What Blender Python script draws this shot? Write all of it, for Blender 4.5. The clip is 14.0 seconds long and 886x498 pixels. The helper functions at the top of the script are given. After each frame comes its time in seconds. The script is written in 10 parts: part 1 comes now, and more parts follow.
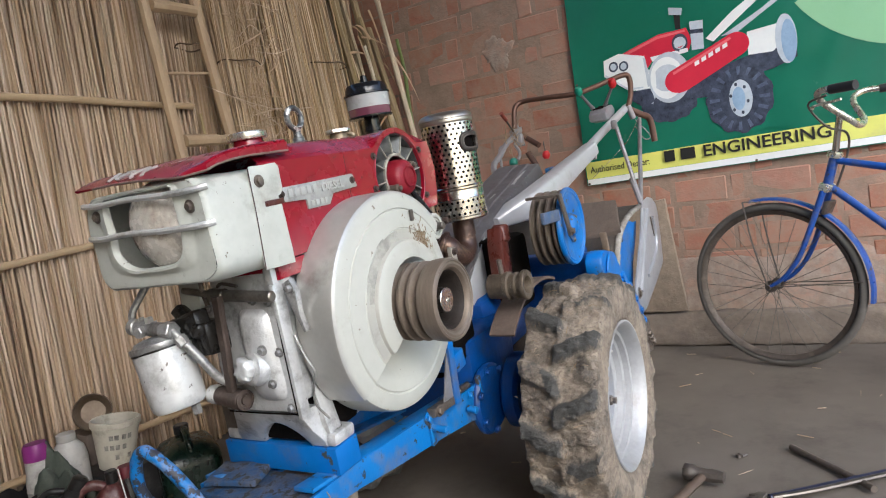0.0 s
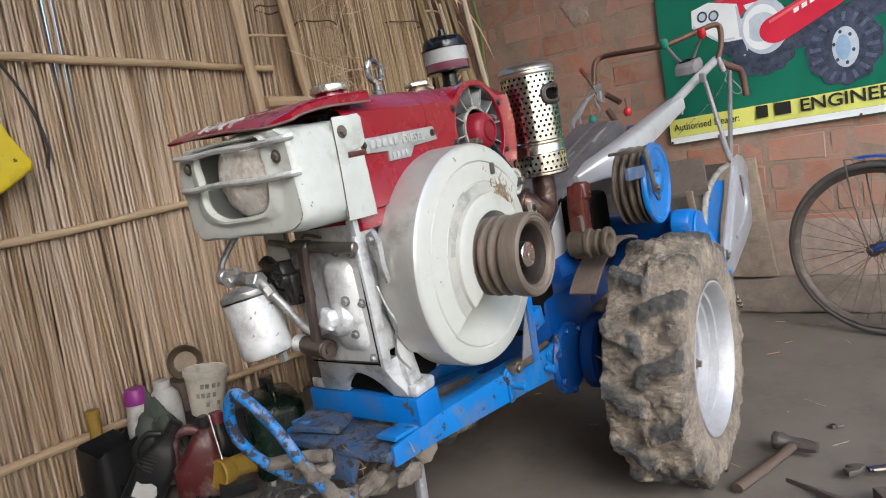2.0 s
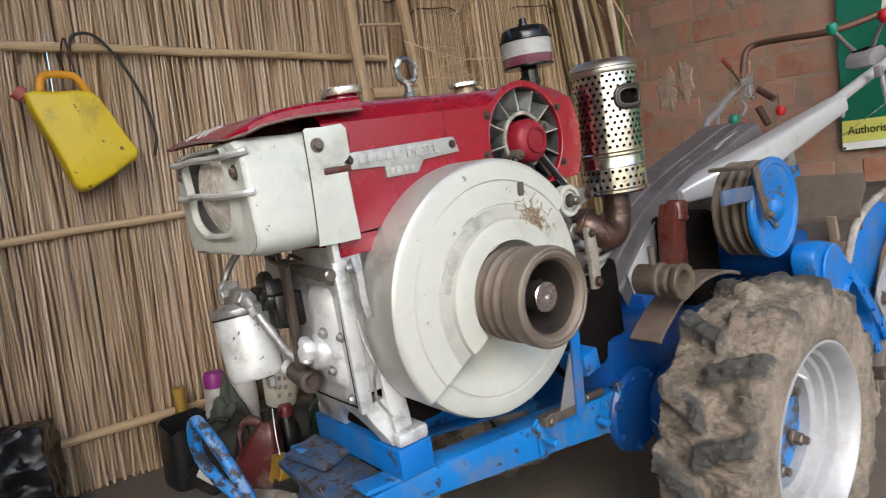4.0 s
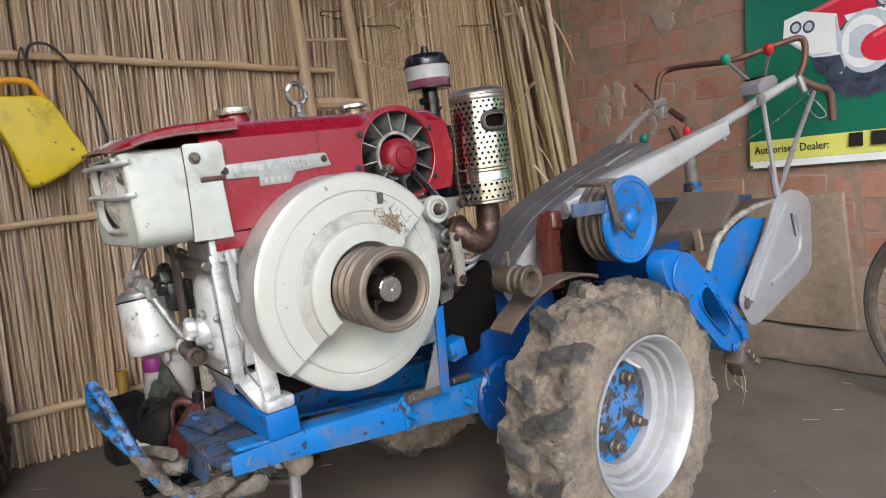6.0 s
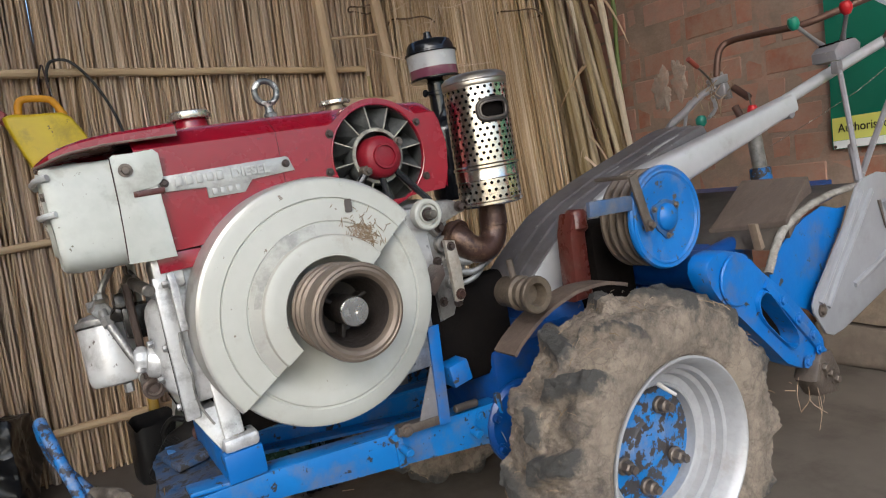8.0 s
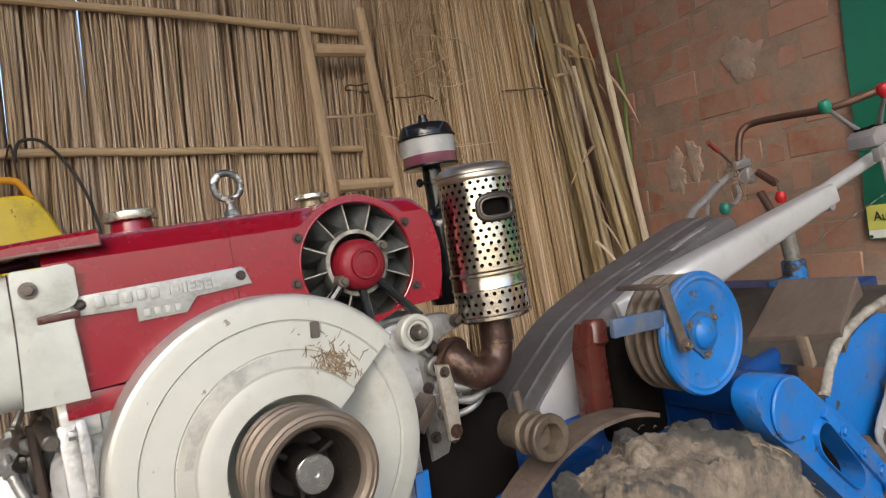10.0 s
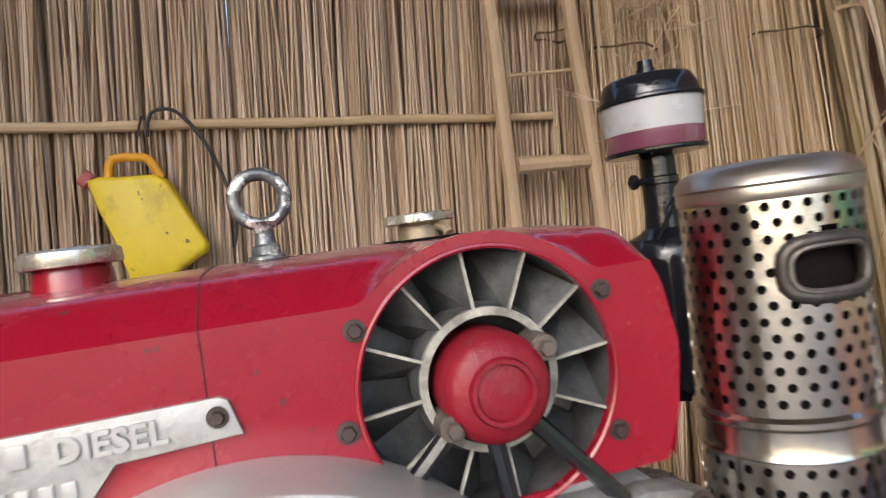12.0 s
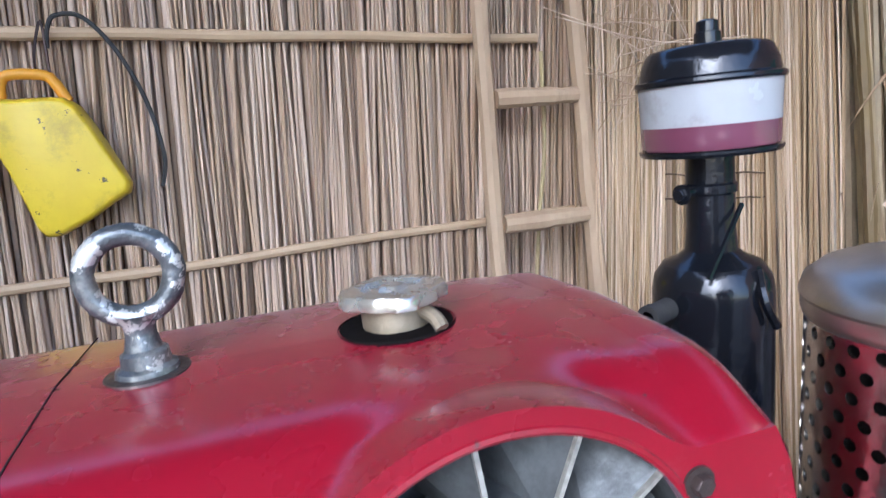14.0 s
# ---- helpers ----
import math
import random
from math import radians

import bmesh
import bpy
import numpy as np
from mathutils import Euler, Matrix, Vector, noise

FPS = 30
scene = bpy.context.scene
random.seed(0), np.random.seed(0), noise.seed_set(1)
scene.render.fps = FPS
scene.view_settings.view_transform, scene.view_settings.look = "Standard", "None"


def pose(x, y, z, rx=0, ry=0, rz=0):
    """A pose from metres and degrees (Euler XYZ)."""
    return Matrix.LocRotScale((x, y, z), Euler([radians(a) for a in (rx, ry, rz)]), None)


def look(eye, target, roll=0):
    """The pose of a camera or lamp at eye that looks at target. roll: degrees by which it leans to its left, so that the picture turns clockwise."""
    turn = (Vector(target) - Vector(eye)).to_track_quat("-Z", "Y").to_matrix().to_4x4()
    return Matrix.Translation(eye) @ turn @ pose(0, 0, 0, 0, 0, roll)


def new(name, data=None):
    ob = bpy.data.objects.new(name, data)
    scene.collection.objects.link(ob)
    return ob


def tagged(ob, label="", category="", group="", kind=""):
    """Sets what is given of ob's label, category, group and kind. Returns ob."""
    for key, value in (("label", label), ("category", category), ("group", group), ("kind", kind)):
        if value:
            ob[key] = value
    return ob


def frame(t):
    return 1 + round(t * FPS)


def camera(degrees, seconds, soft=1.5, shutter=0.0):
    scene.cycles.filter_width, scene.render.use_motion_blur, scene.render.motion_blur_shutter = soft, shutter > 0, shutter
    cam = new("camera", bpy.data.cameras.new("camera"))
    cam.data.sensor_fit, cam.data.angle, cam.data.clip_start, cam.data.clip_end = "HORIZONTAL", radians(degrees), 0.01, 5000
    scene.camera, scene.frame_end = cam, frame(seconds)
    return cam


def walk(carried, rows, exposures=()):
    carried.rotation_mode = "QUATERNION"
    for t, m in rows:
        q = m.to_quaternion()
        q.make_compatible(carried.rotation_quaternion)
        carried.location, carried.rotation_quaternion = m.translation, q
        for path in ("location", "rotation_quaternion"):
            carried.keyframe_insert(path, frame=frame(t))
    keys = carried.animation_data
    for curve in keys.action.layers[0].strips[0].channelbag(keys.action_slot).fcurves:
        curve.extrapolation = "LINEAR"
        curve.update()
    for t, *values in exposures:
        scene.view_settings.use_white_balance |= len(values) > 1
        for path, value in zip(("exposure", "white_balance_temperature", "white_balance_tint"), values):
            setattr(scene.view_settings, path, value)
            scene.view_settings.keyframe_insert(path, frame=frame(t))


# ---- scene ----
cam = camera(69.8, 14.0, soft=1.1, shutter=0.4)
PATH = [
    (0, (-0.35, 0.13, 0.846), (1.376, 1.129, 0.692), -8.4),
    (0.5, (-0.359, 0.136, 0.836), (1.356, 1.147, 0.65), -8.4),
    (1, (-0.372, 0.143, 0.819), (1.285, 1.237, 0.579), -8.0),
    (1.5, (-0.374, 0.151, 0.81), (1.249, 1.289, 0.542), -8.8),
    (2, (-0.349, 0.158, 0.824), (1.242, 1.348, 0.599), -8.7),
    (2.5, (-0.267, 0.197, 0.826), (1.327, 1.373, 0.55), -8.2),
    (3, (-0.151, 0.229, 0.831), (1.456, 1.389, 0.562), -7.0),
    (3.5, (-0.072, 0.213, 0.833), (1.365, 1.584, 0.595), -7.5),
    (3.7, (-0.054, 0.161, 0.843), (1.207, 1.7, 0.637), -7.3),
    (5.8, (0.005, -0.208, 0.858), (1.185, 1.391, 0.633), -3.2),
    (6, (0.025, -0.222, 0.841), (1.274, 1.328, 0.64), -4.4),
    (6.5, (0.099, -0.21, 0.824), (1.218, 1.43, 0.584), -5.6),
    (7, (0.168, -0.213, 0.824), (1.19, 1.491, 0.601), -6.3),
    (7.5, (0.228, -0.217, 0.832), (1.272, 1.473, 0.597), -7.1),
    (8, (0.277, -0.185, 0.831), (1.314, 1.516, 0.648), -6.9),
    (8.2, (0.275, -0.182, 0.832), (1.334, 1.508, 0.67), -7.3),
    (10.3, (0.446, 0.022, 0.916), (1.494, 1.724, 0.968), -6.5),
    (10.5, (0.47, 0.053, 0.929), (1.544, 1.74, 0.973), -7.5),
    (11, (0.573, 0.16, 0.967), (1.458, 1.952, 1.048), -5.5),
    (11.5, (0.648, 0.269, 0.997), (1.173, 2.199, 1.037), -3.2),
    (12, (0.681, 0.459, 1.008), (1.16, 2.4, 0.987), -3.6),
    (12.5, (0.698, 0.585, 1.037), (1.236, 2.5, 0.83), -1.6),
    (13, (0.719, 0.641, 1.057), (1.248, 2.526, 0.651), -1.9),
    (13.5, (0.716, 0.666, 1.086), (1.263, 2.551, 0.705), -2.9),
    (14, (0.72, 0.668, 1.118), (1.307, 2.55, 0.778), -1.7),
]
walk(cam, [(t, look(eye, target, roll)) for t, eye, target, roll in PATH],
     [(0, 1.48, 5600, 8), (2, 1.55, 5600, 8), (3.7, 1.47, 5800, 8), (6.2, 1.50, 5700, 8), (7.5, 1.24, 5750, 8), (8.2, 1.20, 5750, 8), (10.5, 1.45, 6200, 10), (11.0, 1.72, 6150, 10), (11.5, 2.0, 5850, 12), (12, 1.70, 5950, 12), (12.6, 2.0, 5500, 12), (13.2, 2.2, 5000, 12), (14, 2.1, 4750, 12)])

# ---- daylight: the shed is open towards -y and -x, under a bright overcast sky ----
world = bpy.data.worlds.new("sky_world")
scene.world = world
world.use_nodes = True
wn = world.node_tree
sky = wn.nodes.new("ShaderNodeTexSky")
sky.sky_type = "NISHITA"
sky.sun_disc = False
sky.sun_elevation, sky.sun_rotation = radians(36), radians(217)
sky.air_density, sky.dust_density = 1.2, 3.0
wn.nodes["Background"].inputs["Strength"].default_value = 0.15
wn.links.new(sky.outputs[0], wn.nodes["Background"].inputs["Color"])
sun = new("sun", bpy.data.lights.new("sun", "SUN"))
sun.data.energy, sun.data.angle, sun.data.color = 0.36, radians(25), (1.0, 0.97, 0.93)
sun.matrix_basis = look((-5.5, -6.8, 7.2), (0.5, 1.0, 0.0))

# ---- mesh helpers ----
BASE = {}
COS, SIN = math.cos, math.sin


def thing(name, base, label, category, group="", kind="", turn=None):
    """An Empty at the foot of a thing; its parts are given in the frame 'turn' (world if none)."""
    ob = new(name)
    ob.empty_display_size = 0.05
    ob.location = base
    BASE[ob] = Matrix.Translation(base).inverted() @ (turn or Matrix())
    return tagged(ob, label, category, group, kind)


def part(name, bm, mats, parent=None, label="", smooth=38):
    me = bpy.data.meshes.new(name)
    bm.normal_update()
    bm.to_mesh(me)
    bm.free()
    for m in mats if isinstance(mats, (list, tuple)) else (mats,):
        me.materials.append(m)
    if smooth:
        me.polygons.foreach_set("use_smooth", [True] * len(me.polygons))
        me.set_sharp_from_angle(angle=radians(smooth))
    ob = new(name, me)
    if parent:
        ob.parent = parent
        ob.matrix_parent_inverse = BASE.get(parent, Matrix())
    if label:
        tagged(ob, label)
    return ob


def B():
    return bmesh.new()


def box(bm, c, s, rot=None, bev=0.004, seg=2):
    m = Matrix.Translation(c) @ (rot.to_4x4() if rot else Matrix()) @ Matrix.Diagonal((*s, 1))
    vs = bmesh.ops.create_cube(bm, size=1, matrix=m)["verts"]
    if bev:
        es = list({e for v in vs for e in v.link_edges})
        bmesh.ops.bevel(bm, geom=es, offset=bev, segments=seg, affect="EDGES", profile=0.5)
    return bm


def frame_of(d):
    d = Vector(d).normalized()
    a = d.cross(Vector((0, 0, 1)) if abs(d.z) < 0.9 else Vector((0, 1, 0))).normalized()
    return a, a.cross(d).normalized(), d


def ringset(bm, rings, closed=False, caps=True, mi=0):
    vs = [[bm.verts.new(p) for p in r] for r in rings]
    n = len(vs[0])
    k = len(vs)
    for i in range(k if closed else k - 1):
        a, b = vs[i], vs[(i + 1) % k]
        for j in range(n):
            f = bm.faces.new((a[j], a[(j + 1) % n], b[(j + 1) % n], b[j]))
            f.material_index = mi
    if caps and not closed:
        bm.faces.new(vs[0][::-1]).material_index = mi
        bm.faces.new(vs[-1]).material_index = mi
    return vs


def smooth_path(pts, sub=6, closed=False):
    pts = [Vector(p) for p in pts]
    n = len(pts)
    if n < 3 or sub < 2:
        return pts
    out = []
    for i in range(n if closed else n - 1):
        p1, p2 = pts[i], pts[(i + 1) % n]
        p0 = pts[i - 1] if closed or i else p1 * 2 - p2
        p3 = pts[(i + 2) % n] if closed or i + 2 < n else p2 * 2 - p1
        for k in range(sub):
            t = k / sub
            out.append(0.5 * ((2 * p1) + (p2 - p0) * t + (2 * p0 - 5 * p1 + 4 * p2 - p3) * t * t + (3 * p1 - p0 - 3 * p2 + p3) * t ** 3))
    if not closed:
        out.append(pts[-1])
    return out


def tube(bm, pts, r, seg=10, sub=6, closed=False, mi=0, flat=1.0):
    ps = smooth_path(pts, sub, closed)
    n = len(ps)
    rings = []
    a = None
    for i, p in enumerate(ps):
        d = (ps[(i + 1) % n] - ps[i - 1]) if closed else (ps[min(i + 1, n - 1)] - ps[max(i - 1, 0)])
        d.normalize()
        if a is None:
            a = frame_of(d)[0]
        a = (a - d * a.dot(d)).normalized()
        b = d.cross(a)
        rr = r if not isinstance(r, (list, tuple)) else r[0] + (r[1] - r[0]) * i / max(n - 1, 1)
        rings.append([p + a * COS(2 * math.pi * j / seg) * rr + b * SIN(2 * math.pi * j / seg) * rr * flat for j in range(seg)])
    ringset(bm, rings, closed, mi=mi)
    return bm


def cyl(bm, p0, p1, r0, r1=None, seg=20, bev=0.0, mi=0):
    p0, p1 = Vector(p0), Vector(p1)
    r1 = r0 if r1 is None else r1
    L = (p1 - p0).length
    if bev:
        return lathe(bm, [(0, 0), (r0 - bev, 0), (r0, bev), (r1, L - bev), (r1 - bev, L), (0, L)], p0, p1 - p0, seg, mi=mi)
    return lathe(bm, [(0, 0), (r0, 0), (r1, L), (0, L)], p0, p1 - p0, seg, mi=mi)


def lathe(bm, prof, origin, axis, seg=40, a0=0.0, a1=360.0, ref=None, mi=0, close=False):
    """Turns (r, h) round the axis; ref: the direction of angle 0. Part turns stay open unless close."""
    d = Vector(axis).normalized()
    a = Vector(ref) if ref else frame_of(d)[0]
    a = (a - d * a.dot(d)).normalized()
    b = d.cross(a)
    o = Vector(origin)
    full = abs(a1 - a0) >= 359.9
    n = seg if full else seg + 1
    cols = []
    for i in range(n):
        t = radians(a0 + (a1 - a0) * i / seg)
        w = a * COS(t) + b * SIN(t)
        cols.append([(o + d * h + w * r) for r, h in prof])
    poles = {}
    vs = []
    for i in range(n):
        col = []
        for j, p in enumerate(cols[i]):
            if prof[j][0] < 1e-6:
                if j not in poles:
                    poles[j] = bm.verts.new(p)
                col.append(poles[j])
            else:
                col.append(bm.verts.new(p))
        vs.append(col)
    for i in range(seg):
        c0, c1 = vs[i], vs[(i + 1) % n]
        for j in range(len(prof) - 1):
            q = []
            for v in (c0[j], c1[j], c1[j + 1], c0[j + 1]):
                if v not in q:
                    q.append(v)
            if len(q) > 2:
                bm.faces.new(q[::-1]).material_index = mi
    if close and not full:
        for c, flip in ((vs[0], False), (vs[-1], True)):
            q = list(dict.fromkeys(c))
            bm.faces.new(q[::-1] if flip else q).material_index = mi
    return bm


def prism(bm, pts, vec, bev=0.0, mi=0):
    vec = Vector(vec)
    a = [bm.verts.new(Vector(p)) for p in pts]
    b = [bm.verts.new(Vector(p) + vec) for p in pts]
    n = len(a)
    fs = [bm.faces.new(a[::-1]), bm.faces.new(b)]
    for i in range(n):
        fs.append(bm.faces.new((a[i], a[(i + 1) % n], b[(i + 1) % n], b[i])))
    for f in fs:
        f.material_index = mi
    bmesh.ops.recalc_face_normals(bm, faces=fs)
    if bev:
        es = list({e for f in fs[:2] for e in f.edges})
        bmesh.ops.bevel(bm, geom=es, offset=bev, segments=2, affect="EDGES", profile=0.5)
    return bm


def xz(pts, y):
    return [(x, y, z) for x, z in pts]


def resample(pts, n):
    pts = [Vector(p) for p in pts]
    ls = [(pts[(i + 1) % len(pts)] - pts[i]).length for i in range(len(pts))]
    tot, out = sum(ls), []
    for k in range(n):
        d = tot * k / n
        i = 0
        while d > ls[i]:
            d -= ls[i]
            i += 1
        out.append(pts[i].lerp(pts[(i + 1) % len(pts)], d / max(ls[i], 1e-9)))
    return out


def roundrect(w, h, r, k=5):
    out = []
    for cx, cy, s in ((w / 2 - r, h / 2 - r, 0), (-w / 2 + r, h / 2 - r, 90), (-w / 2 + r, -h / 2 + r, 180), (w / 2 - r, -h / 2 + r, 270)):
        for i in range(k + 1):
            t = radians(s + 90 * i / k)
            out.append((cx + r * COS(t), cy + r * SIN(t)))
    return out


def ball(bm, c, r, sc=(1, 1, 1), u=20, v=12, rot=None):
    m = Matrix.Translation(c) @ (rot.to_4x4() if rot else Matrix()) @ Matrix.Diagonal((*(Vector(sc) * r), 1))
    bmesh.ops.create_uvsphere(bm, u_segments=u, v_segments=v, radius=1, matrix=m)
    return bm


def bolt(bm, c, d, r=0.007, h=0.006, washer=True):
    d = Vector(d).normalized()
    c = Vector(c)
    if washer:
        cyl(bm, c, c + d * 0.0015, r * 1.5, seg=16)
        c = c + d * 0.0015
    lathe(bm, [(0, 0), (r, 0), (r, h * 0.8), (r * 0.85, h), (0, h)], c, d, 6)
    return bm


def rough(bm, amp, freq, seed=0.0, keep=None):
    for v in bm.verts:
        if keep and keep(v.co):
            continue
        v.co += Vector(noise.noise_vector(v.co * freq + Vector((seed, seed * 1.7, 0)))) * amp
    return bm


# ---- materials ----
def nodes_of(name):
    m = bpy.data.materials.new(name)
    m.use_nodes = True
    return m, m.node_tree.nodes, m.node_tree.links, m.node_tree.nodes["Principled BSDF"]


def surf(name, base, dark=None, rough_=0.5, metal=0.0, scale=9.0, amt=0.5, bump=0.15, bscale=90.0, dirt=None, dirt_amt=0.0, dirt_scale=4.0,
         chips=None, chip_amt=0.0, chip_scale=40.0, stretch=(1, 1, 1), vary=0.0, coat=0.0, ior=1.45, island=0.0):
    """Two scales of colour, dirt patches, chipped spots and fine relief."""
    m, N, K, bs = nodes_of(name)
    tc = N.new("ShaderNodeTexCoord")
    mp = N.new("ShaderNodeMapping")
    mp.inputs["Scale"].default_value = stretch
    K.new(tc.outputs["Object"], mp.inputs["Vector"])
    vec = mp.outputs[0]
    info = N.new("ShaderNodeObjectInfo")
    if vary:
        ad = N.new("ShaderNodeVectorMath")
        ml = N.new("ShaderNodeMath")
        ml.operation = "MULTIPLY"
        ml.inputs[1].default_value = 31.7
        K.new(info.outputs["Random"], ml.inputs[0])
        K.new(vec, ad.inputs[0])
        K.new(ml.outputs[0], ad.inputs[1])
        vec = ad.outputs[0]

    def nz(sc, detail=4.0, rg=0.6):
        n = N.new("ShaderNodeTexNoise")
        n.inputs["Scale"].default_value, n.inputs["Detail"].default_value, n.inputs["Roughness"].default_value = sc, detail, rg
        K.new(vec, n.inputs["Vector"])
        return n.outputs["Fac"]

    def ramp(fac, lo, hi):
        r = N.new("ShaderNodeMapRange")
        r.inputs["From Min"].default_value, r.inputs["From Max"].default_value = lo, hi
        K.new(fac, r.inputs["Value"])
        return r.outputs[0]

    def mix(fac, a, b, k=1.0):
        x = N.new("ShaderNodeMix")
        x.data_type = "RGBA"
        if k != 1.0:
            q = N.new("ShaderNodeMath")
            q.operation = "MULTIPLY"
            q.inputs[1].default_value = k
            K.new(fac, q.inputs[0])
            fac = q.outputs[0]
        K.new(fac, x.inputs["Factor"])
        for s, v in ((x.inputs["A"], a), (x.inputs["B"], b)):
            if isinstance(v, tuple):
                s.default_value = (*v, 1)
            else:
                K.new(v, s)
        return x.outputs["Result"]

    dark = dark or tuple(c * 0.6 for c in base)
    col = mix(ramp(nz(scale), 0.35, 0.7), base, dark, amt)
    col = mix(ramp(nz(scale * 7), 0.4, 0.75), col, dark, amt * 0.5)
    if vary or island:
        src = info.outputs["Random"]
        if island:
            src = N.new("ShaderNodeNewGeometry").outputs["Random Per Island"]
        hv = N.new("ShaderNodeHueSaturation")
        hv.inputs["Hue"].default_value = 0.5
        K.new(col, hv.inputs["Color"])
        k = vary or island
        r = N.new("ShaderNodeMapRange")
        r.inputs["To Min"].default_value, r.inputs["To Max"].default_value = 1 - k, 1 + k
        K.new(src, r.inputs["Value"])
        K.new(r.outputs[0], hv.inputs["Value"])
        r2 = N.new("ShaderNodeMapRange")
        r2.inputs["To Min"].default_value, r2.inputs["To Max"].default_value = 1 + k * 0.7, 1 - k * 0.7
        K.new(src, r2.inputs["Value"])
        K.new(r2.outputs[0], hv.inputs["Saturation"])
        col = hv.outputs[0]
    rg = N.new("ShaderNodeMapRange")
    rg.inputs["To Min"].default_value, rg.inputs["To Max"].default_value = max(rough_ - 0.12, 0.03), min(rough_ + 0.15, 1)
    K.new(nz(scale * 3), rg.inputs["Value"])
    rgh = rg.outputs[0]
    if dirt:
        f = ramp(nz(dirt_scale, 8.0, 0.7), 0.62 - 0.25 * dirt_amt, 0.72)
        col = mix(f, col, dirt, min(1.0, 0.5 + dirt_amt * 0.5))
    if chips:
        f = ramp(nz(chip_scale, 6.0, 0.65), 0.7 - 0.3 * chip_amt, 0.72 - 0.3 * chip_amt)
        col = mix(f, col, chips)
    K.new(col, bs.inputs["Base Color"])
    K.new(rgh, bs.inputs["Roughness"])
    bs.inputs["Metallic"].default_value = metal
    bs.inputs["IOR"].default_value = ior
    bs.inputs["Coat Weight"].default_value = coat
    bs.inputs["Coat Roughness"].default_value = 0.2
    if bump:
        bp = N.new("ShaderNodeBump")
        bp.inputs["Strength"].default_value, bp.inputs["Distance"].default_value = bump, 0.004
        K.new(nz(bscale, 5.0), bp.inputs["Height"])
        K.new(bp.outputs[0], bs.inputs["Normal"])
    return m


RED = surf("red_paint", (0.225, 0.003, 0.0145), (0.16, 0.0025, 0.010), 0.25, scale=6, amt=0.4, bump=0.05, bscale=25, dirt=(0.25, 0.05, 0.055), dirt_amt=0.06, dirt_scale=7,
           chips=(0.09, 0.03, 0.03), chip_amt=0.09, chip_scale=60, ior=1.45, coat=0.55)
# bluish sheen stands in for sky reflected at grazing angles on the hood
SKYSHEEN = RED.node_tree.nodes["Principled BSDF"].inputs
SKYSHEEN["Sheen Weight"].default_value, SKYSHEEN["Sheen Roughness"].default_value, SKYSHEEN["Sheen Tint"].default_value = 0.10, 0.3, (0.75, 0.78, 1.0, 1)
OILBOLT = surf("oily_brown_bolts", (0.075, 0.055, 0.048), (0.035, 0.028, 0.025), 0.4, metal=0.5, scale=60, amt=0.6, bump=0.3, bscale=150)
SEAM = surf("dirt_in_seam", (0.04, 0.012, 0.012), (0.02, 0.01, 0.01), 0.8)
# black for muffler soot and joints, also painted where gaps and holes lie in shade
SOOTSHADE = surf("soot_and_shade_black", (0.008, 0.0065, 0.006), (0.004, 0.004, 0.004), 0.85, metal=0.0, scale=30, amt=0.5, bump=0.3, ior=1.12)
REDDULL = surf("red_plastic", (0.45, 0.01, 0.015), None, 0.45)
CREAM = surf("cream_paint", (0.43, 0.437, 0.40), (0.33, 0.325, 0.29), 0.40, scale=5, amt=0.5, bump=0.08, bscale=30, dirt=(0.27, 0.24, 0.19), dirt_amt=0.2, dirt_scale=9,
             chips=(0.17, 0.14, 0.11), chip_amt=0.11, chip_scale=45)
CASEWHITE = surf("casing_paint", (0.50, 0.515, 0.475), (0.33, 0.34, 0.31), 0.36, scale=8, amt=0.55, bump=0.28, bscale=16, dirt=(0.25, 0.235, 0.2), dirt_amt=0.3, dirt_scale=14,
                 chips=(0.16, 0.14, 0.11), chip_amt=0.15, chip_scale=55)
SILVER = surf("silver_paint", (0.66, 0.665, 0.67), (0.40, 0.40, 0.40), 0.31, metal=0.4, scale=16, amt=0.55, bump=0.5, bscale=55, dirt=(0.07, 0.06, 0.052), dirt_amt=0.5, dirt_scale=17)
SHEET = surf("silver_sheet_paint", (0.32, 0.31, 0.33), (0.19, 0.178, 0.185), 0.36, metal=0.4, scale=7, amt=0.55, bump=0.10, bscale=30, dirt=(0.17, 0.145, 0.13), dirt_amt=0.5, dirt_scale=6,
             chips=(0.42, 0.42, 0.42), chip_amt=0.14, chip_scale=50)
BRIGHT = surf("bare_steel", (0.62, 0.60, 0.56), (0.45, 0.43, 0.39), 0.24, metal=1.0, scale=18, amt=0.4, bump=0.06, bscale=80)
CHROME = surf("stainless_sheet", (0.58, 0.55, 0.50), (0.42, 0.38, 0.33), 0.19, metal=1.0, scale=10, amt=0.55, bump=0.14, bscale=35)
RIM = surf("rim_paint", (0.39, 0.395, 0.41), (0.26, 0.26, 0.26), 0.5, metal=0.35, scale=12, amt=0.6, bump=0.25, bscale=40, dirt=(0.23, 0.195, 0.155), dirt_amt=0.5, dirt_scale=8)
DARKSTEEL = surf("oily_steel", (0.16, 0.14, 0.125), (0.07, 0.06, 0.055), 0.42, metal=0.7, scale=20, amt=0.6, bump=0.3, bscale=90)
GREASY = surf("greasy_lever_steel", (0.155, 0.128, 0.108), (0.07, 0.058, 0.05), 0.45, metal=0.5, scale=25, amt=0.6, bump=0.4, bscale=120, dirt=(0.22, 0.185, 0.145), dirt_amt=0.35, dirt_scale=18)
PULLEY = surf("worn_cast_iron", (0.205, 0.165, 0.132), (0.105, 0.082, 0.064), 0.48, metal=0.5, scale=30, amt=0.5, bump=0.12, bscale=120, stretch=(1, 6, 1))
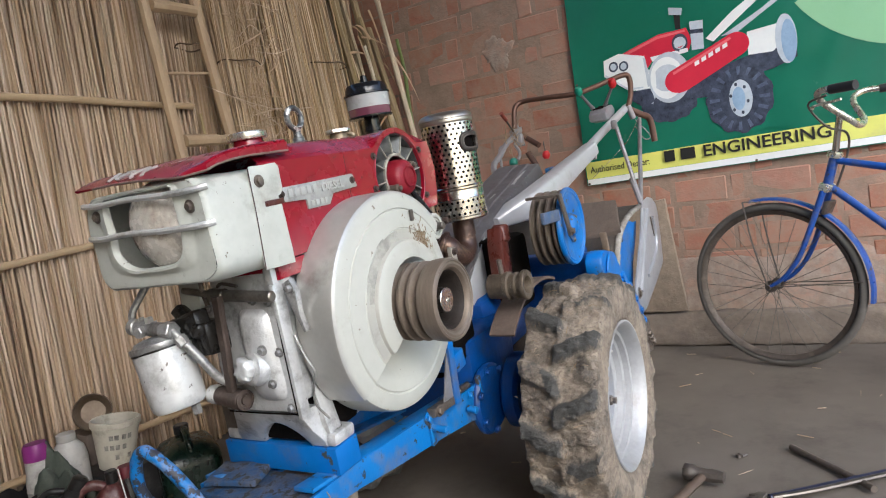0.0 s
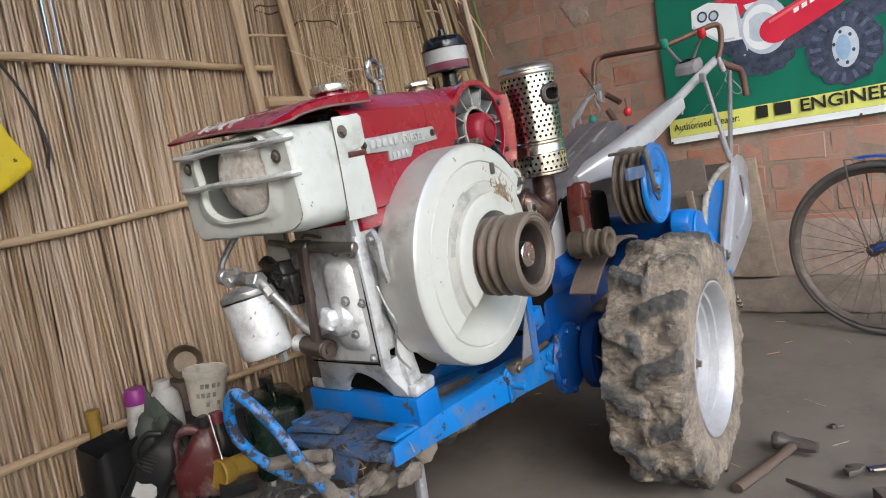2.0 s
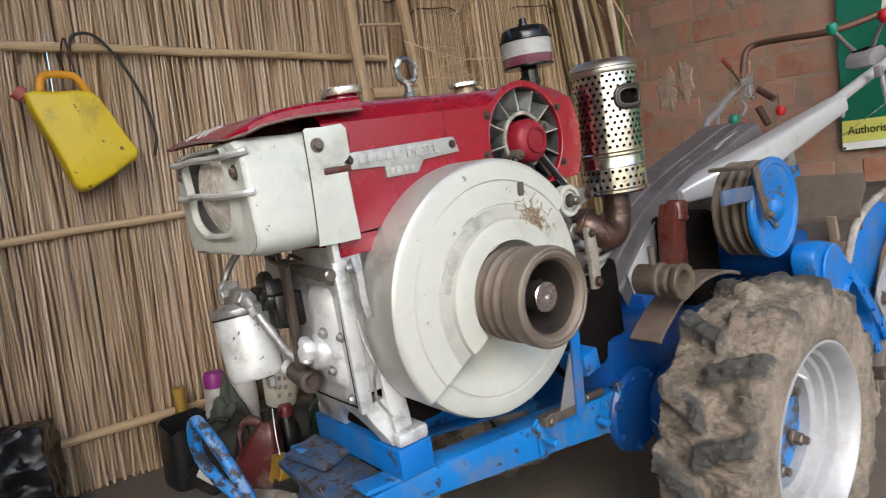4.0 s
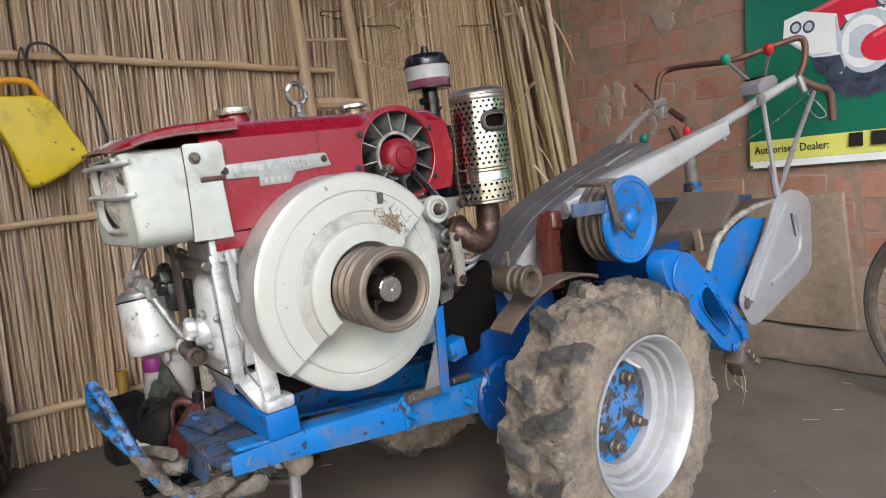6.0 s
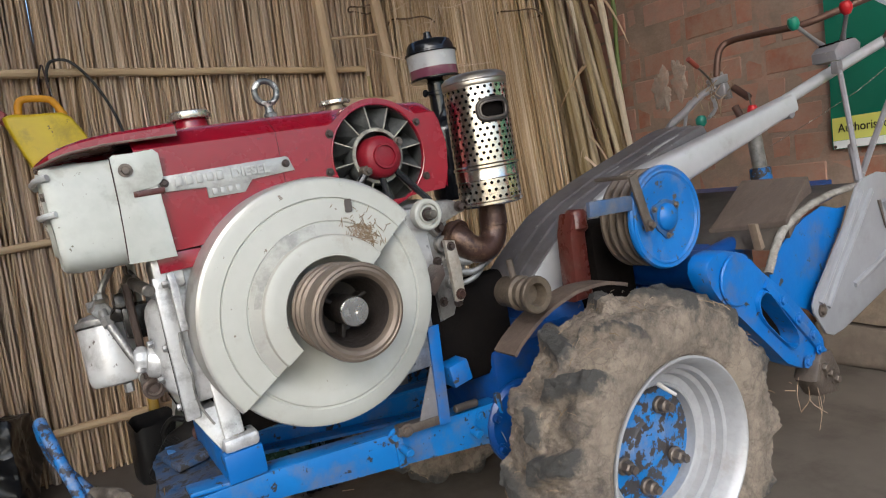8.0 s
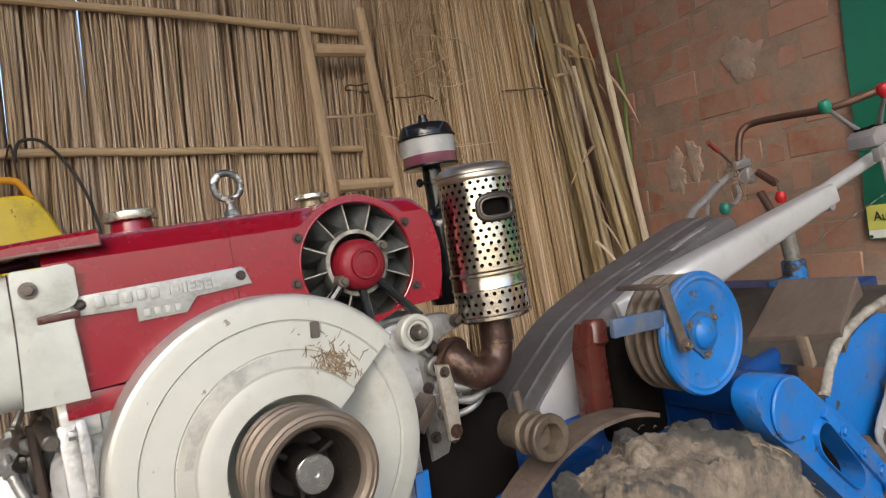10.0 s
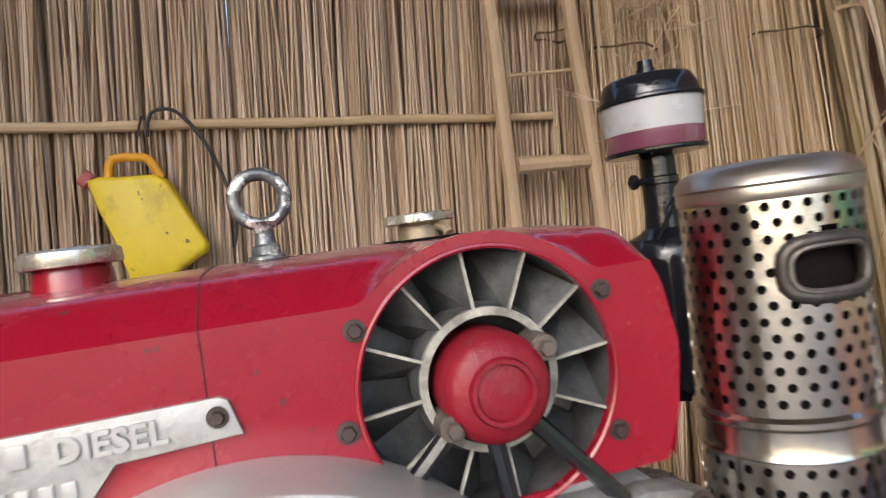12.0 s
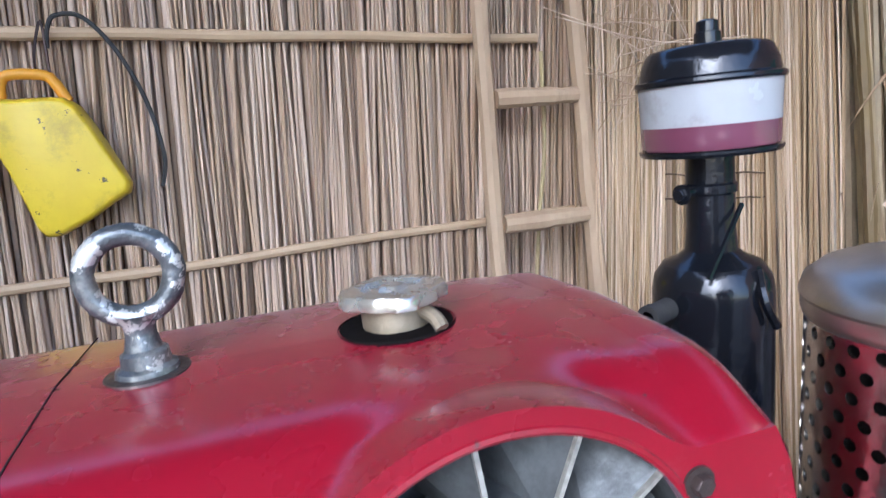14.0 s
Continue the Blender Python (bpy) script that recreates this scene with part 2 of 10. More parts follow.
BLUE = surf("blue_paint", (0.009, 0.135, 0.45), (0.007, 0.088, 0.31), 0.36, scale=7, amt=0.5, bump=0.2, bscale=40, dirt=(0.12, 0.115, 0.115), dirt_amt=0.42, dirt_scale=9,
            chips=(0.045, 0.04, 0.038), chip_amt=0.26, chip_scale=34)
BLUECHIP = surf("chipped_blue_paint", (0.014, 0.165, 0.47), (0.010, 0.11, 0.33), 0.42, scale=9, amt=0.45, bump=0.3, bscale=50, dirt=(0.22, 0.20, 0.18), dirt_amt=0.45, dirt_scale=12,
                chips=(0.045, 0.04, 0.04), chip_amt=0.66, chip_scale=38)
MUDDYBLUE = surf("mud_caked_blue", (0.016, 0.08, 0.21), (0.012, 0.028, 0.06), 0.6, scale=22, amt=0.8, bump=0.8, bscale=70, dirt=(0.12, 0.10, 0.085), dirt_amt=1.0, dirt_scale=24, chips=(0.03, 0.027, 0.025), chip_amt=0.55,
                 chip_scale=48)
HOOPBLUE = surf("flaked_blue_tube", (0.014, 0.16, 0.46), (0.010, 0.11, 0.33), 0.45, scale=12, amt=0.5, bump=0.6, bscale=90, dirt=(0.30, 0.265, 0.22), dirt_amt=0.6, dirt_scale=26, chips=(0.03, 0.03, 0.04), chip_amt=0.62,
                chip_scale=75)
DUSTYBLUE = surf("dusty_blue_face", (0.010, 0.14, 0.45), (0.008, 0.095, 0.32), 0.42, scale=9, amt=0.5, bump=0.25, bscale=50, dirt=(0.16, 0.165, 0.17), dirt_amt=0.55, dirt_scale=12, chips=(0.06, 0.055, 0.05), chip_amt=0.3,
                 chip_scale=40)
GLOSSBLACK = surf("gloss_black_paint", (0.006, 0.007, 0.010), (0.012, 0.012, 0.013), 0.12, scale=15, amt=0.4, bump=0.5, bscale=16)
DEEPBLUE = surf("deep_blue_castings", (0.005, 0.055, 0.24), (0.003, 0.022, 0.10), 0.33, scale=10, amt=0.5, bump=0.25, bscale=45, dirt=(0.05, 0.05, 0.06), dirt_amt=0.4, dirt_scale=9)
BLACK = surf("black_paint", (0.009, 0.010, 0.013), (0.018, 0.018, 0.019), 0.16, coat=0.4, scale=15, amt=0.4, bump=0.35, bscale=50, dirt=(0.05, 0.045, 0.04), dirt_amt=0.2, dirt_scale=14)
BLACKPL = surf("black_plastic", (0.018, 0.018, 0.02), (0.035, 0.035, 0.035), 0.4, scale=12, amt=0.4, bump=0.1, dirt=(0.12, 0.11, 0.1), dirt_amt=0.25, dirt_scale=8)
BLACKRUB = surf("black_rubber", (0.03, 0.029, 0.028), (0.05, 0.047, 0.043), 0.75, scale=14, amt=0.5, bump=0.2)
RUST = surf("burnt_rusty_pipe", (0.075, 0.040, 0.030), (0.020, 0.013, 0.012), 0.36, metal=0.45, scale=16, amt=0.85, bump=0.5, bscale=60, dirt=(0.30, 0.19, 0.12), dirt_amt=0.30, dirt_scale=13)
PLATE = surf("cast_plate", (0.40, 0.40, 0.385), (0.25, 0.25, 0.24), 0.4, metal=0.35, scale=20, amt=0.6, bump=0.4, bscale=80, dirt=(0.09, 0.075, 0.065), dirt_amt=0.4, dirt_scale=24)
RAISED = surf("raised_letter_paint", (0.44, 0.44, 0.425), (0.28, 0.28, 0.27), 0.38, metal=0.2, scale=40, amt=0.5)
GRIMY = surf("grimy_casting", (0.34, 0.335, 0.32), (0.14, 0.13, 0.12), 0.42, metal=0.35, scale=18, amt=0.8, bump=0.6, bscale=50, dirt=(0.035, 0.03, 0.026), dirt_amt=0.6, dirt_scale=17)
BAND = surf("brushed_side_band", (0.50, 0.495, 0.47), (0.34, 0.33, 0.31), 0.36, metal=0.55, scale=9, amt=0.5, bump=0.1, bscale=40, dirt=(0.2, 0.17, 0.14), dirt_amt=0.25, dirt_scale=8)
CAKE = surf("dried_mud_cake", (0.17, 0.145, 0.118), (0.06, 0.05, 0.04), 0.92, scale=28, amt=0.8, bump=1.0, bscale=80, dirt=(0.26, 0.225, 0.185), dirt_amt=0.4, dirt_scale=15)
BROWNCAST = surf("red_brown_casting", (0.095, 0.024, 0.018), (0.04, 0.012, 0.010), 0.28, scale=14, amt=0.55, bump=0.35, bscale=60, dirt=(0.14, 0.11, 0.09), dirt_amt=0.4, dirt_scale=9)
FANDARK = surf("grey_fan_metal", (0.135, 0.142, 0.14), (0.035, 0.035, 0.036), 0.42, metal=0.4, scale=22, amt=0.7, bump=0.25, dirt=(0.028, 0.025, 0.023), dirt_amt=0.65, dirt_scale=20)
FANEDGE = surf("worn_blade_edge", (0.42, 0.41, 0.35), (0.18, 0.165, 0.14), 0.5, scale=40, amt=0.8, dirt=(0.05, 0.042, 0.038), dirt_amt=0.8, dirt_scale=45, bump=0.3)
GAL = surf("galvanised_eye", (0.15, 0.16, 0.165), (0.045, 0.05, 0.053), 0.34, metal=0.6, scale=30, amt=0.8, bump=0.6, bscale=60, dirt=(0.40, 0.40, 0.37), dirt_amt=0.6, dirt_scale=40, chips=(0.60, 0.60, 0.56), chip_amt=0.56, chip_scale=62)
BRASSY = surf("dusty_brass_neck", (0.30, 0.25, 0.17), (0.18, 0.14, 0.09), 0.5, metal=0.5, scale=30, amt=0.6, bump=0.4)
CAP = surf("plated_cap", (0.68, 0.65, 0.56), (0.5, 0.46, 0.38), 0.26, metal=0.85, scale=20, amt=0.4, bump=0.1)
WHITEPL = surf("dirty_white_plastic", (0.47, 0.46, 0.44), (0.31, 0.295, 0.27), 0.45, scale=12, amt=0.55, bump=0.08, dirt=(0.14, 0.12, 0.10), dirt_amt=0.5, dirt_scale=18)
FILTER = surf("white_filter_can", (0.60, 0.605, 0.60), (0.44, 0.44, 0.43), 0.33, metal=0.15, scale=14, amt=0.5, bump=0.08, dirt=(0.20, 0.18, 0.16), dirt_amt=0.5, dirt_scale=19, chips=(0.12, 0.1, 0.09), chip_amt=0.2, chip_scale=60)
YELLOW = surf("yellow_plastic", (0.72, 0.54, 0.012), (0.56, 0.38, 0.01), 0.38, scale=5, amt=0.5, bump=0.3, bscale=14, dirt=(0.30, 0.21, 0.03), dirt_amt=0.42, dirt_scale=9, chips=(0.12, 0.09, 0.03), chip_amt=0.16, chip_scale=22)
ORANGE = surf("orange_plastic", (0.72, 0.33, 0.012), None, 0.45, amt=0.3)
WOOD = surf("weathered_plank", (0.125, 0.095, 0.078), (0.06, 0.045, 0.037), 0.7, scale=10, amt=0.65, bump=0.5, bscale=70, stretch=(1, 5, 5), dirt=(0.14, 0.115, 0.10), dirt_amt=0.4, dirt_scale=5)
PALEWOOD = surf("pale_pole_wood", (0.46, 0.34, 0.21), (0.30, 0.20, 0.12), 0.65, scale=9, amt=0.55, bump=0.3, bscale=60, stretch=(1, 1, 0.25), dirt=(0.22, 0.15, 0.09), dirt_amt=0.25, dirt_scale=12)
BAMBOO = surf("bamboo_pole", (0.50, 0.37, 0.22), (0.33, 0.22, 0.12), 0.5, scale=7, amt=0.5, bump=0.15, stretch=(0.25, 1, 1), dirt=(0.28, 0.19, 0.11), dirt_amt=0.2, dirt_scale=8)
REED = surf("dry_reed", (0.59, 0.45, 0.315), (0.34, 0.24, 0.16), 0.55, scale=5, amt=0.6, bump=0.2, bscale=120, stretch=(1, 1, 0.12), vary=0.2, dirt=(0.20, 0.125, 0.08), dirt_amt=0.35, dirt_scale=4)
REEDI = surf("dry_reed_mass", (0.56, 0.415, 0.275), (0.33, 0.225, 0.145), 0.6, scale=5, amt=0.6, bump=0.2, bscale=120, stretch=(1, 1, 0.12), island=0.26, dirt=(0.19, 0.12, 0.075), dirt_amt=0.35, dirt_scale=4)
BUNDLE = surf("bundled_reed", (0.57, 0.42, 0.255), (0.27, 0.185, 0.105), 0.55, scale=5, amt=0.6, bump=0.2, bscale=120, stretch=(1, 1, 0.12), island=0.36, dirt=(0.20, 0.13, 0.08), dirt_amt=0.35, dirt_scale=4)
TIE = surf("twisted_brown_tie", (0.13, 0.085, 0.05), (0.06, 0.04, 0.025), 0.85, scale=40, amt=0.6, bump=0.6, bscale=120)
# paler than SHEET: daylight on the near faces is put into the colour
LITGREY = surf("lit_sheet_grey", (0.44, 0.445, 0.465), (0.33, 0.33, 0.34), 0.34, metal=0.25, scale=6, amt=0.5, bump=0.08, bscale=30, dirt=(0.24, 0.215, 0.195), dirt_amt=0.3, dirt_scale=7)
GREENSTALK = surf("greenish_cane", (0.40, 0.31, 0.175), (0.17, 0.125, 0.07), 0.5, scale=6, amt=0.6, bump=0.25, stretch=(1, 1, 0.3), vary=0.55, dirt=(0.17, 0.12, 0.075), dirt_amt=0.6, dirt_scale=8)
BRICK = surf("old_brick", (0.37, 0.165, 0.11), (0.235, 0.108, 0.075), 0.88, scale=11, amt=0.6, bump=0.7, bscale=50, vary=0.16, dirt=(0.295, 0.218, 0.165), dirt_amt=1.0, dirt_scale=7)
BRICKI = surf("old_brick_far", (0.37, 0.165, 0.11), (0.235, 0.108, 0.075), 0.88, scale=11, amt=0.6, bump=0.7, bscale=50, island=0.16, dirt=(0.295, 0.218, 0.165), dirt_amt=1.0, dirt_scale=7)
MORTAR = surf("dusty_mortar", (0.29, 0.215, 0.165), (0.17, 0.118, 0.088), 0.92, scale=9, amt=0.65, bump=0.8, bscale=70, dirt=(0.40, 0.22, 0.155), dirt_amt=0.5, dirt_scale=6)
PLINTH = surf("earth_stained_cement", (0.20, 0.165, 0.135), (0.12, 0.095, 0.077), 0.92, scale=7, amt=0.7, bump=0.9, bscale=60, dirt=(0.26, 0.20, 0.16), dirt_amt=0.4, dirt_scale=9)
FLOOR = surf("trodden_cement_floor", (0.140, 0.120, 0.100), (0.090, 0.076, 0.062), 0.74, scale=1.6, amt=0.7, bump=0.25, bscale=45, dirt=(0.055, 0.044, 0.036), dirt_amt=0.42, dirt_scale=3.1)
MUDTYRE = surf("mud_on_tyre", (0.27, 0.225, 0.175), (0.16, 0.13, 0.10), 0.9, scale=16, amt=0.7, bump=0.9, bscale=70, dirt=(0.075, 0.07, 0.065), dirt_amt=0.45, dirt_scale=13)
THATCH = surf("unseen_roof_thatch", (0.22, 0.16, 0.10), (0.12, 0.085, 0.05), 0.85, scale=6, amt=0.6, bump=0.4)
# ---- the shed ----
def coords(lo, hi, fine_lo, fine_hi, step):
    a = list(np.arange(fine_lo, fine_hi + 1e-6, step))
    d, x = step, fine_lo
    while x > lo:
        d *= 1.5
        x -= d
        a.insert(0, x)
    d, x = step, a[-1]
    while x < hi:
        d *= 1.5
        x += d
        a.append(x)
    return a


bm = B()
gx, gy = coords(-900, 900, -1.6, 3.0, 0.05), coords(-900, 900, -1.6, 2.6, 0.05)
grid = [[bm.verts.new((x, y, 0.006 * noise.noise(Vector((x * 1.3, y * 1.3, 0))) + 0.002 * noise.noise(Vector((x * 7, y * 7, 3))) - 0.003)) for y in gy] for x in gx]
for i in range(len(gx) - 1):
    for j in range(len(gy) - 1):
        bm.faces.new((grid[i][j], grid[i + 1][j], grid[i + 1][j + 1], grid[i][j + 1]))
tagged(part("ground", bm, FLOOR), "dusty trodden grey-brown cement floor with oil stains", "floor", kind="structure")

WALLX, WALLY = 2.78, 2.33

# brick wall: mortar body, plinth, bricks laid on edge
bm = B()
box(bm, (WALLX + 0.119, 0.2, 1.35), (0.24, 4.8, 2.7), bev=0)
wall_b = tagged(part("wall_brick", bm, MORTAR), "faded red brick wall laid on edge with rough mortar joints", "wall", kind="structure")
bm = B()
box(bm, (WALLX + 0.010, 0.2, 0.03), (0.075, 4.8, 0.16), bev=0.014)
bmesh.ops.subdivide_edges(bm, edges=[e for e in bm.edges if e.calc_length() > 1], cuts=90, use_grid_fill=True)
rough(bm, 0.012, 7)
rough(bm, 0.005, 30)
tagged(part("plinth", bm, PLINTH), "worn cement plinth along the foot of the brick wall", "plinth", kind="structure")

# reed wall: poles, reeds
wall_r = tagged(new("wall_reed"), "screen wall of upright dry reeds tied to bamboo poles", "wall", kind="structure")
wall_r.location = (0.6, WALLY, 0)
BASE[wall_r] = Matrix.Translation((0.6, WALLY, 0)).inverted()


def pole(name, p0, p1, r, mat, parent, label="", knots=7):
    bm = B()
    p0, p1 = Vector(p0), Vector(p1)
    n = 40
    pts = [p0.lerp(p1, i / n) + Vector((0, noise.noise(Vector((i * 0.21, p0.z * 5, p0.x))) * 0.004, noise.noise(Vector((i * 0.17, p0.z * 9, 7))) * 0.012)) for i in range(n + 1)]
    rings = []
    a, b, d = frame_of(p1 - p0)
    for i, p in enumerate(pts):
        rr = r * (1.0 - 0.25 * i / n) * (1.14 if i % max(n // knots, 1) == 0 else 1.0)
        rings.append([p + a * COS(t) * rr + b * SIN(t) * rr for t in [2 * math.pi * j / 9 for j in range(9)]])
    ringset(bm, rings)
    return part(name, bm, mat, parent, label)


pole("bamboo_pole", (-1.7, 2.305, 0.20), (1.75, 2.305, 0.165), 0.017, BAMBOO, wall_r, "pale bamboo pole")
pole("bamboo_pole", (-1.7, 2.305, 0.68), (1.75, 2.305, 0.915), 0.015, BAMBOO, wall_r, "pale bamboo pole")
pole("bamboo_pole", (-1.7, 2.305, 1.355), (1.51, 2.30, 1.378), 0.0165, BAMBOO, wall_r, "pale bamboo pole")
pole("bamboo_pole", (-1.7, 2.30, 1.86), (1.56, 2.30, 1.853), 0.017, BAMBOO, wall_r, "pale bamboo pole")


def reed(bm, x, y, z0, z1, r, lean, bow, seg=6, k=5, ph=0.0):
    rings = []
    for i in range(k + 1):
        t = i / k
        c = Vector((x + lean[0] * t + bow * SIN(math.pi * t), y + lean[1] * t + bow * 0.4 * SIN(math.pi * t + ph), z0 + (z1 - z0) * t))
        rr = r * (1.05 - 0.35 * t)
        rings.append([c + Vector((COS(2 * math.pi * j / seg + ph) * rr, SIN(2 * math.pi * j / seg + ph) * rr, 0)) for j in range(seg)])
    ringset(bm, rings)


rnd = random.Random(4)
reed_meshes = []
for k in range(14):
    bm = B()
    reed(bm, 0, 0, 0, 1, 1.0, (0, 0), 0, k=6, ph=k)
    for v in bm.verts:
        v.co.x *= 0.0052 * (0.72 + 0.62 * ((k * 7) % 10) / 10)
        v.co.y *= 0.0056
        v.co.x += 0.018 * noise.noise(Vector((v.co.z * 2.2, k * 3.1, 0))) + 0.006 * noise.noise(Vector((v.co.z * 9, k * 1.3, 5)))
        v.co.z *= 2.25
    me = bpy.data.meshes.new("reed")
    bm.to_mesh(me)
    bm.free()
    me.materials.append(REED)
    me.polygons.foreach_set("use_smooth", [True] * len(me.polygons))
    reed_meshes.append(me)
x = -0.75
count = 0
while x < 2.5 and count < 300:
    ob = new("reed", reed_meshes[rnd.randrange(14)])
    ob.parent = wall_r
    ob.matrix_parent_inverse = BASE[wall_r]
    ob.matrix_basis = pose(x, WALLY + rnd.uniform(-0.006, 0.008), rnd.uniform(-0.02, 0.03), rnd.gauss(0, 0.25), rnd.gauss(0, 0.75), 0) @ Matrix.Diagonal((1, 1, rnd.uniform(0.98, 1.03), 1))
    x += rnd.uniform(0.0078, 0.0132)
    count += 1
bm = B()
x = -1.7
while x < 2.78:
    reed(bm, x, WALLY + 0.018 + rnd.uniform(-0.004, 0.01), 0, 2.25 + rnd.uniform(-0.05, 0.05), rnd.uniform(0.006, 0.0095), (rnd.gauss(0, 0.03), 0), rnd.gauss(0, 0.008), ph=x)
    x += rnd.uniform(0.0085, 0.0125)
    if rnd.random() < 0.45:
        reed(bm, x, WALLY - 0.012 + rnd.uniform(-0.004, 0.004), 0, 2.2, rnd.uniform(0.004, 0.007), (rnd.gauss(0, 0.05), 0), rnd.gauss(0, 0.012), ph=x)
    if x < -0.75 or x > 2.45:
        reed(bm, x, WALLY, 0, 2.25, rnd.uniform(0.006, 0.009), (rnd.gauss(0, 0.03), 0), rnd.gauss(0, 0.008), ph=x)
x = -1.7
while x < 2.78:
    reed(bm, x, WALLY + 0.045 + rnd.uniform(-0.005, 0.005), 0, 2.25 + rnd.uniform(-0.05, 0.05), rnd.uniform(0.007, 0.010), (rnd.gauss(0, 0.012), 0), rnd.gauss(0, 0.004), ph=x)
    x += rnd.uniform(0.0075, 0.0115)
x = -1.7
while x < 2.78:
    reed(bm, x, WALLY + 0.07, 0, 2.25 + rnd.uniform(-0.05, 0.05), rnd.uniform(0.008, 0.011), (rnd.gauss(0, 0.006), 0), rnd.gauss(0, 0.003), ph=x)
    x += rnd.uniform(0.010, 0.015)
tagged(part("reed_mass", bm, REEDI, wall_r, smooth=60), kind="stuff")

# added side screen of reeds, out of view: blocks sun from cans and lower reeds
bm = B()
box(bm, (-1.33, 0.92, 1.6), (0.03, 2.75, 3.2), bev=0)
y = -0.44
while y < 2.28:
    reed(bm, -1.305 + rnd.uniform(-0.006, 0.006), y, 0, 3.2, rnd.uniform(0.006, 0.0095), (0, rnd.gauss(0, 0.02)), rnd.gauss(0, 0.006), seg=5, k=3, ph=y)
    reed(bm, -1.355 + rnd.uniform(-0.006, 0.006), y + 0.004, 0, 3.2, rnd.uniform(0.006, 0.0095), (0, rnd.gauss(0, 0.02)), rnd.gauss(0, 0.006), seg=5, k=3, ph=y)
    y += rnd.uniform(0.012, 0.017)
tagged(part("wall_side", bm, REEDI, smooth=60), "added unseen reed screen that keeps sun off the cans", "wall", kind="structure")

# added thatch roof, out of view, sized to hold back sky light; open eaves
bm = B()
box(bm, (0.95, 0.40, 3.38), (4.2, 4.5, 0.14), Matrix.Rotation(radians(-6), 3, "X"), bev=0.02)
tagged(part("ceiling", bm, THATCH), "added unseen thatch roof that holds back sky light", "roof", kind="structure")
# ---- power tiller: stands nose-down by 4.2 degrees; its parts are given in its own level frame ----
NOSE = pose(0, 0, 0, 0, -4.2, 0)
tiller = thing("power_tiller", (1.05, 1.02, 0), "red, cream and blue two-wheel diesel power tiller with muddy tyres", "power tiller", turn=NOSE)
MID = 1.02


def T(p):
    """World place to the tiller's own frame."""
    return NOSE.inverted() @ Vector(p)


def starplate(bm, c, outer, r, vec, n=64, mi=0):
    """A flat plate in the xz plane with a round hole about c."""
    c, vec = Vector(c), Vector(vec)
    P = [Vector((x, 0, z)) - Vector((c.x, 0, c.z)) for x, z in outer]
    angs = sorted({round(math.atan2(p.z, p.x), 5) for p in P} | {round(-math.pi + 2 * math.pi * k / n, 5) for k in range(n)})
    o, i = [], []
    for t in angs:
        d = Vector((COS(t), 0, SIN(t)))
        best = 0
        for k in range(len(P)):
            a, e = P[k], P[(k + 1) % len(P)] - P[k]
            den = d.x * e.z - d.z * e.x
            if abs(den) > 1e-12:
                s = (a.x * e.z - a.z * e.x) / den
                u = (a.x * d.z - a.z * d.x) / den
                if s > 0 and -1e-4 <= u <= 1.0001:
                    best = max(best, s)
        o.append(c + d * best)
        i.append(c + d * r)
    ringset(bm, [o, [p + vec for p in o], [p + vec for p in i], i], closed=True, mi=mi)
    bmesh.ops.recalc_face_normals(bm, faces=bm.faces[:])
    return bm


# hood
FX, FZ, FR = 0.880, 0.847, 0.094
bm = B()


def swell(x, y, z):
    """The top sheet rises over the fan opening and runs out into the slope and the top."""
    c = FZ + math.sqrt(max(0.105 ** 2 - (x - FX) ** 2, 0)) - max(y - 0.895, 0) * 0.22
    h = max(0.016 - abs(z - c), 0) / 0.016
    return max(z, c) + h * h * 0.004


ARCH = [(FX - 0.12 + 0.006 * k, swell(FX - 0.12 + 0.006 * k, 0.881, 0.914)) for k in range(37)][::-1]
starplate(bm, (FX, 0.881, FZ), [(0.470, 0.752), (1.008, 0.764), (1.022, 0.80), (1.028, 0.851), (1.020, 0.895), (1.012, 0.914)] + ARCH + [(0.470, 0.914)], FR, (0, 0.004, 0))


def hood_sec(x, zt, zc, zb=0.76, near=0.881, far=1.167):
    k = (zt - zc) / 0.0305
    rim = [(0, zc - 0.003), (0.003, zc), (0.026, zt - 0.0132 * k), (0.034, zt - 0.0078 * k), (0.042, zt - 0.0040 * k), (0.052, zt - 0.0014 * k), (0.066, zt)]
    return [(x, near + d, z) for d, z in rim] + [(x, MID, zt + 0.004)] + [(x, far - d, z) for d, z in rim[::-1]] + [(x, far, zb)]


def swollen_sec(x):
    zt = 0.9475 if x < FX + 0.068 else 0.9475 - 0.0035 * (x - FX - 0.068) / 0.033
    s = hood_sec(x, zt, 0.917)
    out = []
    for p, q in zip(s, s[1:8]):
        for u in ((0, 0.5) if q[1] - p[1] < 0.03 else [k / 10 for k in range(10)]):
            out.append([x, p[1] + (q[1] - p[1]) * u, p[2] + (q[2] - p[2]) * u])
    for p in out:
        p[2] = swell(x, p[1], p[2])
    return out + [list(p) for p in s[7:]]


def strip(bm, secs, mi=0):
    vs = [[bm.verts.new(p) for p in s] for s in secs]
    for a, b in zip(vs, vs[1:]):
        for j in range(len(a) - 1):
            bm.faces.new((a[j], a[j + 1], b[j + 1], b[j])).material_index = mi
    return vs


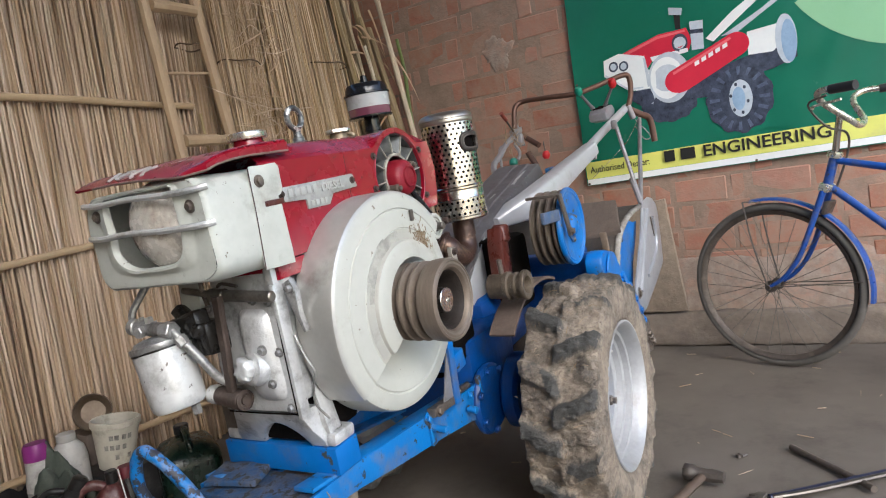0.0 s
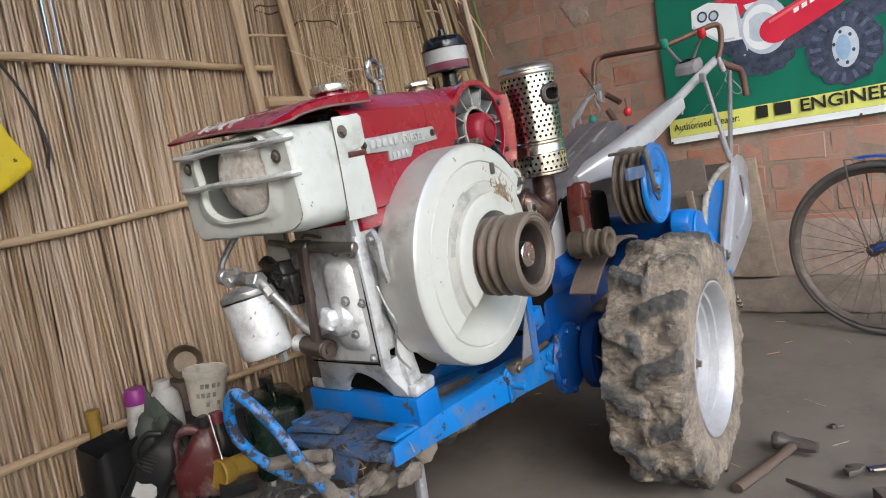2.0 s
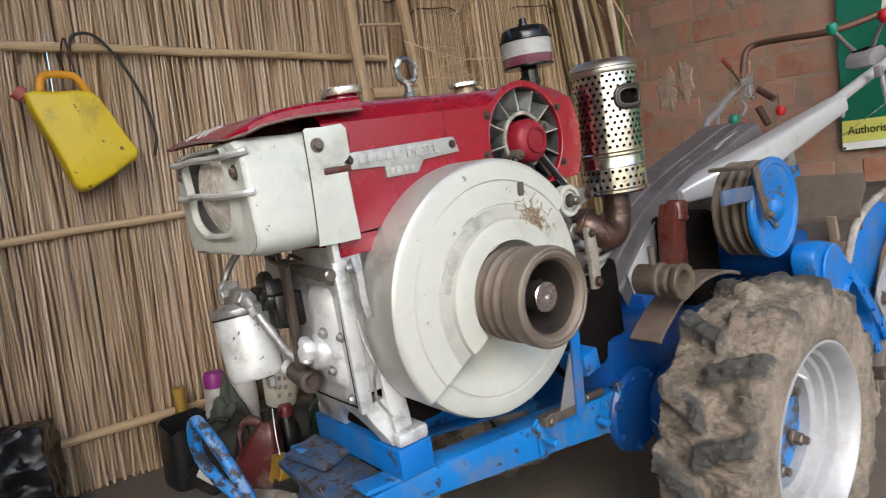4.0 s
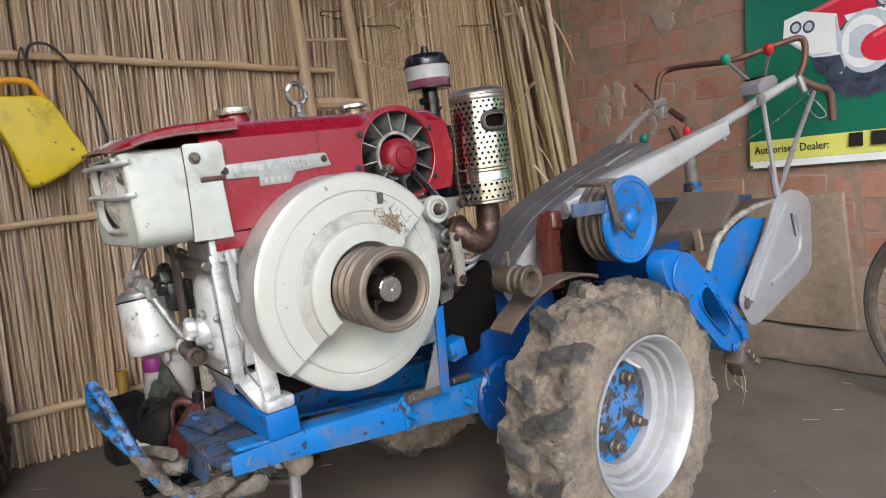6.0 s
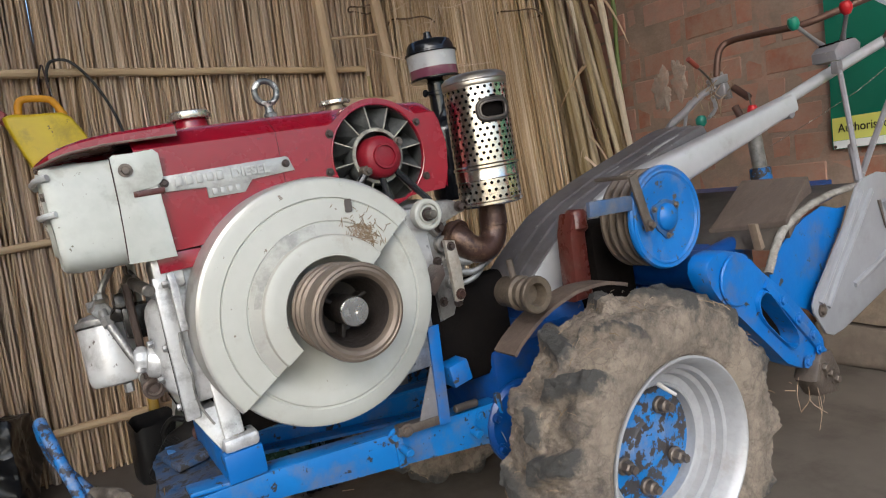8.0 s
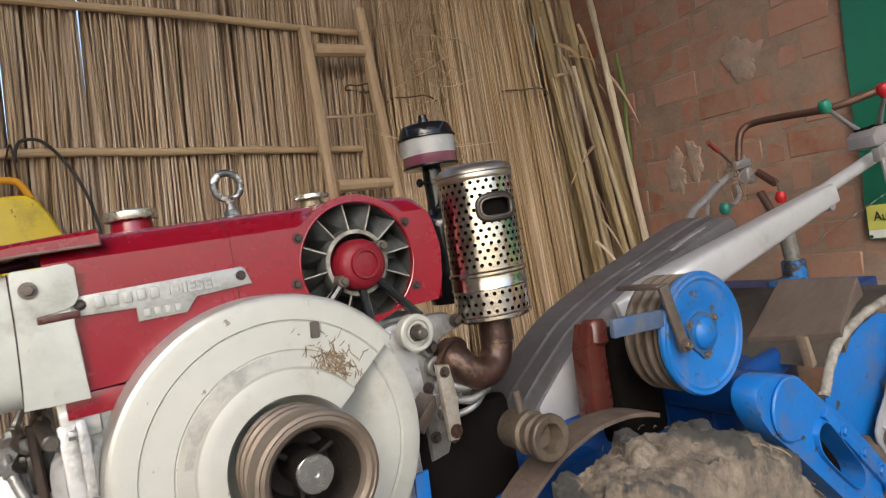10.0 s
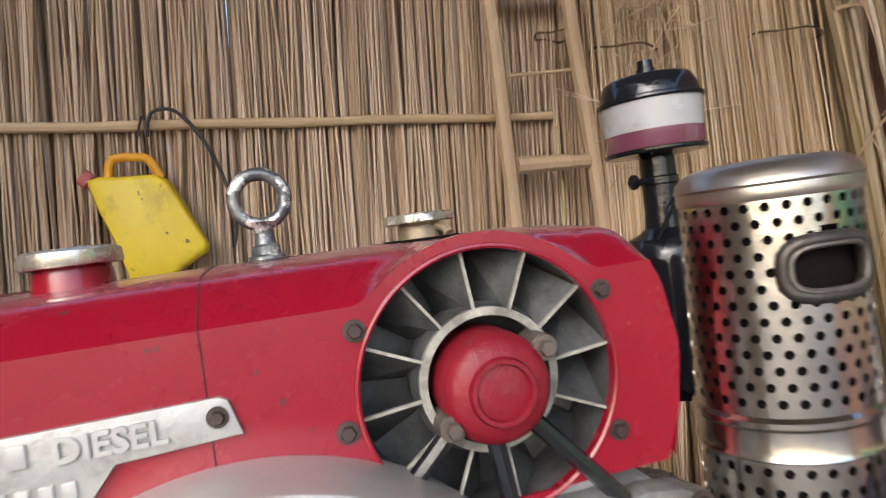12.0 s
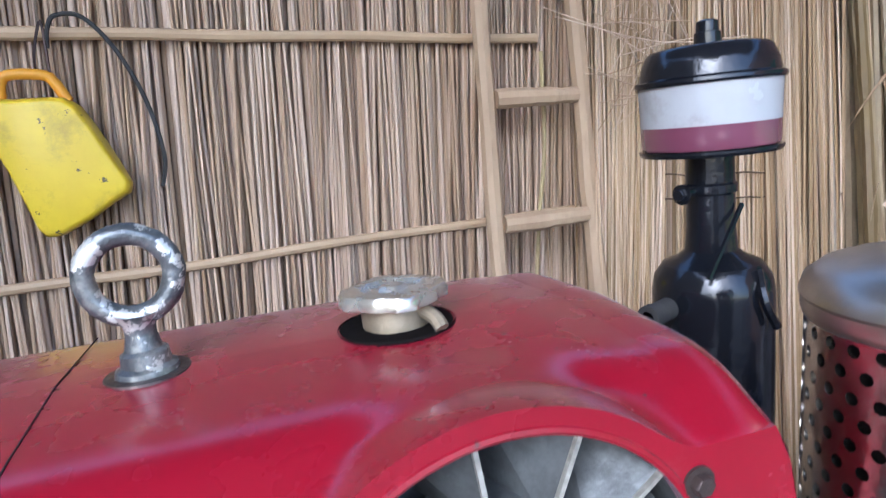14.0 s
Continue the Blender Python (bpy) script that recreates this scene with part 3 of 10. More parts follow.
strip(bm, [hood_sec(0.470, 0.945, 0.917), hood_sec(0.505, 0.946, 0.917), hood_sec(0.66, 0.9475, 0.917), hood_sec(FX - 0.12, 0.9475, 0.917)])
strip(bm, [swollen_sec(FX - 0.12 + 0.221 * k / 44) for k in range(45)])
strip(bm, [hood_sec(0.9795, 0.9443, 0.917), hood_sec(0.993, 0.9442, 0.917), hood_sec(1.002, 0.9432, 0.9165), hood_sec(1.009, 0.9405, 0.915), hood_sec(1.0145, 0.9350, 0.9115), hood_sec(1.0185, 0.9260, 0.904),
           hood_sec(1.0215, 0.9120, 0.892), hood_sec(1.0245, 0.892, 0.874), hood_sec(1.028, 0.856, 0.842), hood_sec(1.014, 0.772, 0.768)])
box(bm, (0.66, 1.165, 0.835), (0.30, 0.004, 0.15), bev=0)
lathe(bm, [(FR - 0.001, 0.006), (FR - 0.001, -0.0025), (FR + 0.0005, -0.0035), (FR + 0.0025, -0.0030), (FR + 0.0045, 0.001)], (FX, 0.883, FZ), (0, 1, 0), 72)
bmesh.ops.recalc_face_normals(bm, faces=bm.faces[:])
hood = part("hood", bm, RED, tiller, "glossy red sheet-metal engine hood", 30)
sx = 0.693
bm = tube(B(), [(sx - 0.001, 0.8808, 0.765), (sx, 0.8808, 0.90)] + [(x, y, z + 0.0002) for x, y, z in hood_sec(sx, 0.9475, 0.917)[:8]] + [(sx, 1.12, 0.948)], 0.0005, 5, 1)
part("panel_seam", bm, SEAM, hood, "dark seam between the panels")
for x, z in ((0.789, 0.898), (0.969, 0.898), (0.776, 0.832), (0.970, 0.794)):
    part("bolt", bolt(B(), (x, 0.881, z), (0, -1, 0), 0.0052, 0.0045), OILBOLT, hood)
# lid reaching forward over the lamp housing: its nose slopes down to a straight front lip
LIDTOP = [(0.340, 0.9185), (0.344, 0.9215), (0.354, 0.9275), (0.366, 0.9325), (0.380, 0.9370), (0.405, 0.9415), (0.45, 0.9455), (0.535, 0.9505)]
LIDLOW = [(0.340, 0.9165), (0.354, 0.9185), (0.380, 0.9250), (0.45, 0.9290), (0.535, 0.9300)]


def along(tab, x):
    for (xa, za), (xb, zb) in zip(tab, tab[1:]):
        if x <= xb:
            return za + (zb - za) * max(0.0, x - xa) / (xb - xa)
    return tab[-1][1]


def lid_sec(x):
    zt, zl = along(LIDTOP, x), along(LIDLOW, x)
    e = max(0.0, 0.360 - x) * 1.9
    zm = zl + (zt - zl) * 0.62
    near, far = 0.8715 + e, 1.168
    wob = 0.0012 * noise.noise(Vector((x * 40, 0, 3)))
    droop = 0.045 * max(0.0, min(1.0, (0.42 - x) / 0.08))
    half = [(near + wob, zl), (near + wob, zm), (near + 0.004, zl + (zt - zl) * 0.86), (near + 0.012, zt - 0.0008), (near + 0.05, zt)]
    back = [(far, zl), (far, zm), (far - 0.004, zl + (zt - zl) * 0.86), (far - 0.012, zt - 0.0008), (far - 0.05, zt)]
    sec = half + [(MID - 0.02, zt + 0.002), (MID + 0.05, zt + 0.002)] + back[::-1]
    return [(x, y, z + droop * (y - MID)) for y, z in sec]


bm = B()
rings = [lid_sec(x) for x in (0.340, 0.342, 0.345, 0.349, 0.354, 0.360, 0.366, 0.373, 0.380, 0.390, 0.405, 0.425, 0.45, 0.48, 0.51, 0.535)]
ringset(bm, [r_ + [(x + 0.002, y + (0.003 if y < MID else -0.003), z - 0.003) for x, y, z in r_[::-1]] for r_ in rings])
bmesh.ops.recalc_face_normals(bm, faces=bm.faces[:])
lid = part("hood_lid", bm, RED, tiller, "red hood nose with worn white marks", 40)
WORNEDGE = surf("bare_worn_edge", (0.20, 0.15, 0.125), (0.10, 0.06, 0.05), 0.6, scale=60, amt=0.8, bump=0.4, bscale=120, dirt=(0.16, 0.01, 0.02), dirt_amt=0.4, dirt_scale=45)
edge = [lid_sec(x)[0] for x in (0.535, 0.48, 0.43, 0.39, 0.373, 0.360, 0.349, 0.340)] + [lid_sec(0.340)[k] for k in (4, 5, 6, 7)]
part("lip", tube(B(), [(x, y, z - 0.001) for x, y, z in edge], 0.0019, 6, 2), WORNEDGE, lid, "worn bare edge of the hood nose")


# white emblem strokes on the nose
def stroke(pts, r):
    def f(y, u):
        x = 0.3440 + 0.030 * u
        return (x, y, along(LIDTOP, x) + 0.0022 + 0.045 * max(0.0, min(1.0, (0.42 - x) / 0.08)) * (y - MID))
    return tube(B(), [f(*p) for p in pts], r, 6, 5, flat=0.35)


for pts in ([(1.090, 1.0), (1.083, 0.5), (1.085, 0.1)], [(1.066, 0.95), (1.053, 1.0), (1.047, 0.78), (1.057, 0.55), (1.066, 0.28), (1.052, 0.08), (1.037, 0.30), (1.040, 0.5)], [(1.025, 0.1), (1.032, 0.4), (1.024, 0.75), (1.011, 1.0)], [(1.002, 0.15), (1.008, 0.55), (0.995, 1.05)]):
    part("emblem_stroke", stroke(pts, 0.0042), WHITEPL, lid, "worn white painted stroke")
part("paint_scratch", stroke([(1.10, 0.85), (1.085, 0.80), (1.070, 0.86)], 0.0012), WHITEPL, lid, "pale scratch")
part("paint_scratch", stroke([(0.962, 1.0), (0.935, 1.08), (0.91, 1.02)], 0.0012), WHITEPL, lid, "pale scratch")

# lamp housing
bm = B()
HC, HW, HH = (1.02, 0.829), 0.296, 0.160
out = [(HC[0] - y, HC[1] + z) for y, z in roundrect(HW, HH, 0.034)]
inn = [(HC[0] - y, HC[1] + z) for y, z in roundrect(HW - 0.008, HH - 0.008, 0.031)]


def at_x(pts, x, dz=0.0, g=1.0):
    return [(x, HC[0] + (y - HC[0]) * g, HC[1] + (z - HC[1]) * g + dz * (0.5 - (z - HC[1]) / HH)) for y, z in pts]


ringset(bm, [at_x(inn, 0.492, -0.004), at_x(out, 0.492, -0.004)] + [at_x(out, x, -0.004 * (x - 0.362) / 0.13) for x in (0.47, 0.45, 0.42, 0.40, 0.38, 0.362)] + [at_x(out, 0.352, 0.001, 0.993), at_x(out, 0.347, 0.001, 0.980), at_x(out, 0.344, 0.002, 0.955)], caps=False)
# mouth: open to the top, round at the foot
mouth = []
for k in range(17):
    t = math.pi + math.pi * k / 16
    c, s = COS(t), SIN(t)
    mouth.append((1.019 - 0.083 * math.copysign(abs(c) ** 0.62, c), 0.842 + 0.060 * math.copysign(abs(s) ** 0.62, s)))
mouth += [(1.019 - 0.083, 0.9015), (1.019 + 0.083, 0.9015)]
o3 = resample([Vector(p) for p in at_x(out, 0.344, 0.002, 0.955)], 60)
m3 = [Vector((0.344, y, z)) for y, z in mouth]
cen = Vector((0.344, 1.019, 0.838))


def by_angle(pts, n=72):
    r = []
    for k in range(n):
        t = -math.pi + 2 * math.pi * k / n
        d = Vector((0, COS(t), SIN(t)))
        best = 0.0
        for i in range(len(pts)):
            a, e = pts[i] - cen, pts[(i + 1) % len(pts)] - pts[i]
            den = d.y * e.z - d.z * e.y
            if abs(den) > 1e-12:
                s, u = (a.y * e.z - a.z * e.y) / den, (a.y * d.z - a.z * d.y) / den
                if s > 0 and -1e-4 <= u <= 1.0001:
                    best = max(best, s)
        r.append(cen + d * best)
    return r


ro, ri = by_angle(o3), by_angle(m3)
X = Vector((1, 0, 0))
def rim_of(g, dx):
    return [o.lerp(i_, g) + X * dx for o, i_ in zip(ro, ri)]


ringset(bm, [ro, rim_of(0.2, -0.0015), rim_of(0.5, 0.0005), rim_of(0.62, -0.0005), rim_of(0.80, -0.0065), rim_of(0.93, -0.0060), rim_of(1.0, -0.001), [p.lerp(cen, 0.012) + X * 0.004 for p in ri], [p.lerp(cen, -0.02) + X * 0.005 for p in ri]], caps=False)
rough(bm, 0.0022, 24, 2.0)
bmesh.ops.recalc_face_normals(bm, faces=bm.faces[:])
case = part("lamp_housing", bm, CASEWHITE, tiller, "dented cream-white lamp housing", 40)
# side flap with its stepped edge
bm = B()
prism(bm, xz([(0.4275, 0.747), (0.4355, 0.907), (0.440, 0.9105), (0.497, 0.9105), (0.5035, 0.904), (0.502, 0.870), (0.497, 0.862), (0.487, 0.857), (0.457, 0.853), (0.457, 0.844), (0.4935, 0.845), (0.494, 0.80), (0.4955, 0.745)], 0.8735), (0, -0.0035, 0), 0.0012)
bmesh.ops.subdivide_edges(bm, edges=[e for e in bm.edges if e.calc_length() > 0.03], cuts=4, use_grid_fill=True)
rough(bm, 0.0016, 30, 1.0)
part("side_flap", bm, CASEWHITE, case, "bent cream side panel of the lamp housing")
bm = B()
box(bm, (0.478, 0.872, 0.8485), (0.045, 0.004, 0.009), bev=0.001)
part("torn_edge", bm, BROWNCAST, case, "rusty torn slot")
for p, d in (((0.4525, 0.870, 0.886), (0, -1, 0)), ((0.344, 0.906, 0.867), (-1, 0, 0)), ((0.344, 1.132, 0.876), (-1, 0, 0))):
    part("bolt", bolt(B(), p, d, 0.0068, 0.005), GREASY, case)
# lamp
bm = B()
lathe(bm, [(0.076, 0.0), (0.0760, 0.014), (0.0745, 0.020), (0.069, 0.037), (0.058, 0.050), (0.040, 0.060), (0.018, 0.0645), (0.0, 0.0655)], (0.398, 1.004, 0.845), (-1, 0, 0), 48)
lathe(bm, [(0.074, 0.0), (0.055, -0.035), (0.02, -0.05), (0, -0.05)], (0.400, 1.006, 0.845), (-1, 0, 0), 40)
rough(bm, 0.0012, 40)
bmesh.ops.recalc_face_normals(bm, faces=bm.faces[:])
part("headlight", bm, surf("lamp_glass", (0.66, 0.64, 0.60), (0.42, 0.37, 0.31), 0.25, metal=0.15, scale=22, amt=0.7, bump=0.5, bscale=34, dirt=(0.2, 0.15, 0.11), dirt_amt=0.35, dirt_scale=22), case, "dusty round headlight with a domed lens")
part("panel_crack", tube(B(), [(0.4345, 0.8695, 0.908), (0.4325, 0.8700, 0.83), (0.4275, 0.8700, 0.750)], 0.0009, 5, 3), SEAM, case, "dark gap beside the side panel")
# black plate paints the shade inside the hollow housing
bm = B()
box(bm, (0.46, 1.02, 0.825), (0.01, 0.27, 0.14), bev=0)
part("back_plate", bm, BLACK, case, "black plate standing in for shade inside the housing")
for pts in ([(0.352, 0.870, 0.892), (0.338, 0.886, 0.890), (0.333, 0.95, 0.890), (0.331, 1.03, 0.894), (0.334, 1.10, 0.893), (0.337, 1.145, 0.896), (0.346, 1.165, 0.897)], [(0.352, 0.870, 0.839), (0.337, 0.886, 0.838), (0.333, 0.96, 0.838), (0.330, 1.04, 0.842), (0.334, 1.11, 0.840), (0.338, 1.15, 0.842), (0.346, 1.166, 0.842)]):
    part("guard_bar", tube(B(), pts, 0.0048, 8), SILVER, case, "bent bare steel guard rod")
bm = B()
prism(bm, xz([(0.468, 0.722), (0.468, 0.752), (0.55, 0.75), (0.55, 0.722)], 0.885), (0, 0.13, 0), 0.002)
part("mount_bracket", bm, RED, tiller, "red steel bracket")

# name plate: raised letters, the maker's words as plain bars
bm = B()
prism(bm, xz([(0.489, 0.8455), (0.4905, 0.8690), (0.700, 0.8715), (0.705, 0.8690), (0.712, 0.846), (0.700, 0.8455), (0.637, 0.8425), (0.622, 0.8245), (0.563, 0.8245), (0.563, 0.8420)], 0.8815), (0, -0.005, 0), 0.001)
plate = part("name_plate", bm, PLATE, tiller, "cast silver name plate with raised letters")
for k in range(5):
    part("raised_mark", box(B(), (0.5235 + k * 0.0158, 0.8757, 0.8580), (0.0105, 0.0030, 0.0140), bev=0.001), RAISED, plate)
for k in range(4):
    part("raised_mark", box(B(), (0.574 + k * 0.0125, 0.8757, 0.8335), (0.008, 0.0030, 0.0100), bev=0.001), RAISED, plate)
for p in ((0.502, 0.8765, 0.8585), (0.698, 0.8765, 0.8595)):
    part("screw", bolt(B(), p, (0, -1, 0), 0.0046, 0.004), OILBOLT, plate)


def words(text, size, m, mat, parent, name, label="", depth=0.001, bold=0.0):
    cu = bpy.data.curves.new(name, "FONT")
    cu.body, cu.size, cu.extrude, cu.resolution_u, cu.offset = text, size, depth, 3, bold
    tmp = bpy.data.objects.new(name, cu)
    scene.collection.objects.link(tmp)
    me = bpy.data.meshes.new_from_object(tmp.evaluated_get(bpy.context.evaluated_depsgraph_get()))
    bpy.data.objects.remove(tmp)
    me.materials.clear()
    me.materials.append(mat)
    me.transform(m)
    ob = new(name, me)
    ob.parent = parent
    ob.matrix_parent_inverse = BASE.get(parent, Matrix())
    if label:
        tagged(ob, label)
    return ob


words("DIESEL", 0.0205, pose(0.6045, 0.8760, 0.8505, 90, 0, 0) @ Matrix.Diagonal((1.06, 1, 1, 1)), RAISED, plate, "lettering", "raised cast letters", 0.002, 0.0006)

# cooling fan behind the round opening
bm = B()
lathe(bm, [(FR, 0.0), (FR, 0.055), (0.05, 0.06), (0.0, 0.06)], (FX, 0.886, FZ), (0, 1, 0), 48)
lathe(bm, [(0.03, 0.05), (0.052, 0.045), (0.055, 0.012), (0.052, 0.006)], (FX, 0.886, FZ), (0, 1, 0), 40)
fan = part("cooling_fan", bm, FANDARK, tiller, "grey radial cooling fan")
bm = B()
lathe(bm, [(0.0455, 0.009), (0.0455, 0.002), (0.0515, 0.002), (0.0515, 0.009)], (FX, 0.886, FZ), (0, 1, 0), 48)
part("fan_ring", bm, FANEDGE, fan, "worn cream ring")
for k in range(12):
    t = 2 * math.pi * k / 12 + 0.115
    c, s = COS(t), SIN(t)
    tw = 0.34
    c2, s2 = COS(t + tw), SIN(t + tw)
    bm = B()
    w = 0.0011
    px, pz = -s * w, c * w
    rings = []
    for r0, r1, y, q in ((0.050, 0.093, 0.8865, 0), (0.050, 0.093, 0.8895, 0), (0.055, 0.092, 0.934, 1)):
        cc, ss = (c2, s2) if q else (c, s)
        rings.append([(FX + cc * r0 + px, y, FZ + ss * r0 + pz), (FX + cc * r1 + px, y, FZ + ss * r1 + pz), (FX + cc * r1 - px, y, FZ + ss * r1 - pz), (FX + cc * r0 - px, y, FZ + ss * r0 - pz)])
    ringset(bm, rings)
    bmesh.ops.recalc_face_normals(bm, faces=bm.faces[:])
    for f in bm.faces:
        if f.calc_center_median().y < 0.8912:
            f.material_index = 1
    part("fan_blade", bm, [FANDARK, FANEDGE], fan, smooth=0)
bm = B()
HXc, HZc = 0.8795, 0.8435
lathe(bm, [(0, 0.0615), (0.016, 0.0612), (0.0185, 0.0605), (0.0195, 0.0640), (0.0225, 0.0640), (0.0240, 0.0595), (0.031, 0.0575), (0.0365, 0.0530), (0.0392, 0.0450), (0.0398, 0.032), (0.0398, 0.0)], (HXc, 0.9205, HZc), (0, -1, 0), 48)
HUBY = 0.9205 - 0.0615
bmesh.ops.recalc_face_normals(bm, faces=bm.faces[:])
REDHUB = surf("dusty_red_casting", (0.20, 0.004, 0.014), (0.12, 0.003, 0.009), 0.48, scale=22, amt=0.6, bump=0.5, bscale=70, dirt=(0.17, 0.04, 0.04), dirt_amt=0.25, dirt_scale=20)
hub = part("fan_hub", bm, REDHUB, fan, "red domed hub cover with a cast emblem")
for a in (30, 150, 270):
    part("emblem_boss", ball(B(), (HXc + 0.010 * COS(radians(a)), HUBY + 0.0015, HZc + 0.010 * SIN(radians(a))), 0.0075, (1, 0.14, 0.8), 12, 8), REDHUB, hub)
for x, z in ((0.9165, 0.866), (0.8445, 0.823)):
    bm = B()
    cyl(bm, (x, 0.90, z), (x, 0.869, z), 0.0105, 0.0095, 14, 0.002)
    bolt(bm, (x, 0.870, z), (0, -1, 0), 0.006, 0.006)
    part("hub_bolt", bm, GREASY, hub)
for a0, a1 in (((0.850, 0.878, 0.825), (0.79, 0.882, 0.765)), ((0.900, 0.878, 0.82), (0.965, 0.876, 0.745)), ((0.875, 0.88, 0.81), (0.885, 0.883, 0.73))):
    part("fan_strut", tube(B(), [a0, Vector(a0).lerp(Vector(a1), 0.5), a1], 0.0068, 8, 2), BLACK, fan, "black hub strut")

# flywheel, its half cover and the pulley
CX, CZ = 0.702, 0.612
STICKER = surf("worn_sticker", (0.40, 0.395, 0.36), (0.20, 0.195, 0.18), 0.35, metal=0.2, scale=26, amt=1.0, bump=0.1, dirt=(0.43, 0.425, 0.375), dirt_amt=0.8, dirt_scale=30)
AX, REFX = (0, -1, 0), (1, 0, 0)
bm = B()
lathe(bm, [(0, 0.03), (0.06, 0.03), (0.10, 0.034), (0.118, 0.040), (0.142, 0.058), (0.150, 0.062), (0.168, 0.063), (0.171, 0.060), (0.174, 0.063), (0.196, 0.062), (0.203, 0.058), (0.206, 0.048), (0.206, -0.01), (0, -0.01)],
      (CX, 0.885, CZ), AX, 96, ref=REFX)
part("flywheel", bm, CREAM, tiller, "cream-painted cast flywheel")
bm = B()
pr = [(0.2160, -0.006), (0.2165, 0.066), (0.2150, 0.0715), (0.2105, 0.0745), (0.200, 0.077), (0.1820, 0.0805), (0.1805, 0.0780), (0.1785, 0.0812), (0.1435, 0.0866), (0.1420, 0.0850), (0.1405, 0.0872), (0.130, 0.0885), (0.121, 0.090), (0.1185, 0.096), (0.114, 0.0985), (0.104, 0.100), (0.086, 0.101)]
bk = [(r - 0.0018, h - 0.0035) for r, h in pr[::-1]]
lathe(bm, pr + bk + pr[:1], (CX, 0.885, CZ), AX, 80, 35.5, 215.5, REFX, close=True)
bmesh.ops.recalc_face_normals(bm, faces=bm.faces[:])
for f in bm.faces:
    c = f.calc_center_median()
    if math.hypot(c.x - CX, c.z - CZ) > 0.2125:
        f.material_index = 1
    elif 0.1195 < math.hypot(c.x - CX, c.z - CZ) < 0.1408 and c.y < 0.8:
        f.material_index = 2
WORN = surf("rubbed_grey_band", (0.42, 0.415, 0.37), (0.33, 0.325, 0.30), 0.36, metal=0.15, scale=12, amt=0.7, bump=0.12, bscale=40, dirt=(0.24, 0.23, 0.21), dirt_amt=0.3, dirt_scale=14)
cover = part("flywheel_cover", bm, [CREAM, BAND, WORN], tiller, "cream half-round flywheel cover with an oily patch", 30)
bm = B()
mm = pose(0.762, 0.8005, 0.771, 90, 0, 0) @ Matrix.Rotation(radians(-6), 4, "Z")
prism(bm, [mm @ Vector((x, z, 0)) for x, z in roundrect(0.0125, 0.0225, 0.003, 3)], (0, -0.0022, 0))
part("sight_slot", bm, DARKSTEEL, cover, "dark sight slot")
bm = B()
prism(bm, xz([(0.757, 0.812), (0.764, 0.812), (0.762, 0.798), (0.759, 0.798)], 0.811), (0, -0.003, 0), 0.0006)
part("cast_mark", bm, CREAM, cover)
# worn remains of a silver sticker round the boss
for k, (a0, a1, r0, r1) in enumerate(((92, 112, 0.122, 0.140), (111, 122, 0.121, 0.144), (121, 138, 0.123, 0.138), (136, 150, 0.121, 0.141), (150, 166, 0.122, 0.133))):
    bm = B()
    hh = lambda r: 0.0885 - (r - 0.130) / 0.0485 * 0.0073 + 0.0006
    lathe(bm, [(r0, hh(r0) - 0.001), (r0, hh(r0)), (r1, hh(r1)), (r1, hh(r1) - 0.001)], (CX, 0.885, CZ), AX, 8, a0, a1, REFX)
    bmesh.ops.recalc_face_normals(bm, faces=bm.faces[:])
    part("sticker_scrap", bm, STICKER, cover, "worn scrap of a silver sticker")
# smear of greasy mud on the cover
bm = B()
GREASEMUD = surf("greasy_mud_smear", (0.17, 0.145, 0.115), (0.09, 0.075, 0.06), 0.7, scale=60, amt=0.8, bump=0.8, bscale=150, dirt=(0.40, 0.39, 0.345), dirt_amt=0.35, dirt_scale=55)
smear_y = lambda r: 0.7955 + max(0.0, r - 0.118) * 0.15 + 0.0012
for a0_, r0_, size_, sd_ in ((56, 0.136, 0.021, 1.0), (61, 0.149, 0.008, 2.0), (48, 0.128, 0.010, 3.0), (66, 0.131, 0.007, 4.0), (45, 0.142, 0.006, 5.0)):
    cx_, cz_ = CX + COS(radians(a0_)) * r0_, CZ + SIN(radians(a0_)) * r0_
    rings_ = []
    for g_, up_ in ((1.0, 0.0), (0.85, -0.0012), (0.5, -0.0016), (0.2, -0.0018)):
        ring_ = []
        for k in range(40):
            t = 2 * math.pi * k / 40
            w_ = size_ * (1 + 0.6 * noise.noise(Vector((COS(t) * 1.8, SIN(t) * 1.8, sd_ * 7))) + 0.35 * noise.noise(Vector((COS(t) * 5, SIN(t) * 5, sd_ * 3)))) * g_
            x_, z_ = cx_ + COS(t) * w_, cz_ + SIN(t) * w_
            ring_.append((x_, smear_y(math.hypot(x_ - CX, z_ - CZ)) + up_ + 0.0008 * noise.noise(Vector((x_ * 200, 0, z_ * 200))), z_))
        rings_.append(ring_)
    ringset(bm, rings_)
bmesh.ops.recalc_face_normals(bm, faces=bm.faces[:])
part("mud_smear", bm, GREASEMUD, cover, "dried smear of greasy mud")
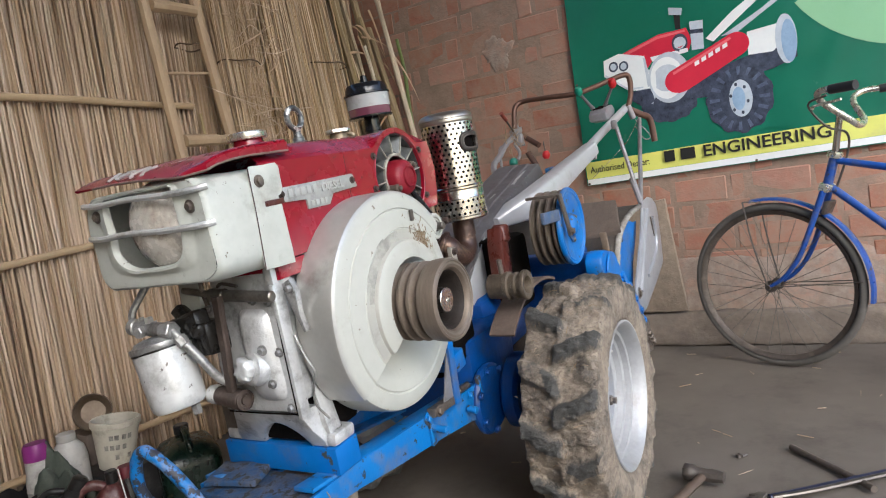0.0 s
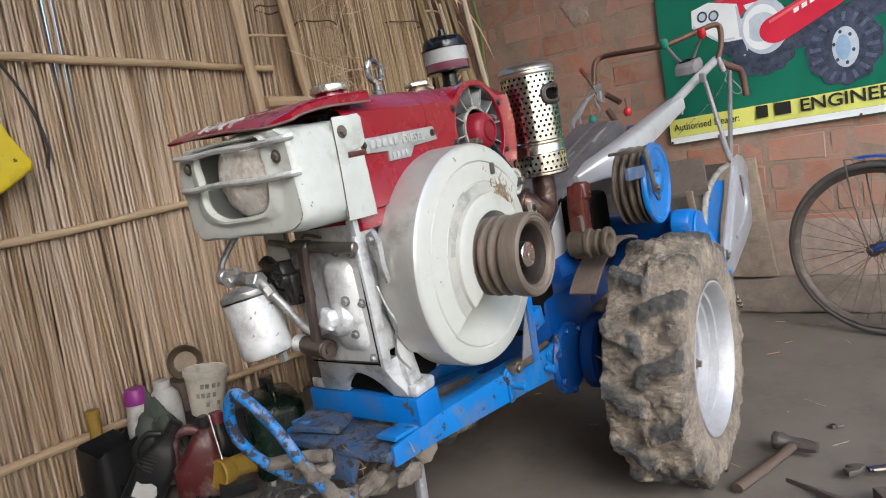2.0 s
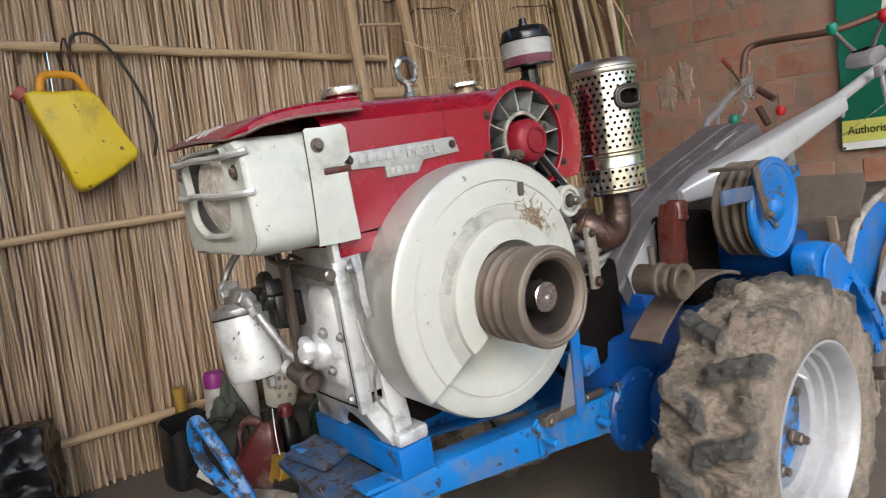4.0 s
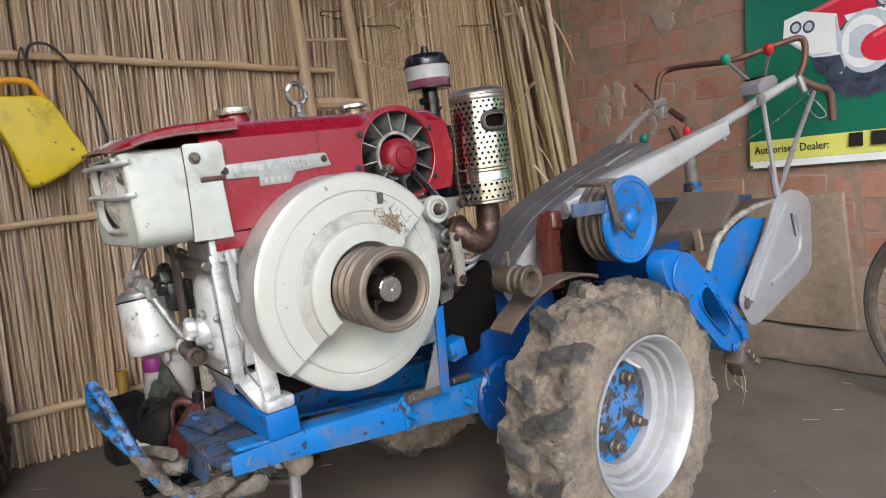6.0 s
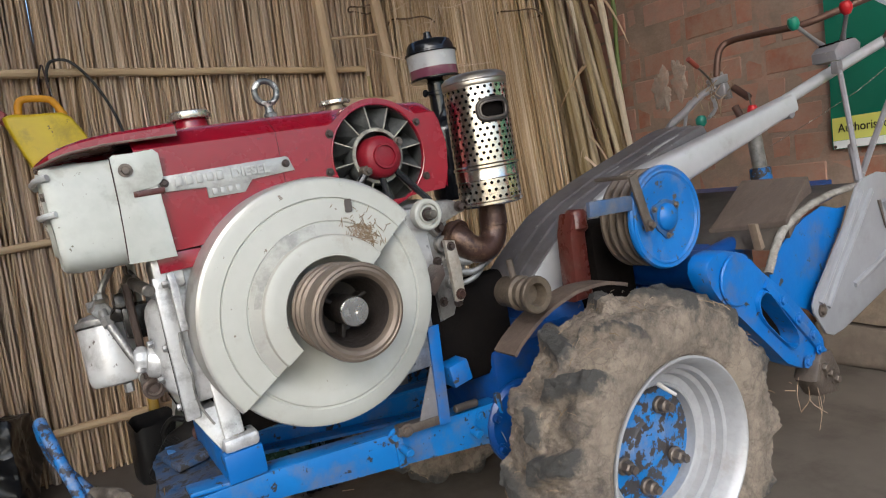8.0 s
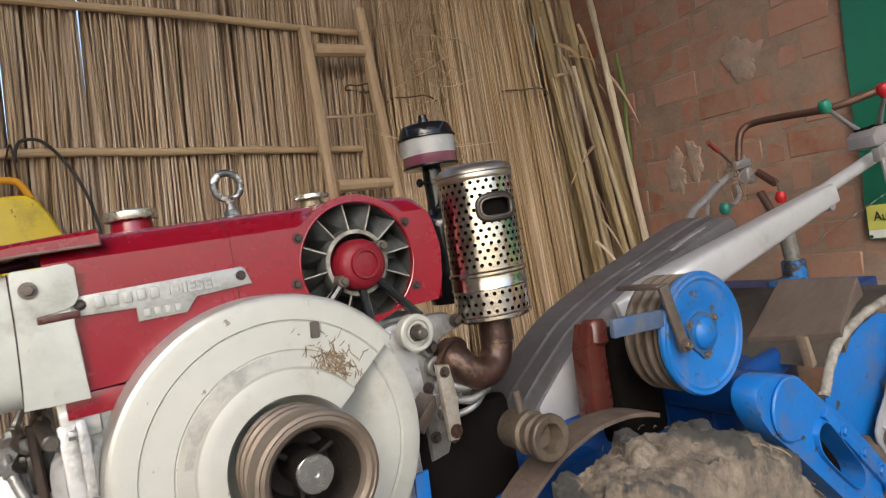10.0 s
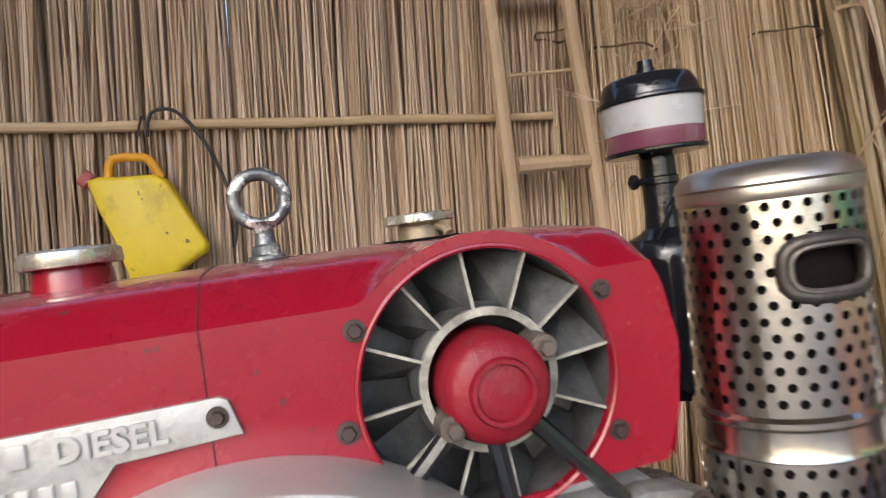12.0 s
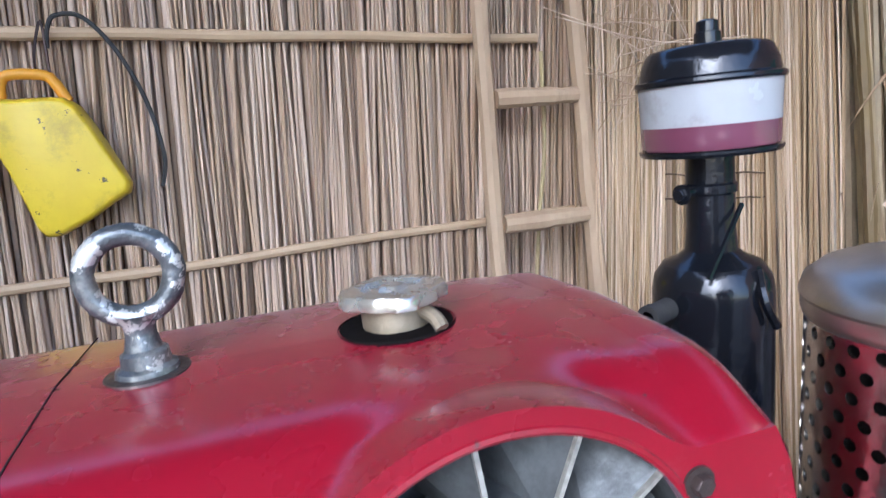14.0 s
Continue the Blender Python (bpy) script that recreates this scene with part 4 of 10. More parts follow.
# straw and grease caught on the cover
bm = B()
r2 = random.Random(9)
for k in range(190):
    a, rr = radians(r2.gauss(55, 7)), r2.gauss(0.135, 0.014)
    c = Vector((CX + COS(a) * rr, 0.7955 + max(0.0, rr - 0.118) * 0.15, CZ + SIN(a) * rr))
    d = Vector((r2.uniform(-1, 1), 0.0, r2.uniform(-1, 1))).normalized() * r2.uniform(0.003, 0.011)
    tube(bm, [c - d, c + Vector((0, -0.002, 0)), c + d], r2.uniform(0.0004, 0.0008), 4, 1)
tagged(part("caught_straw", bm, surf("oily_straw", (0.24, 0.17, 0.10), (0.1, 0.07, 0.045), 0.7, island=0.4), cover, "oily bits of straw"), kind="stuff")
bm = B()
prof = [(0.0, 0.0), (0.066, 0.0), (0.073, 0.002), (0.074, 0.008)]
for k in range(3):
    h = 0.010 + k * 0.0215
    prof += [(0.0745, h), (0.062, h + 0.006), (0.062, h + 0.010), (0.0755, h + 0.0175)]
prof += [(0.077, 0.080), (0.0775, 0.100), (0.076, 0.105), (0.072, 0.107), (0.070, 0.1055), (0.0655, 0.1065), (0.060, 0.1035), (0.0555, 0.096), (0.052, 0.080), (0.047, 0.045), (0.042, 0.018), (0.0235, 0.014), (0.0235, 0.086), (0.0, 0.086)]
lathe(bm, prof, (CX + 0.002, 0.810, CZ), AX, 80, ref=REFX)
# inner faces get a near-black that paints the shade of the deep recess
for f in bm.faces:
    c = f.calc_center_median()
    if math.hypot(c.x - CX - 0.002, c.z - CZ) < 0.0555 and c.y < 0.808:
        f.material_index = 1
RECESSBLACK = surf("recess_shade_black", (0.035, 0.028, 0.024), (0.012, 0.010, 0.009), 0.5, metal=0.2, scale=30, amt=0.6, bump=0.4, bscale=80)
pulley = part("drive_pulley", bm, [PULLEY, RECESSBLACK], tiller, "worn brown-grey pulley with three belt grooves", 30)
bm = B()
lathe(bm, [(0.0238, 0.0), (0.0238, 0.0035), (0.0225, 0.0048), (0.0045, 0.005), (0.004, 0.002), (0, 0.002)], (CX + 0.002, 0.7245, CZ), AX, 32)
for k in range(3):
    a = radians(20 + 120 * k)
    part("pulley_web", box(B(), Vector((CX + 0.002, 0.782, CZ)) + Vector((COS(a), 0, SIN(a))) * 0.034, (0.034, 0.030, 0.007), Matrix.Rotation(-a, 3, "Y"), bev=0.002), RECESSBLACK, pulley)
part("shaft_end", bm, BRIGHT, pulley, "bright turned shaft end")

# engine block in silver paint
PALESTEEL = surf("dusty_pale_steel", (0.36, 0.335, 0.29), (0.20, 0.17, 0.14), 0.5, metal=0.3, scale=24, amt=0.7, bump=0.4, bscale=90, dirt=(0.13, 0.085, 0.06), dirt_amt=0.35, dirt_scale=22)
GRIMYPALE = surf("oily_silver_casting", (0.42, 0.42, 0.415), (0.16, 0.15, 0.145), 0.36, metal=0.5, scale=24, amt=0.75, bump=0.5, bscale=70, dirt=(0.04, 0.035, 0.03), dirt_amt=0.55, dirt_scale=28)
WORNSTEEL = surf("worn_bright_steel", (0.27, 0.25, 0.225), (0.10, 0.085, 0.07), 0.34, metal=0.85, scale=26, amt=0.7, bump=0.25, bscale=110, dirt=(0.05, 0.042, 0.036), dirt_amt=0.4, dirt_scale=30)
GREASYBROWN = surf("greasy_brown_steel", (0.105, 0.078, 0.066), (0.05, 0.038, 0.033), 0.40, metal=0.45, scale=22, amt=0.6, bump=0.35, bscale=110, dirt=(0.20, 0.17, 0.14), dirt_amt=0.3, dirt_scale=26)
OILWET = surf("wet_black_oil", (0.012, 0.011, 0.010), (0.03, 0.027, 0.024), 0.22, scale=24, amt=0.5, bump=0.5, bscale=70)
bm = B()
box(bm, (0.60, 0.985, 0.618), (0.27, 0.155, 0.244), bev=0.014)
box(bm, (0.79, 1.01, 0.58), (0.40, 0.19, 0.34), bev=0.02)
box(bm, (0.96, 0.95, 0.665), (0.11, 0.10, 0.15), bev=0.015)
rough(bm, 0.003, 30)
engine = part("engine_block", bm, SILVER, tiller, "silver-painted diesel engine block with oily joints")
bm = B()
prism(bm, [(0.455, 0.9015, 0.494), (0.455, 0.9015, 0.690), (0.455, 0.907, 0.697), (0.455, 1.055, 0.697), (0.455, 1.066, 0.685), (0.455, 1.066, 0.494)], (0.014, 0, 0), 0.003)
bmesh.ops.subdivide_edges(bm, edges=[e for e in bm.edges if e.calc_length() > 0.06], cuts=3, use_grid_fill=True)
part("front_cover", rough(bm, 0.0012, 50), SILVER, engine, "cast front cover plate")
bm = B()
secs_ = []
for z, g, dx in ((0.515, 0.55, 0.0), (0.520, 0.80, 0.006), (0.530, 0.95, 0.014), (0.545, 1.0, 0.019), (0.60, 1.0, 0.021), (0.650, 1.0, 0.019), (0.664, 0.97, 0.016), (0.673, 0.88, 0.010), (0.678, 0.7, 0.003), (0.679, 0.55, 0.0)):
    c_ = 0.951 + (0.60 - z) * -0.02
    secs_.append([(0.4555 - dx * (1 - abs(u) ** 3.2), c_ + u * 0.037 * g, z) for u in [-1 + 2 * k / 14 for k in range(15)]])
strip(bm, secs_)
bmesh.ops.recalc_face_normals(bm, faces=bm.faces[:])
part("cover_bulge", rough(bm, 0.0008, 60), SILVER, engine, "smooth rounded bulge of the front cover", 60)
bm = B()
box(bm, (0.466, 0.8985, 0.598), (0.024, 0.012, 0.236), bev=0.003)
box(bm, (0.480, 0.903, 0.72), (0.045, 0.02, 0.05), bev=0.004)
part("joint_flange", rough(bm, 0.0014, 50), SILVER, engine, "oily joint flange")
part("gasket", tube(B(), [(0.4560, 0.9000, 0.700), (0.4545, 0.9000, 0.60), (0.4545, 0.9005, 0.489)], 0.0017, 6, 4), SOOTSHADE, engine, "oily black joint line")
part("gasket", tube(B(), [(0.4545, 0.902, 0.4915), (0.4545, 0.98, 0.4905), (0.4545, 1.066, 0.4915)], 0.0014, 6, 4), SOOTSHADE, engine, "oily black joint line")
for y, z in ((0.910, 0.690), (0.9105, 0.602), (0.911, 0.503), (1.057, 0.685), (1.058, 0.503), (0.946, 0.694)):
    part("bolt", bolt(B(), (0.4545, y, z), (-1, 0, 0), 0.0058, 0.006), GRIMYPALE, engine)
KD = Vector((-0.93, 0.22, 0.22)).normalized()
KB = Vector((0.450, 0.9545, 0.577))
bm = B()
lathe(bm, [(0.030, -0.012), (0.030, 0.010), (0.0285, 0.021), (0.022, 0.0245), (0.0, 0.025)], KB, KD, 32)
part("filler_boss", rough(bm, 0.0008, 60), SILVER, engine, "round filler neck")
bm = B()
lathe(bm, [(0.0, 0.0), (0.0165, 0.0), (0.0195, 0.004), (0.0200, 0.013), (0.0175, 0.0185), (0.011, 0.0205), (0.0, 0.0195)], KB + KD * 0.024, KD, 30)
for v in bm.verts:
    d = v.co - KB
    d -= KD * d.dot(KD)
    if d.length > 0.012:
        v.co += d.normalized() * 0.0016 * SIN(9 * math.atan2(d.z, d.y - d.x))
rough(rough(bm, 0.0030, 60), 0.0022, 150)
part("filler_cap", bm, SILVER, engine, "knurled silver filler knob", 60)
for c, r in (((0.437, 0.930, 0.612), 0.0062), ((0.439, 0.926, 0.552), 0.0055)):
    part("bolt", bolt(B(), c, (-1, -0.2, 0), r, 0.007), GRIMYPALE, engine)
# arched foot with its pads
bm = B()
arch = [(0.460, 1.030 - 0.114 * k / 14, 0.4115 + 0.052 * SIN(math.pi * k / 14) ** 0.62) for k in range(15)]
prism(bm, [(0.460, 0.918, 0.4115), (0.460, 0.880, 0.4115), (0.460, 0.880, 0.428), (0.460, 0.893, 0.450), (0.460, 0.903, 0.488), (0.460, 1.067, 0.488), (0.460, 1.080, 0.455), (0.460, 1.092, 0.432), (0.460, 1.092, 0.4115)] + arch, (0.045, 0, 0), 0.0025)
for v in bm.verts:
    k_ = max(0.0, (0.488 - v.co.z) / 0.077)
    v.co.x += 0.037 * k_
    v.co.y += 0.012 * k_
rough(bm, 0.0012, 50)
part("foot_arch", bm, SILVER, engine, "arched silver engine foot")
for y, s_ in ((0.896, -1), (1.118, 1)):
    bm = B()
    box(bm, (0.526, y, 0.4225), (0.058, 0.050, 0.024), bev=0.007)
    prism(bm, [(0.502, y - s_ * 0.006, 0.53), (0.502, y + s_ * 0.012, 0.434), (0.502, y - s_ * 0.02, 0.434)], (0.035, 0, 0), 0.003)
    rough(bm, 0.0016, 50)
    part("engine_foot", bm, SILVER, engine, "cast foot pad")
    part("foot_bolt", bolt(B(), (0.525, y, 0.4345), (0, 0, 1), 0.0105, 0.012), BRIGHT, engine, "bright hexagon foot bolt")
# sump block made black to paint the shade under the engine
bm = B()
box(bm, (0.56, 0.985, 0.452), (0.12, 0.15, 0.075), bev=0.01)
part("oil_pan", bm, SOOTSHADE, engine, "sump block, black for the shade behind the foot arch")
bm = B()
ball(bm, (0.545, 0.99, 0.405), 0.05, (0.5, 1.1, 0.55), 18, 12)
part("sump_bulge", bm, surf("oil_stained_grey", (0.11, 0.11, 0.11), (0.05, 0.05, 0.05), 0.5, scale=12, amt=0.6, bump=0.2), engine, "dull grey sump bulge under the foot")
# brackets and wire beside the flange
bm = B()
prism(bm, [(0.474, 0.889, 0.715), (0.474, 0.874, 0.722), (0.474, 0.866, 0.700), (0.474, 0.867, 0.660), (0.474, 0.860, 0.630), (0.474, 0.866, 0.628), (0.474, 0.880, 0.665), (0.474, 0.889, 0.690)], (0.012, 0, 0), 0.002)
part("flange_clip", rough(bm, 0.001, 60), GRIMYPALE, engine, "bent steel clip")
part("clip_bolt", bolt(B(), (0.474, 0.876, 0.706), (-1, 0, 0), 0.0062, 0.008), GRIMYPALE, engine)
bm = B()
tube(bm, [(0.474, 0.888, 0.625), (0.470, 0.872, 0.590), (0.474, 0.862, 0.560), (0.474, 0.872, 0.530), (0.478, 0.878, 0.500), (0.49, 0.866, 0.47)], 0.0022, 7, 6)
part("wire_spring", bm, GRIMY, engine, "bent dark wire spring")
# cross rod and hand lever
bm = B()
cyl(bm, (0.446, 0.889, 0.700), (0.434, 1.00, 0.711), 0.0098, seg=18, bev=0.002)
cyl(bm, (0.436, 0.985, 0.710), (0.434, 1.020, 0.713), 0.0118, seg=18, bev=0.002)
tube(bm, [(0.434, 1.015, 0.7125), (0.436, 1.05, 0.718), (0.440, 1.092, 0.723)], 0.0062, 10, 4)
part("cross_rod", bm, WORNSTEEL, tiller, "bare worn steel cross rod")
part("rod_pin", tube(B(), [(0.432, 1.035, 0.738), (0.434, 1.037, 0.716), (0.437, 1.036, 0.695)], 0.004, 8, 2), GREASY, tiller, "small cross pin")
part("rod_clip", tube(B(), [(0.436, 1.00, 0.726), (0.434, 0.985, 0.731), (0.437, 0.955, 0.724)], 0.003, 6, 3), DARKSTEEL, tiller, "wire clip on the rod")
bm = B()
rings = []
for t_ in [k / 10 for k in range(11)]:
    c_ = Vector((0.4235, 0.992, 0.712)).lerp(Vector((0.4245, 1.0125, 0.530)), t_)
    w_ = 0.0105 - 0.0015 * SIN(math.pi * t_)
    rings.append([c_ + Vector((0.0062 * y, w_ * x, 0)) for x, y in ((1, 0.5), (0.7, 1), (-0.7, 1), (-1, 0.5), (-1, -0.5), (-0.7, -1), (0.7, -1), (1, -0.5))])
ringset(bm, rings)
bmesh.ops.recalc_face_normals(bm, faces=bm.faces[:])
cyl(bm, (0.428, 0.990, 0.526), (0.430, 1.052, 0.533), 0.0185, 0.0165, 24, 0.003)
lathe(bm, [(0.0185, 0.0), (0.0185, 0.003), (0.0130, 0.0045), (0.0125, 0.0015), (0.0085, 0.001), (0.0075, 0.0045), (0, 0.005)], (0.428, 0.990, 0.526), (-0.03, -1, 0), 24)
part("hand_lever", rough(bm, 0.0008, 60), GREASYBROWN, tiller, "greasy brown steel lever with a pivot boss")
bm = B()
lathe(bm, [(0.0165, 0), (0.0175, 0.012), (0.016, 0.020), (0.010, 0.0245), (0, 0.0255)], (0.430, 1.050, 0.533), (0.0, 1, 0.1), 24)
part("lever_knob", bm, FILTER, tiller, "pale rounded pivot end")
bm = B()
box(bm, (0.505, 1.128, 0.415), (0.010, 0.034, 0.215), bev=0.002)
part("front_strut", rough(bm, 0.0015, 20), GREASY, tiller, "dusty flat steel strut")

# fuel filter
FXc, FYc = 0.384, 1.108
FUP = Vector((0.03, 0.17, 1)).normalized()
FB = Vector((FXc, 1.098, 0.527))
bm = B()
lathe(bm, [(0, 0), (0.018, 0), (0.040, 0.003), (0.0445, 0.008), (0.0465, 0.02), (0.0490, 0.108), (0.0465, 0.113), (0, 0.113)], FB, FUP, 44)
filt = part("fuel_filter", rough(bm, 0.0006, 30), FILTER, tiller, "scuffed white fuel filter can")
FT = FB + FUP * 0.112
bm = B()
lathe(bm, [(0.0, 0.0), (0.0500, 0.0), (0.0512, 0.003), (0.0505, 0.010), (0.044, 0.0125), (0.040, 0.0175), (0.026, 0.0215), (0, 0.022)], FT, FUP, 40)
part("filter_lid", rough(bm, 0.0008, 60), GRIMYPALE, filt, "oily lid of the filter")
bm = B()
lathe(bm, [(0.0490, -0.0035), (0.0502, -0.003), (0.0502, 0.0005), (0.0490, 0.001)], FT, FUP, 40)
part("filter_gasket", rough(bm, 0.0009, 70), OILWET, filt, "black oily line under the lid")
bm = B()
HC_ = FT + FUP * 0.034
cyl(bm, HC_ + Vector((-0.004, -0.046, -0.004)), HC_ + Vector((0.002, 0.050, 0.004)), 0.0128, seg=16, bev=0.003)
cyl(bm, HC_ + Vector((-0.004, -0.054, -0.004)), HC_ + Vector((-0.006, -0.030, -0.003)), 0.0165, seg=6, bev=0.002)
cyl(bm, HC_ + Vector((-0.010, 0.018, 0.0)), HC_ + Vector((-0.024, 0.016, 0.0)), 0.0105, seg=6, bev=0.0015)
cyl(bm, HC_ + Vector((0.001, 0.046, 0.003)), HC_ + Vector((0.002, 0.066, 0.005)), 0.0145, seg=18, bev=0.003)
rough(bm, 0.0012, 60)
bolt(bm, HC_ + Vector((0, 0.010, 0.010)), (0, 0.1, 1), 0.008, 0.010)
bolt(bm, HC_ + Vector((0.004, 0.036, 0.011)), (0, 0.1, 1), 0.006, 0.008)
part("filter_head", bm, GRIMYPALE, filt, "cast filter head with pipe unions")
p_ = HC_ + Vector((-0.004, -0.050, -0.004))
part("fuel_pipe", tube(B(), [p_, p_ + Vector((0.003, -0.012, -0.016)), (0.400, 1.040, 0.612), (0.414, 1.026, 0.575), (0.432, 1.018, 0.556), (0.452, 1.012, 0.552)], 0.0078, 10), GRIMYPALE, filt, "silver-painted fuel pipe")
part("pipe_nut", cyl(B(), p_ + Vector((0.002, -0.009, -0.011)), p_ + Vector((0.005, -0.017, -0.027)), 0.0108, seg=6, bev=0.0015), GRIMYPALE, filt)
part("fuel_pipe", tube(B(), [HC_ + Vector((0.002, 0.060, 0.004)), (0.40, 1.19, 0.700), (0.43, 1.17, 0.745), (0.45, 1.15, 0.775)], 0.0065, 8), GRIMYPALE, filt, "silver-painted fuel pipe")
part("drain_plug", cyl(B(), FB + Vector((0.012, -0.022, 0.004)), FB + Vector((0.012, -0.024, -0.014)), 0.0085, seg=6, bev=0.0015), GRIMYPALE, filt, "oily drain plug")
bm = B()
box(bm, (FXc + 0.035, 1.075, 0.668), (0.03, 0.085, 0.034), Matrix.Rotation(radians(-12), 3, "X"), bev=0.006)
cyl(bm, (FXc + 0.020, 1.03, 0.655), (FXc + 0.05, 1.11, 0.690), 0.013, seg=14, bev=0.003)
box(bm, (FXc + 0.05, 1.045, 0.640), (0.05, 0.05, 0.06), bev=0.008)
rough(bm, 0.004, 50)
part("filter_bracket", bm, OILWET, filt, "black oily bracket")
bm = B()
box(bm, (0.445, 1.085, 0.685), (0.010, 0.050, 0.11), Matrix.Rotation(radians(8), 3, "X"), bev=0.002)
part("back_plate", bm, CASEWHITE, filt, "pale plate behind the lever")

# caps and lifting eye on the hood
bm = B()
lathe(bm, [(0.030, 0), (0.029, 0.012), (0.027, 0.020), (0, 0.020)], (0.590, 1.012, 0.948), (0, 0, 1), 28)
fuelneck = part("fuel_neck", bm, RED, tiller, "red fuel filler neck")
bm = B()
lathe(bm, [(0.031, 0), (0.0365, 0.001), (0.0375, 0.004), (0.0365, 0.012), (0.032, 0.0145), (0, 0.016)], (0.590, 1.012, 0.966), (0, 0, 1), 36)
part("fuel_cap", bm, CAP, fuelneck, "plated round fuel cap")
bm = B()
RX, RY = 0.872, 1.020
# flat black disc paints the shade of the open hole round the neck
lathe(bm, [(0.0335, 0.0), (0.035, 0.001), (0.0345, 0.0025)], (RX, RY, 0.9495), (0, 0, 1), 36)
lathe(bm, [(0, 0.0015), (0.0335, 0.0015)], (RX, RY, 0.9500), (0, 0, 1), 36)
part("cap_hole", bm, SOOTSHADE, hood, "dark round hole round the radiator neck")
bm = B()
lathe(bm, [(0.0195, -0.006), (0.0200, 0.007), (0.0185, 0.010), (0.0205, 0.015), (0, 0.0165)], (RX, RY, 0.953), (0, 0, 1), 28)
rough(bm, 0.001, 70)
tube(bm, [(RX + 0.012, RY - 0.016, 0.962), (RX + 0.017, RY - 0.025, 0.958), (RX + 0.019, RY - 0.030, 0.953)], 0.0042, 8)
rneck = part("radiator_neck", bm, BRASSY, tiller, "dusty brass radiator neck")
bm = B()
rad = [0.0285 + (0.0035 if (k % 18) in (0, 1, 2, 17, 16, 9, 8, 10) else 0.0) for k in range(36)]
ring = lambda h, g: [(RX + COS(2 * math.pi * k / 36) * rad[k] * g, RY + SIN(2 * math.pi * k / 36) * rad[k] * g, h) for k in range(36)]
ringset(bm, [ring(0.9655, 0.93), ring(0.9665, 1.0), ring(0.9715, 1.0), ring(0.9738, 0.95), ring(0.9745, 0.62), ring(0.9725, 0.55), ring(0.9725, 0.3), ring(0.9750, 0.22)])
part("radiator_cap", bm, CAP, rneck, "shiny lobed radiator cap")
EX, EY = 0.737, 1.019
bm = B()
tube(bm, [(EX + 0.0213 * COS(t), EY, 1.003 + 0.0213 * SIN(t)) for t in [2 * math.pi * k / 28 for k in range(28)]], 0.0058, 14, 1, True)
lathe(bm, [(0.016, 0.003), (0.0155, 0.006), (0.0125, 0.0075), (0.0120, 0.014), (0.0095, 0.016), (0.0080, 0.024), (0.0080, 0.028), (0.0095, 0.032), (0.012, 0.035)], (EX, EY, 0.9485), (0, 0, 1), 28)
rough(bm, 0.0008, 120)
eye_bolt = part("lifting_eye", bm, GAL, tiller, "mottled galvanised lifting eye bolt")
part("washer", lathe(B(), [(0.021, -0.002), (0.0225, 0.001), (0.0215, 0.003), (0.010, 0.0035)], (EX, EY, 0.9485), (0, 0, 1), 28), OILBOLT, eye_bolt, "dark oily washer")

# air cleaner
AXc, AYc = 1.206, 1.153
bm = B()
lathe(bm, [(0.0, 0.72), (0.048, 0.72), (0.0535, 0.735), (0.0545, 0.885), (0.052, 0.900), (0.044, 0.912), (0.031, 0.918), (0.0235, 0.924), (0.0215, 0.945), (0.0215, 0.976), (0.0235, 0.978), (0.0235, 0.985), (0.0215, 0.987), (0.0210, 1.010), (0.028, 1.013), (0.0595, 1.0135), (0.0612, 1.016), (0.0612, 1.0185), (0, 1.019)],
      (AXc, AYc, 0), (0, 0, 1), 48)
air = part("air_cleaner", bm, GLOSSBLACK, tiller, "black oil-bath air cleaner", 30)
OILM, N_, K_, BS_ = nodes_of("oil_bowl")
BS_.inputs["Base Color"].default_value, BS_.inputs["Roughness"].default_value, BS_.inputs["Transmission Weight"].default_value = (0.15, 0.045, 0.075, 1), 0.18, 0.15
MILK = surf("cloudy_plastic_bowl", (0.36, 0.365, 0.37), (0.29, 0.29, 0.295), 0.22, scale=8, amt=0.5, bump=0.03, bscale=12, dirt=(0.2, 0.17, 0.15), dirt_amt=0.3, dirt_scale=9)
bm = B()
lathe(bm, [(0.0, 1.0195), (0.0580, 1.0195), (0.0588, 1.0220), (0.0592, 1.040)], (AXc, AYc, 0), (0, 0, 1), 48)
bowl = part("oil_bowl", bm, OILM, air, "dark red oil in the clear bowl")
bm = B()
lathe(bm, [(0.0592, 1.040), (0.0598, 1.058), (0.0606, 1.0755), (0.0, 1.0755)], (AXc, AYc, 0), (0, 0, 1), 48)
part("bowl_wall", bm, MILK, air, "cloudy plastic bowl")
bm = B()
lathe(bm, [(0.0, 1.0745), (0.0625, 1.0748), (0.0640, 1.0768), (0.0636, 1.0795), (0.0595, 1.0815), (0.0575, 1.092), (0.0530, 1.1025), (0.0495, 1.1055), (0.040, 1.1075), (0.012, 1.1085), (0.0115, 1.109), (0.0112, 1.1185), (0.0095, 1.1195), (0.0090, 1.128), (0.0065, 1.1295), (0.0, 1.1295)], (AXc, AYc, 0), (0, 0, 1), 48)
part("cleaner_cap", bm, GLOSSBLACK, air, "glossy black cleaner cap with a wing nut")
bm = B()
cyl(bm, (AXc - 0.024, AYc - 0.012, 0.982), (AXc - 0.050, AYc - 0.022, 0.982), 0.0035, seg=8)
bolt(bm, (AXc - 0.046, AYc - 0.020, 0.982), (-1, -0.3, 0), 0.006, 0.005)
tube(bm, [(AXc + 0.018, AYc - 0.019, 0.965), (AXc - 0.01, AYc - 0.035, 0.945), (AXc - 0.045, AYc - 0.05, 0.912)], 0.0025, 6)
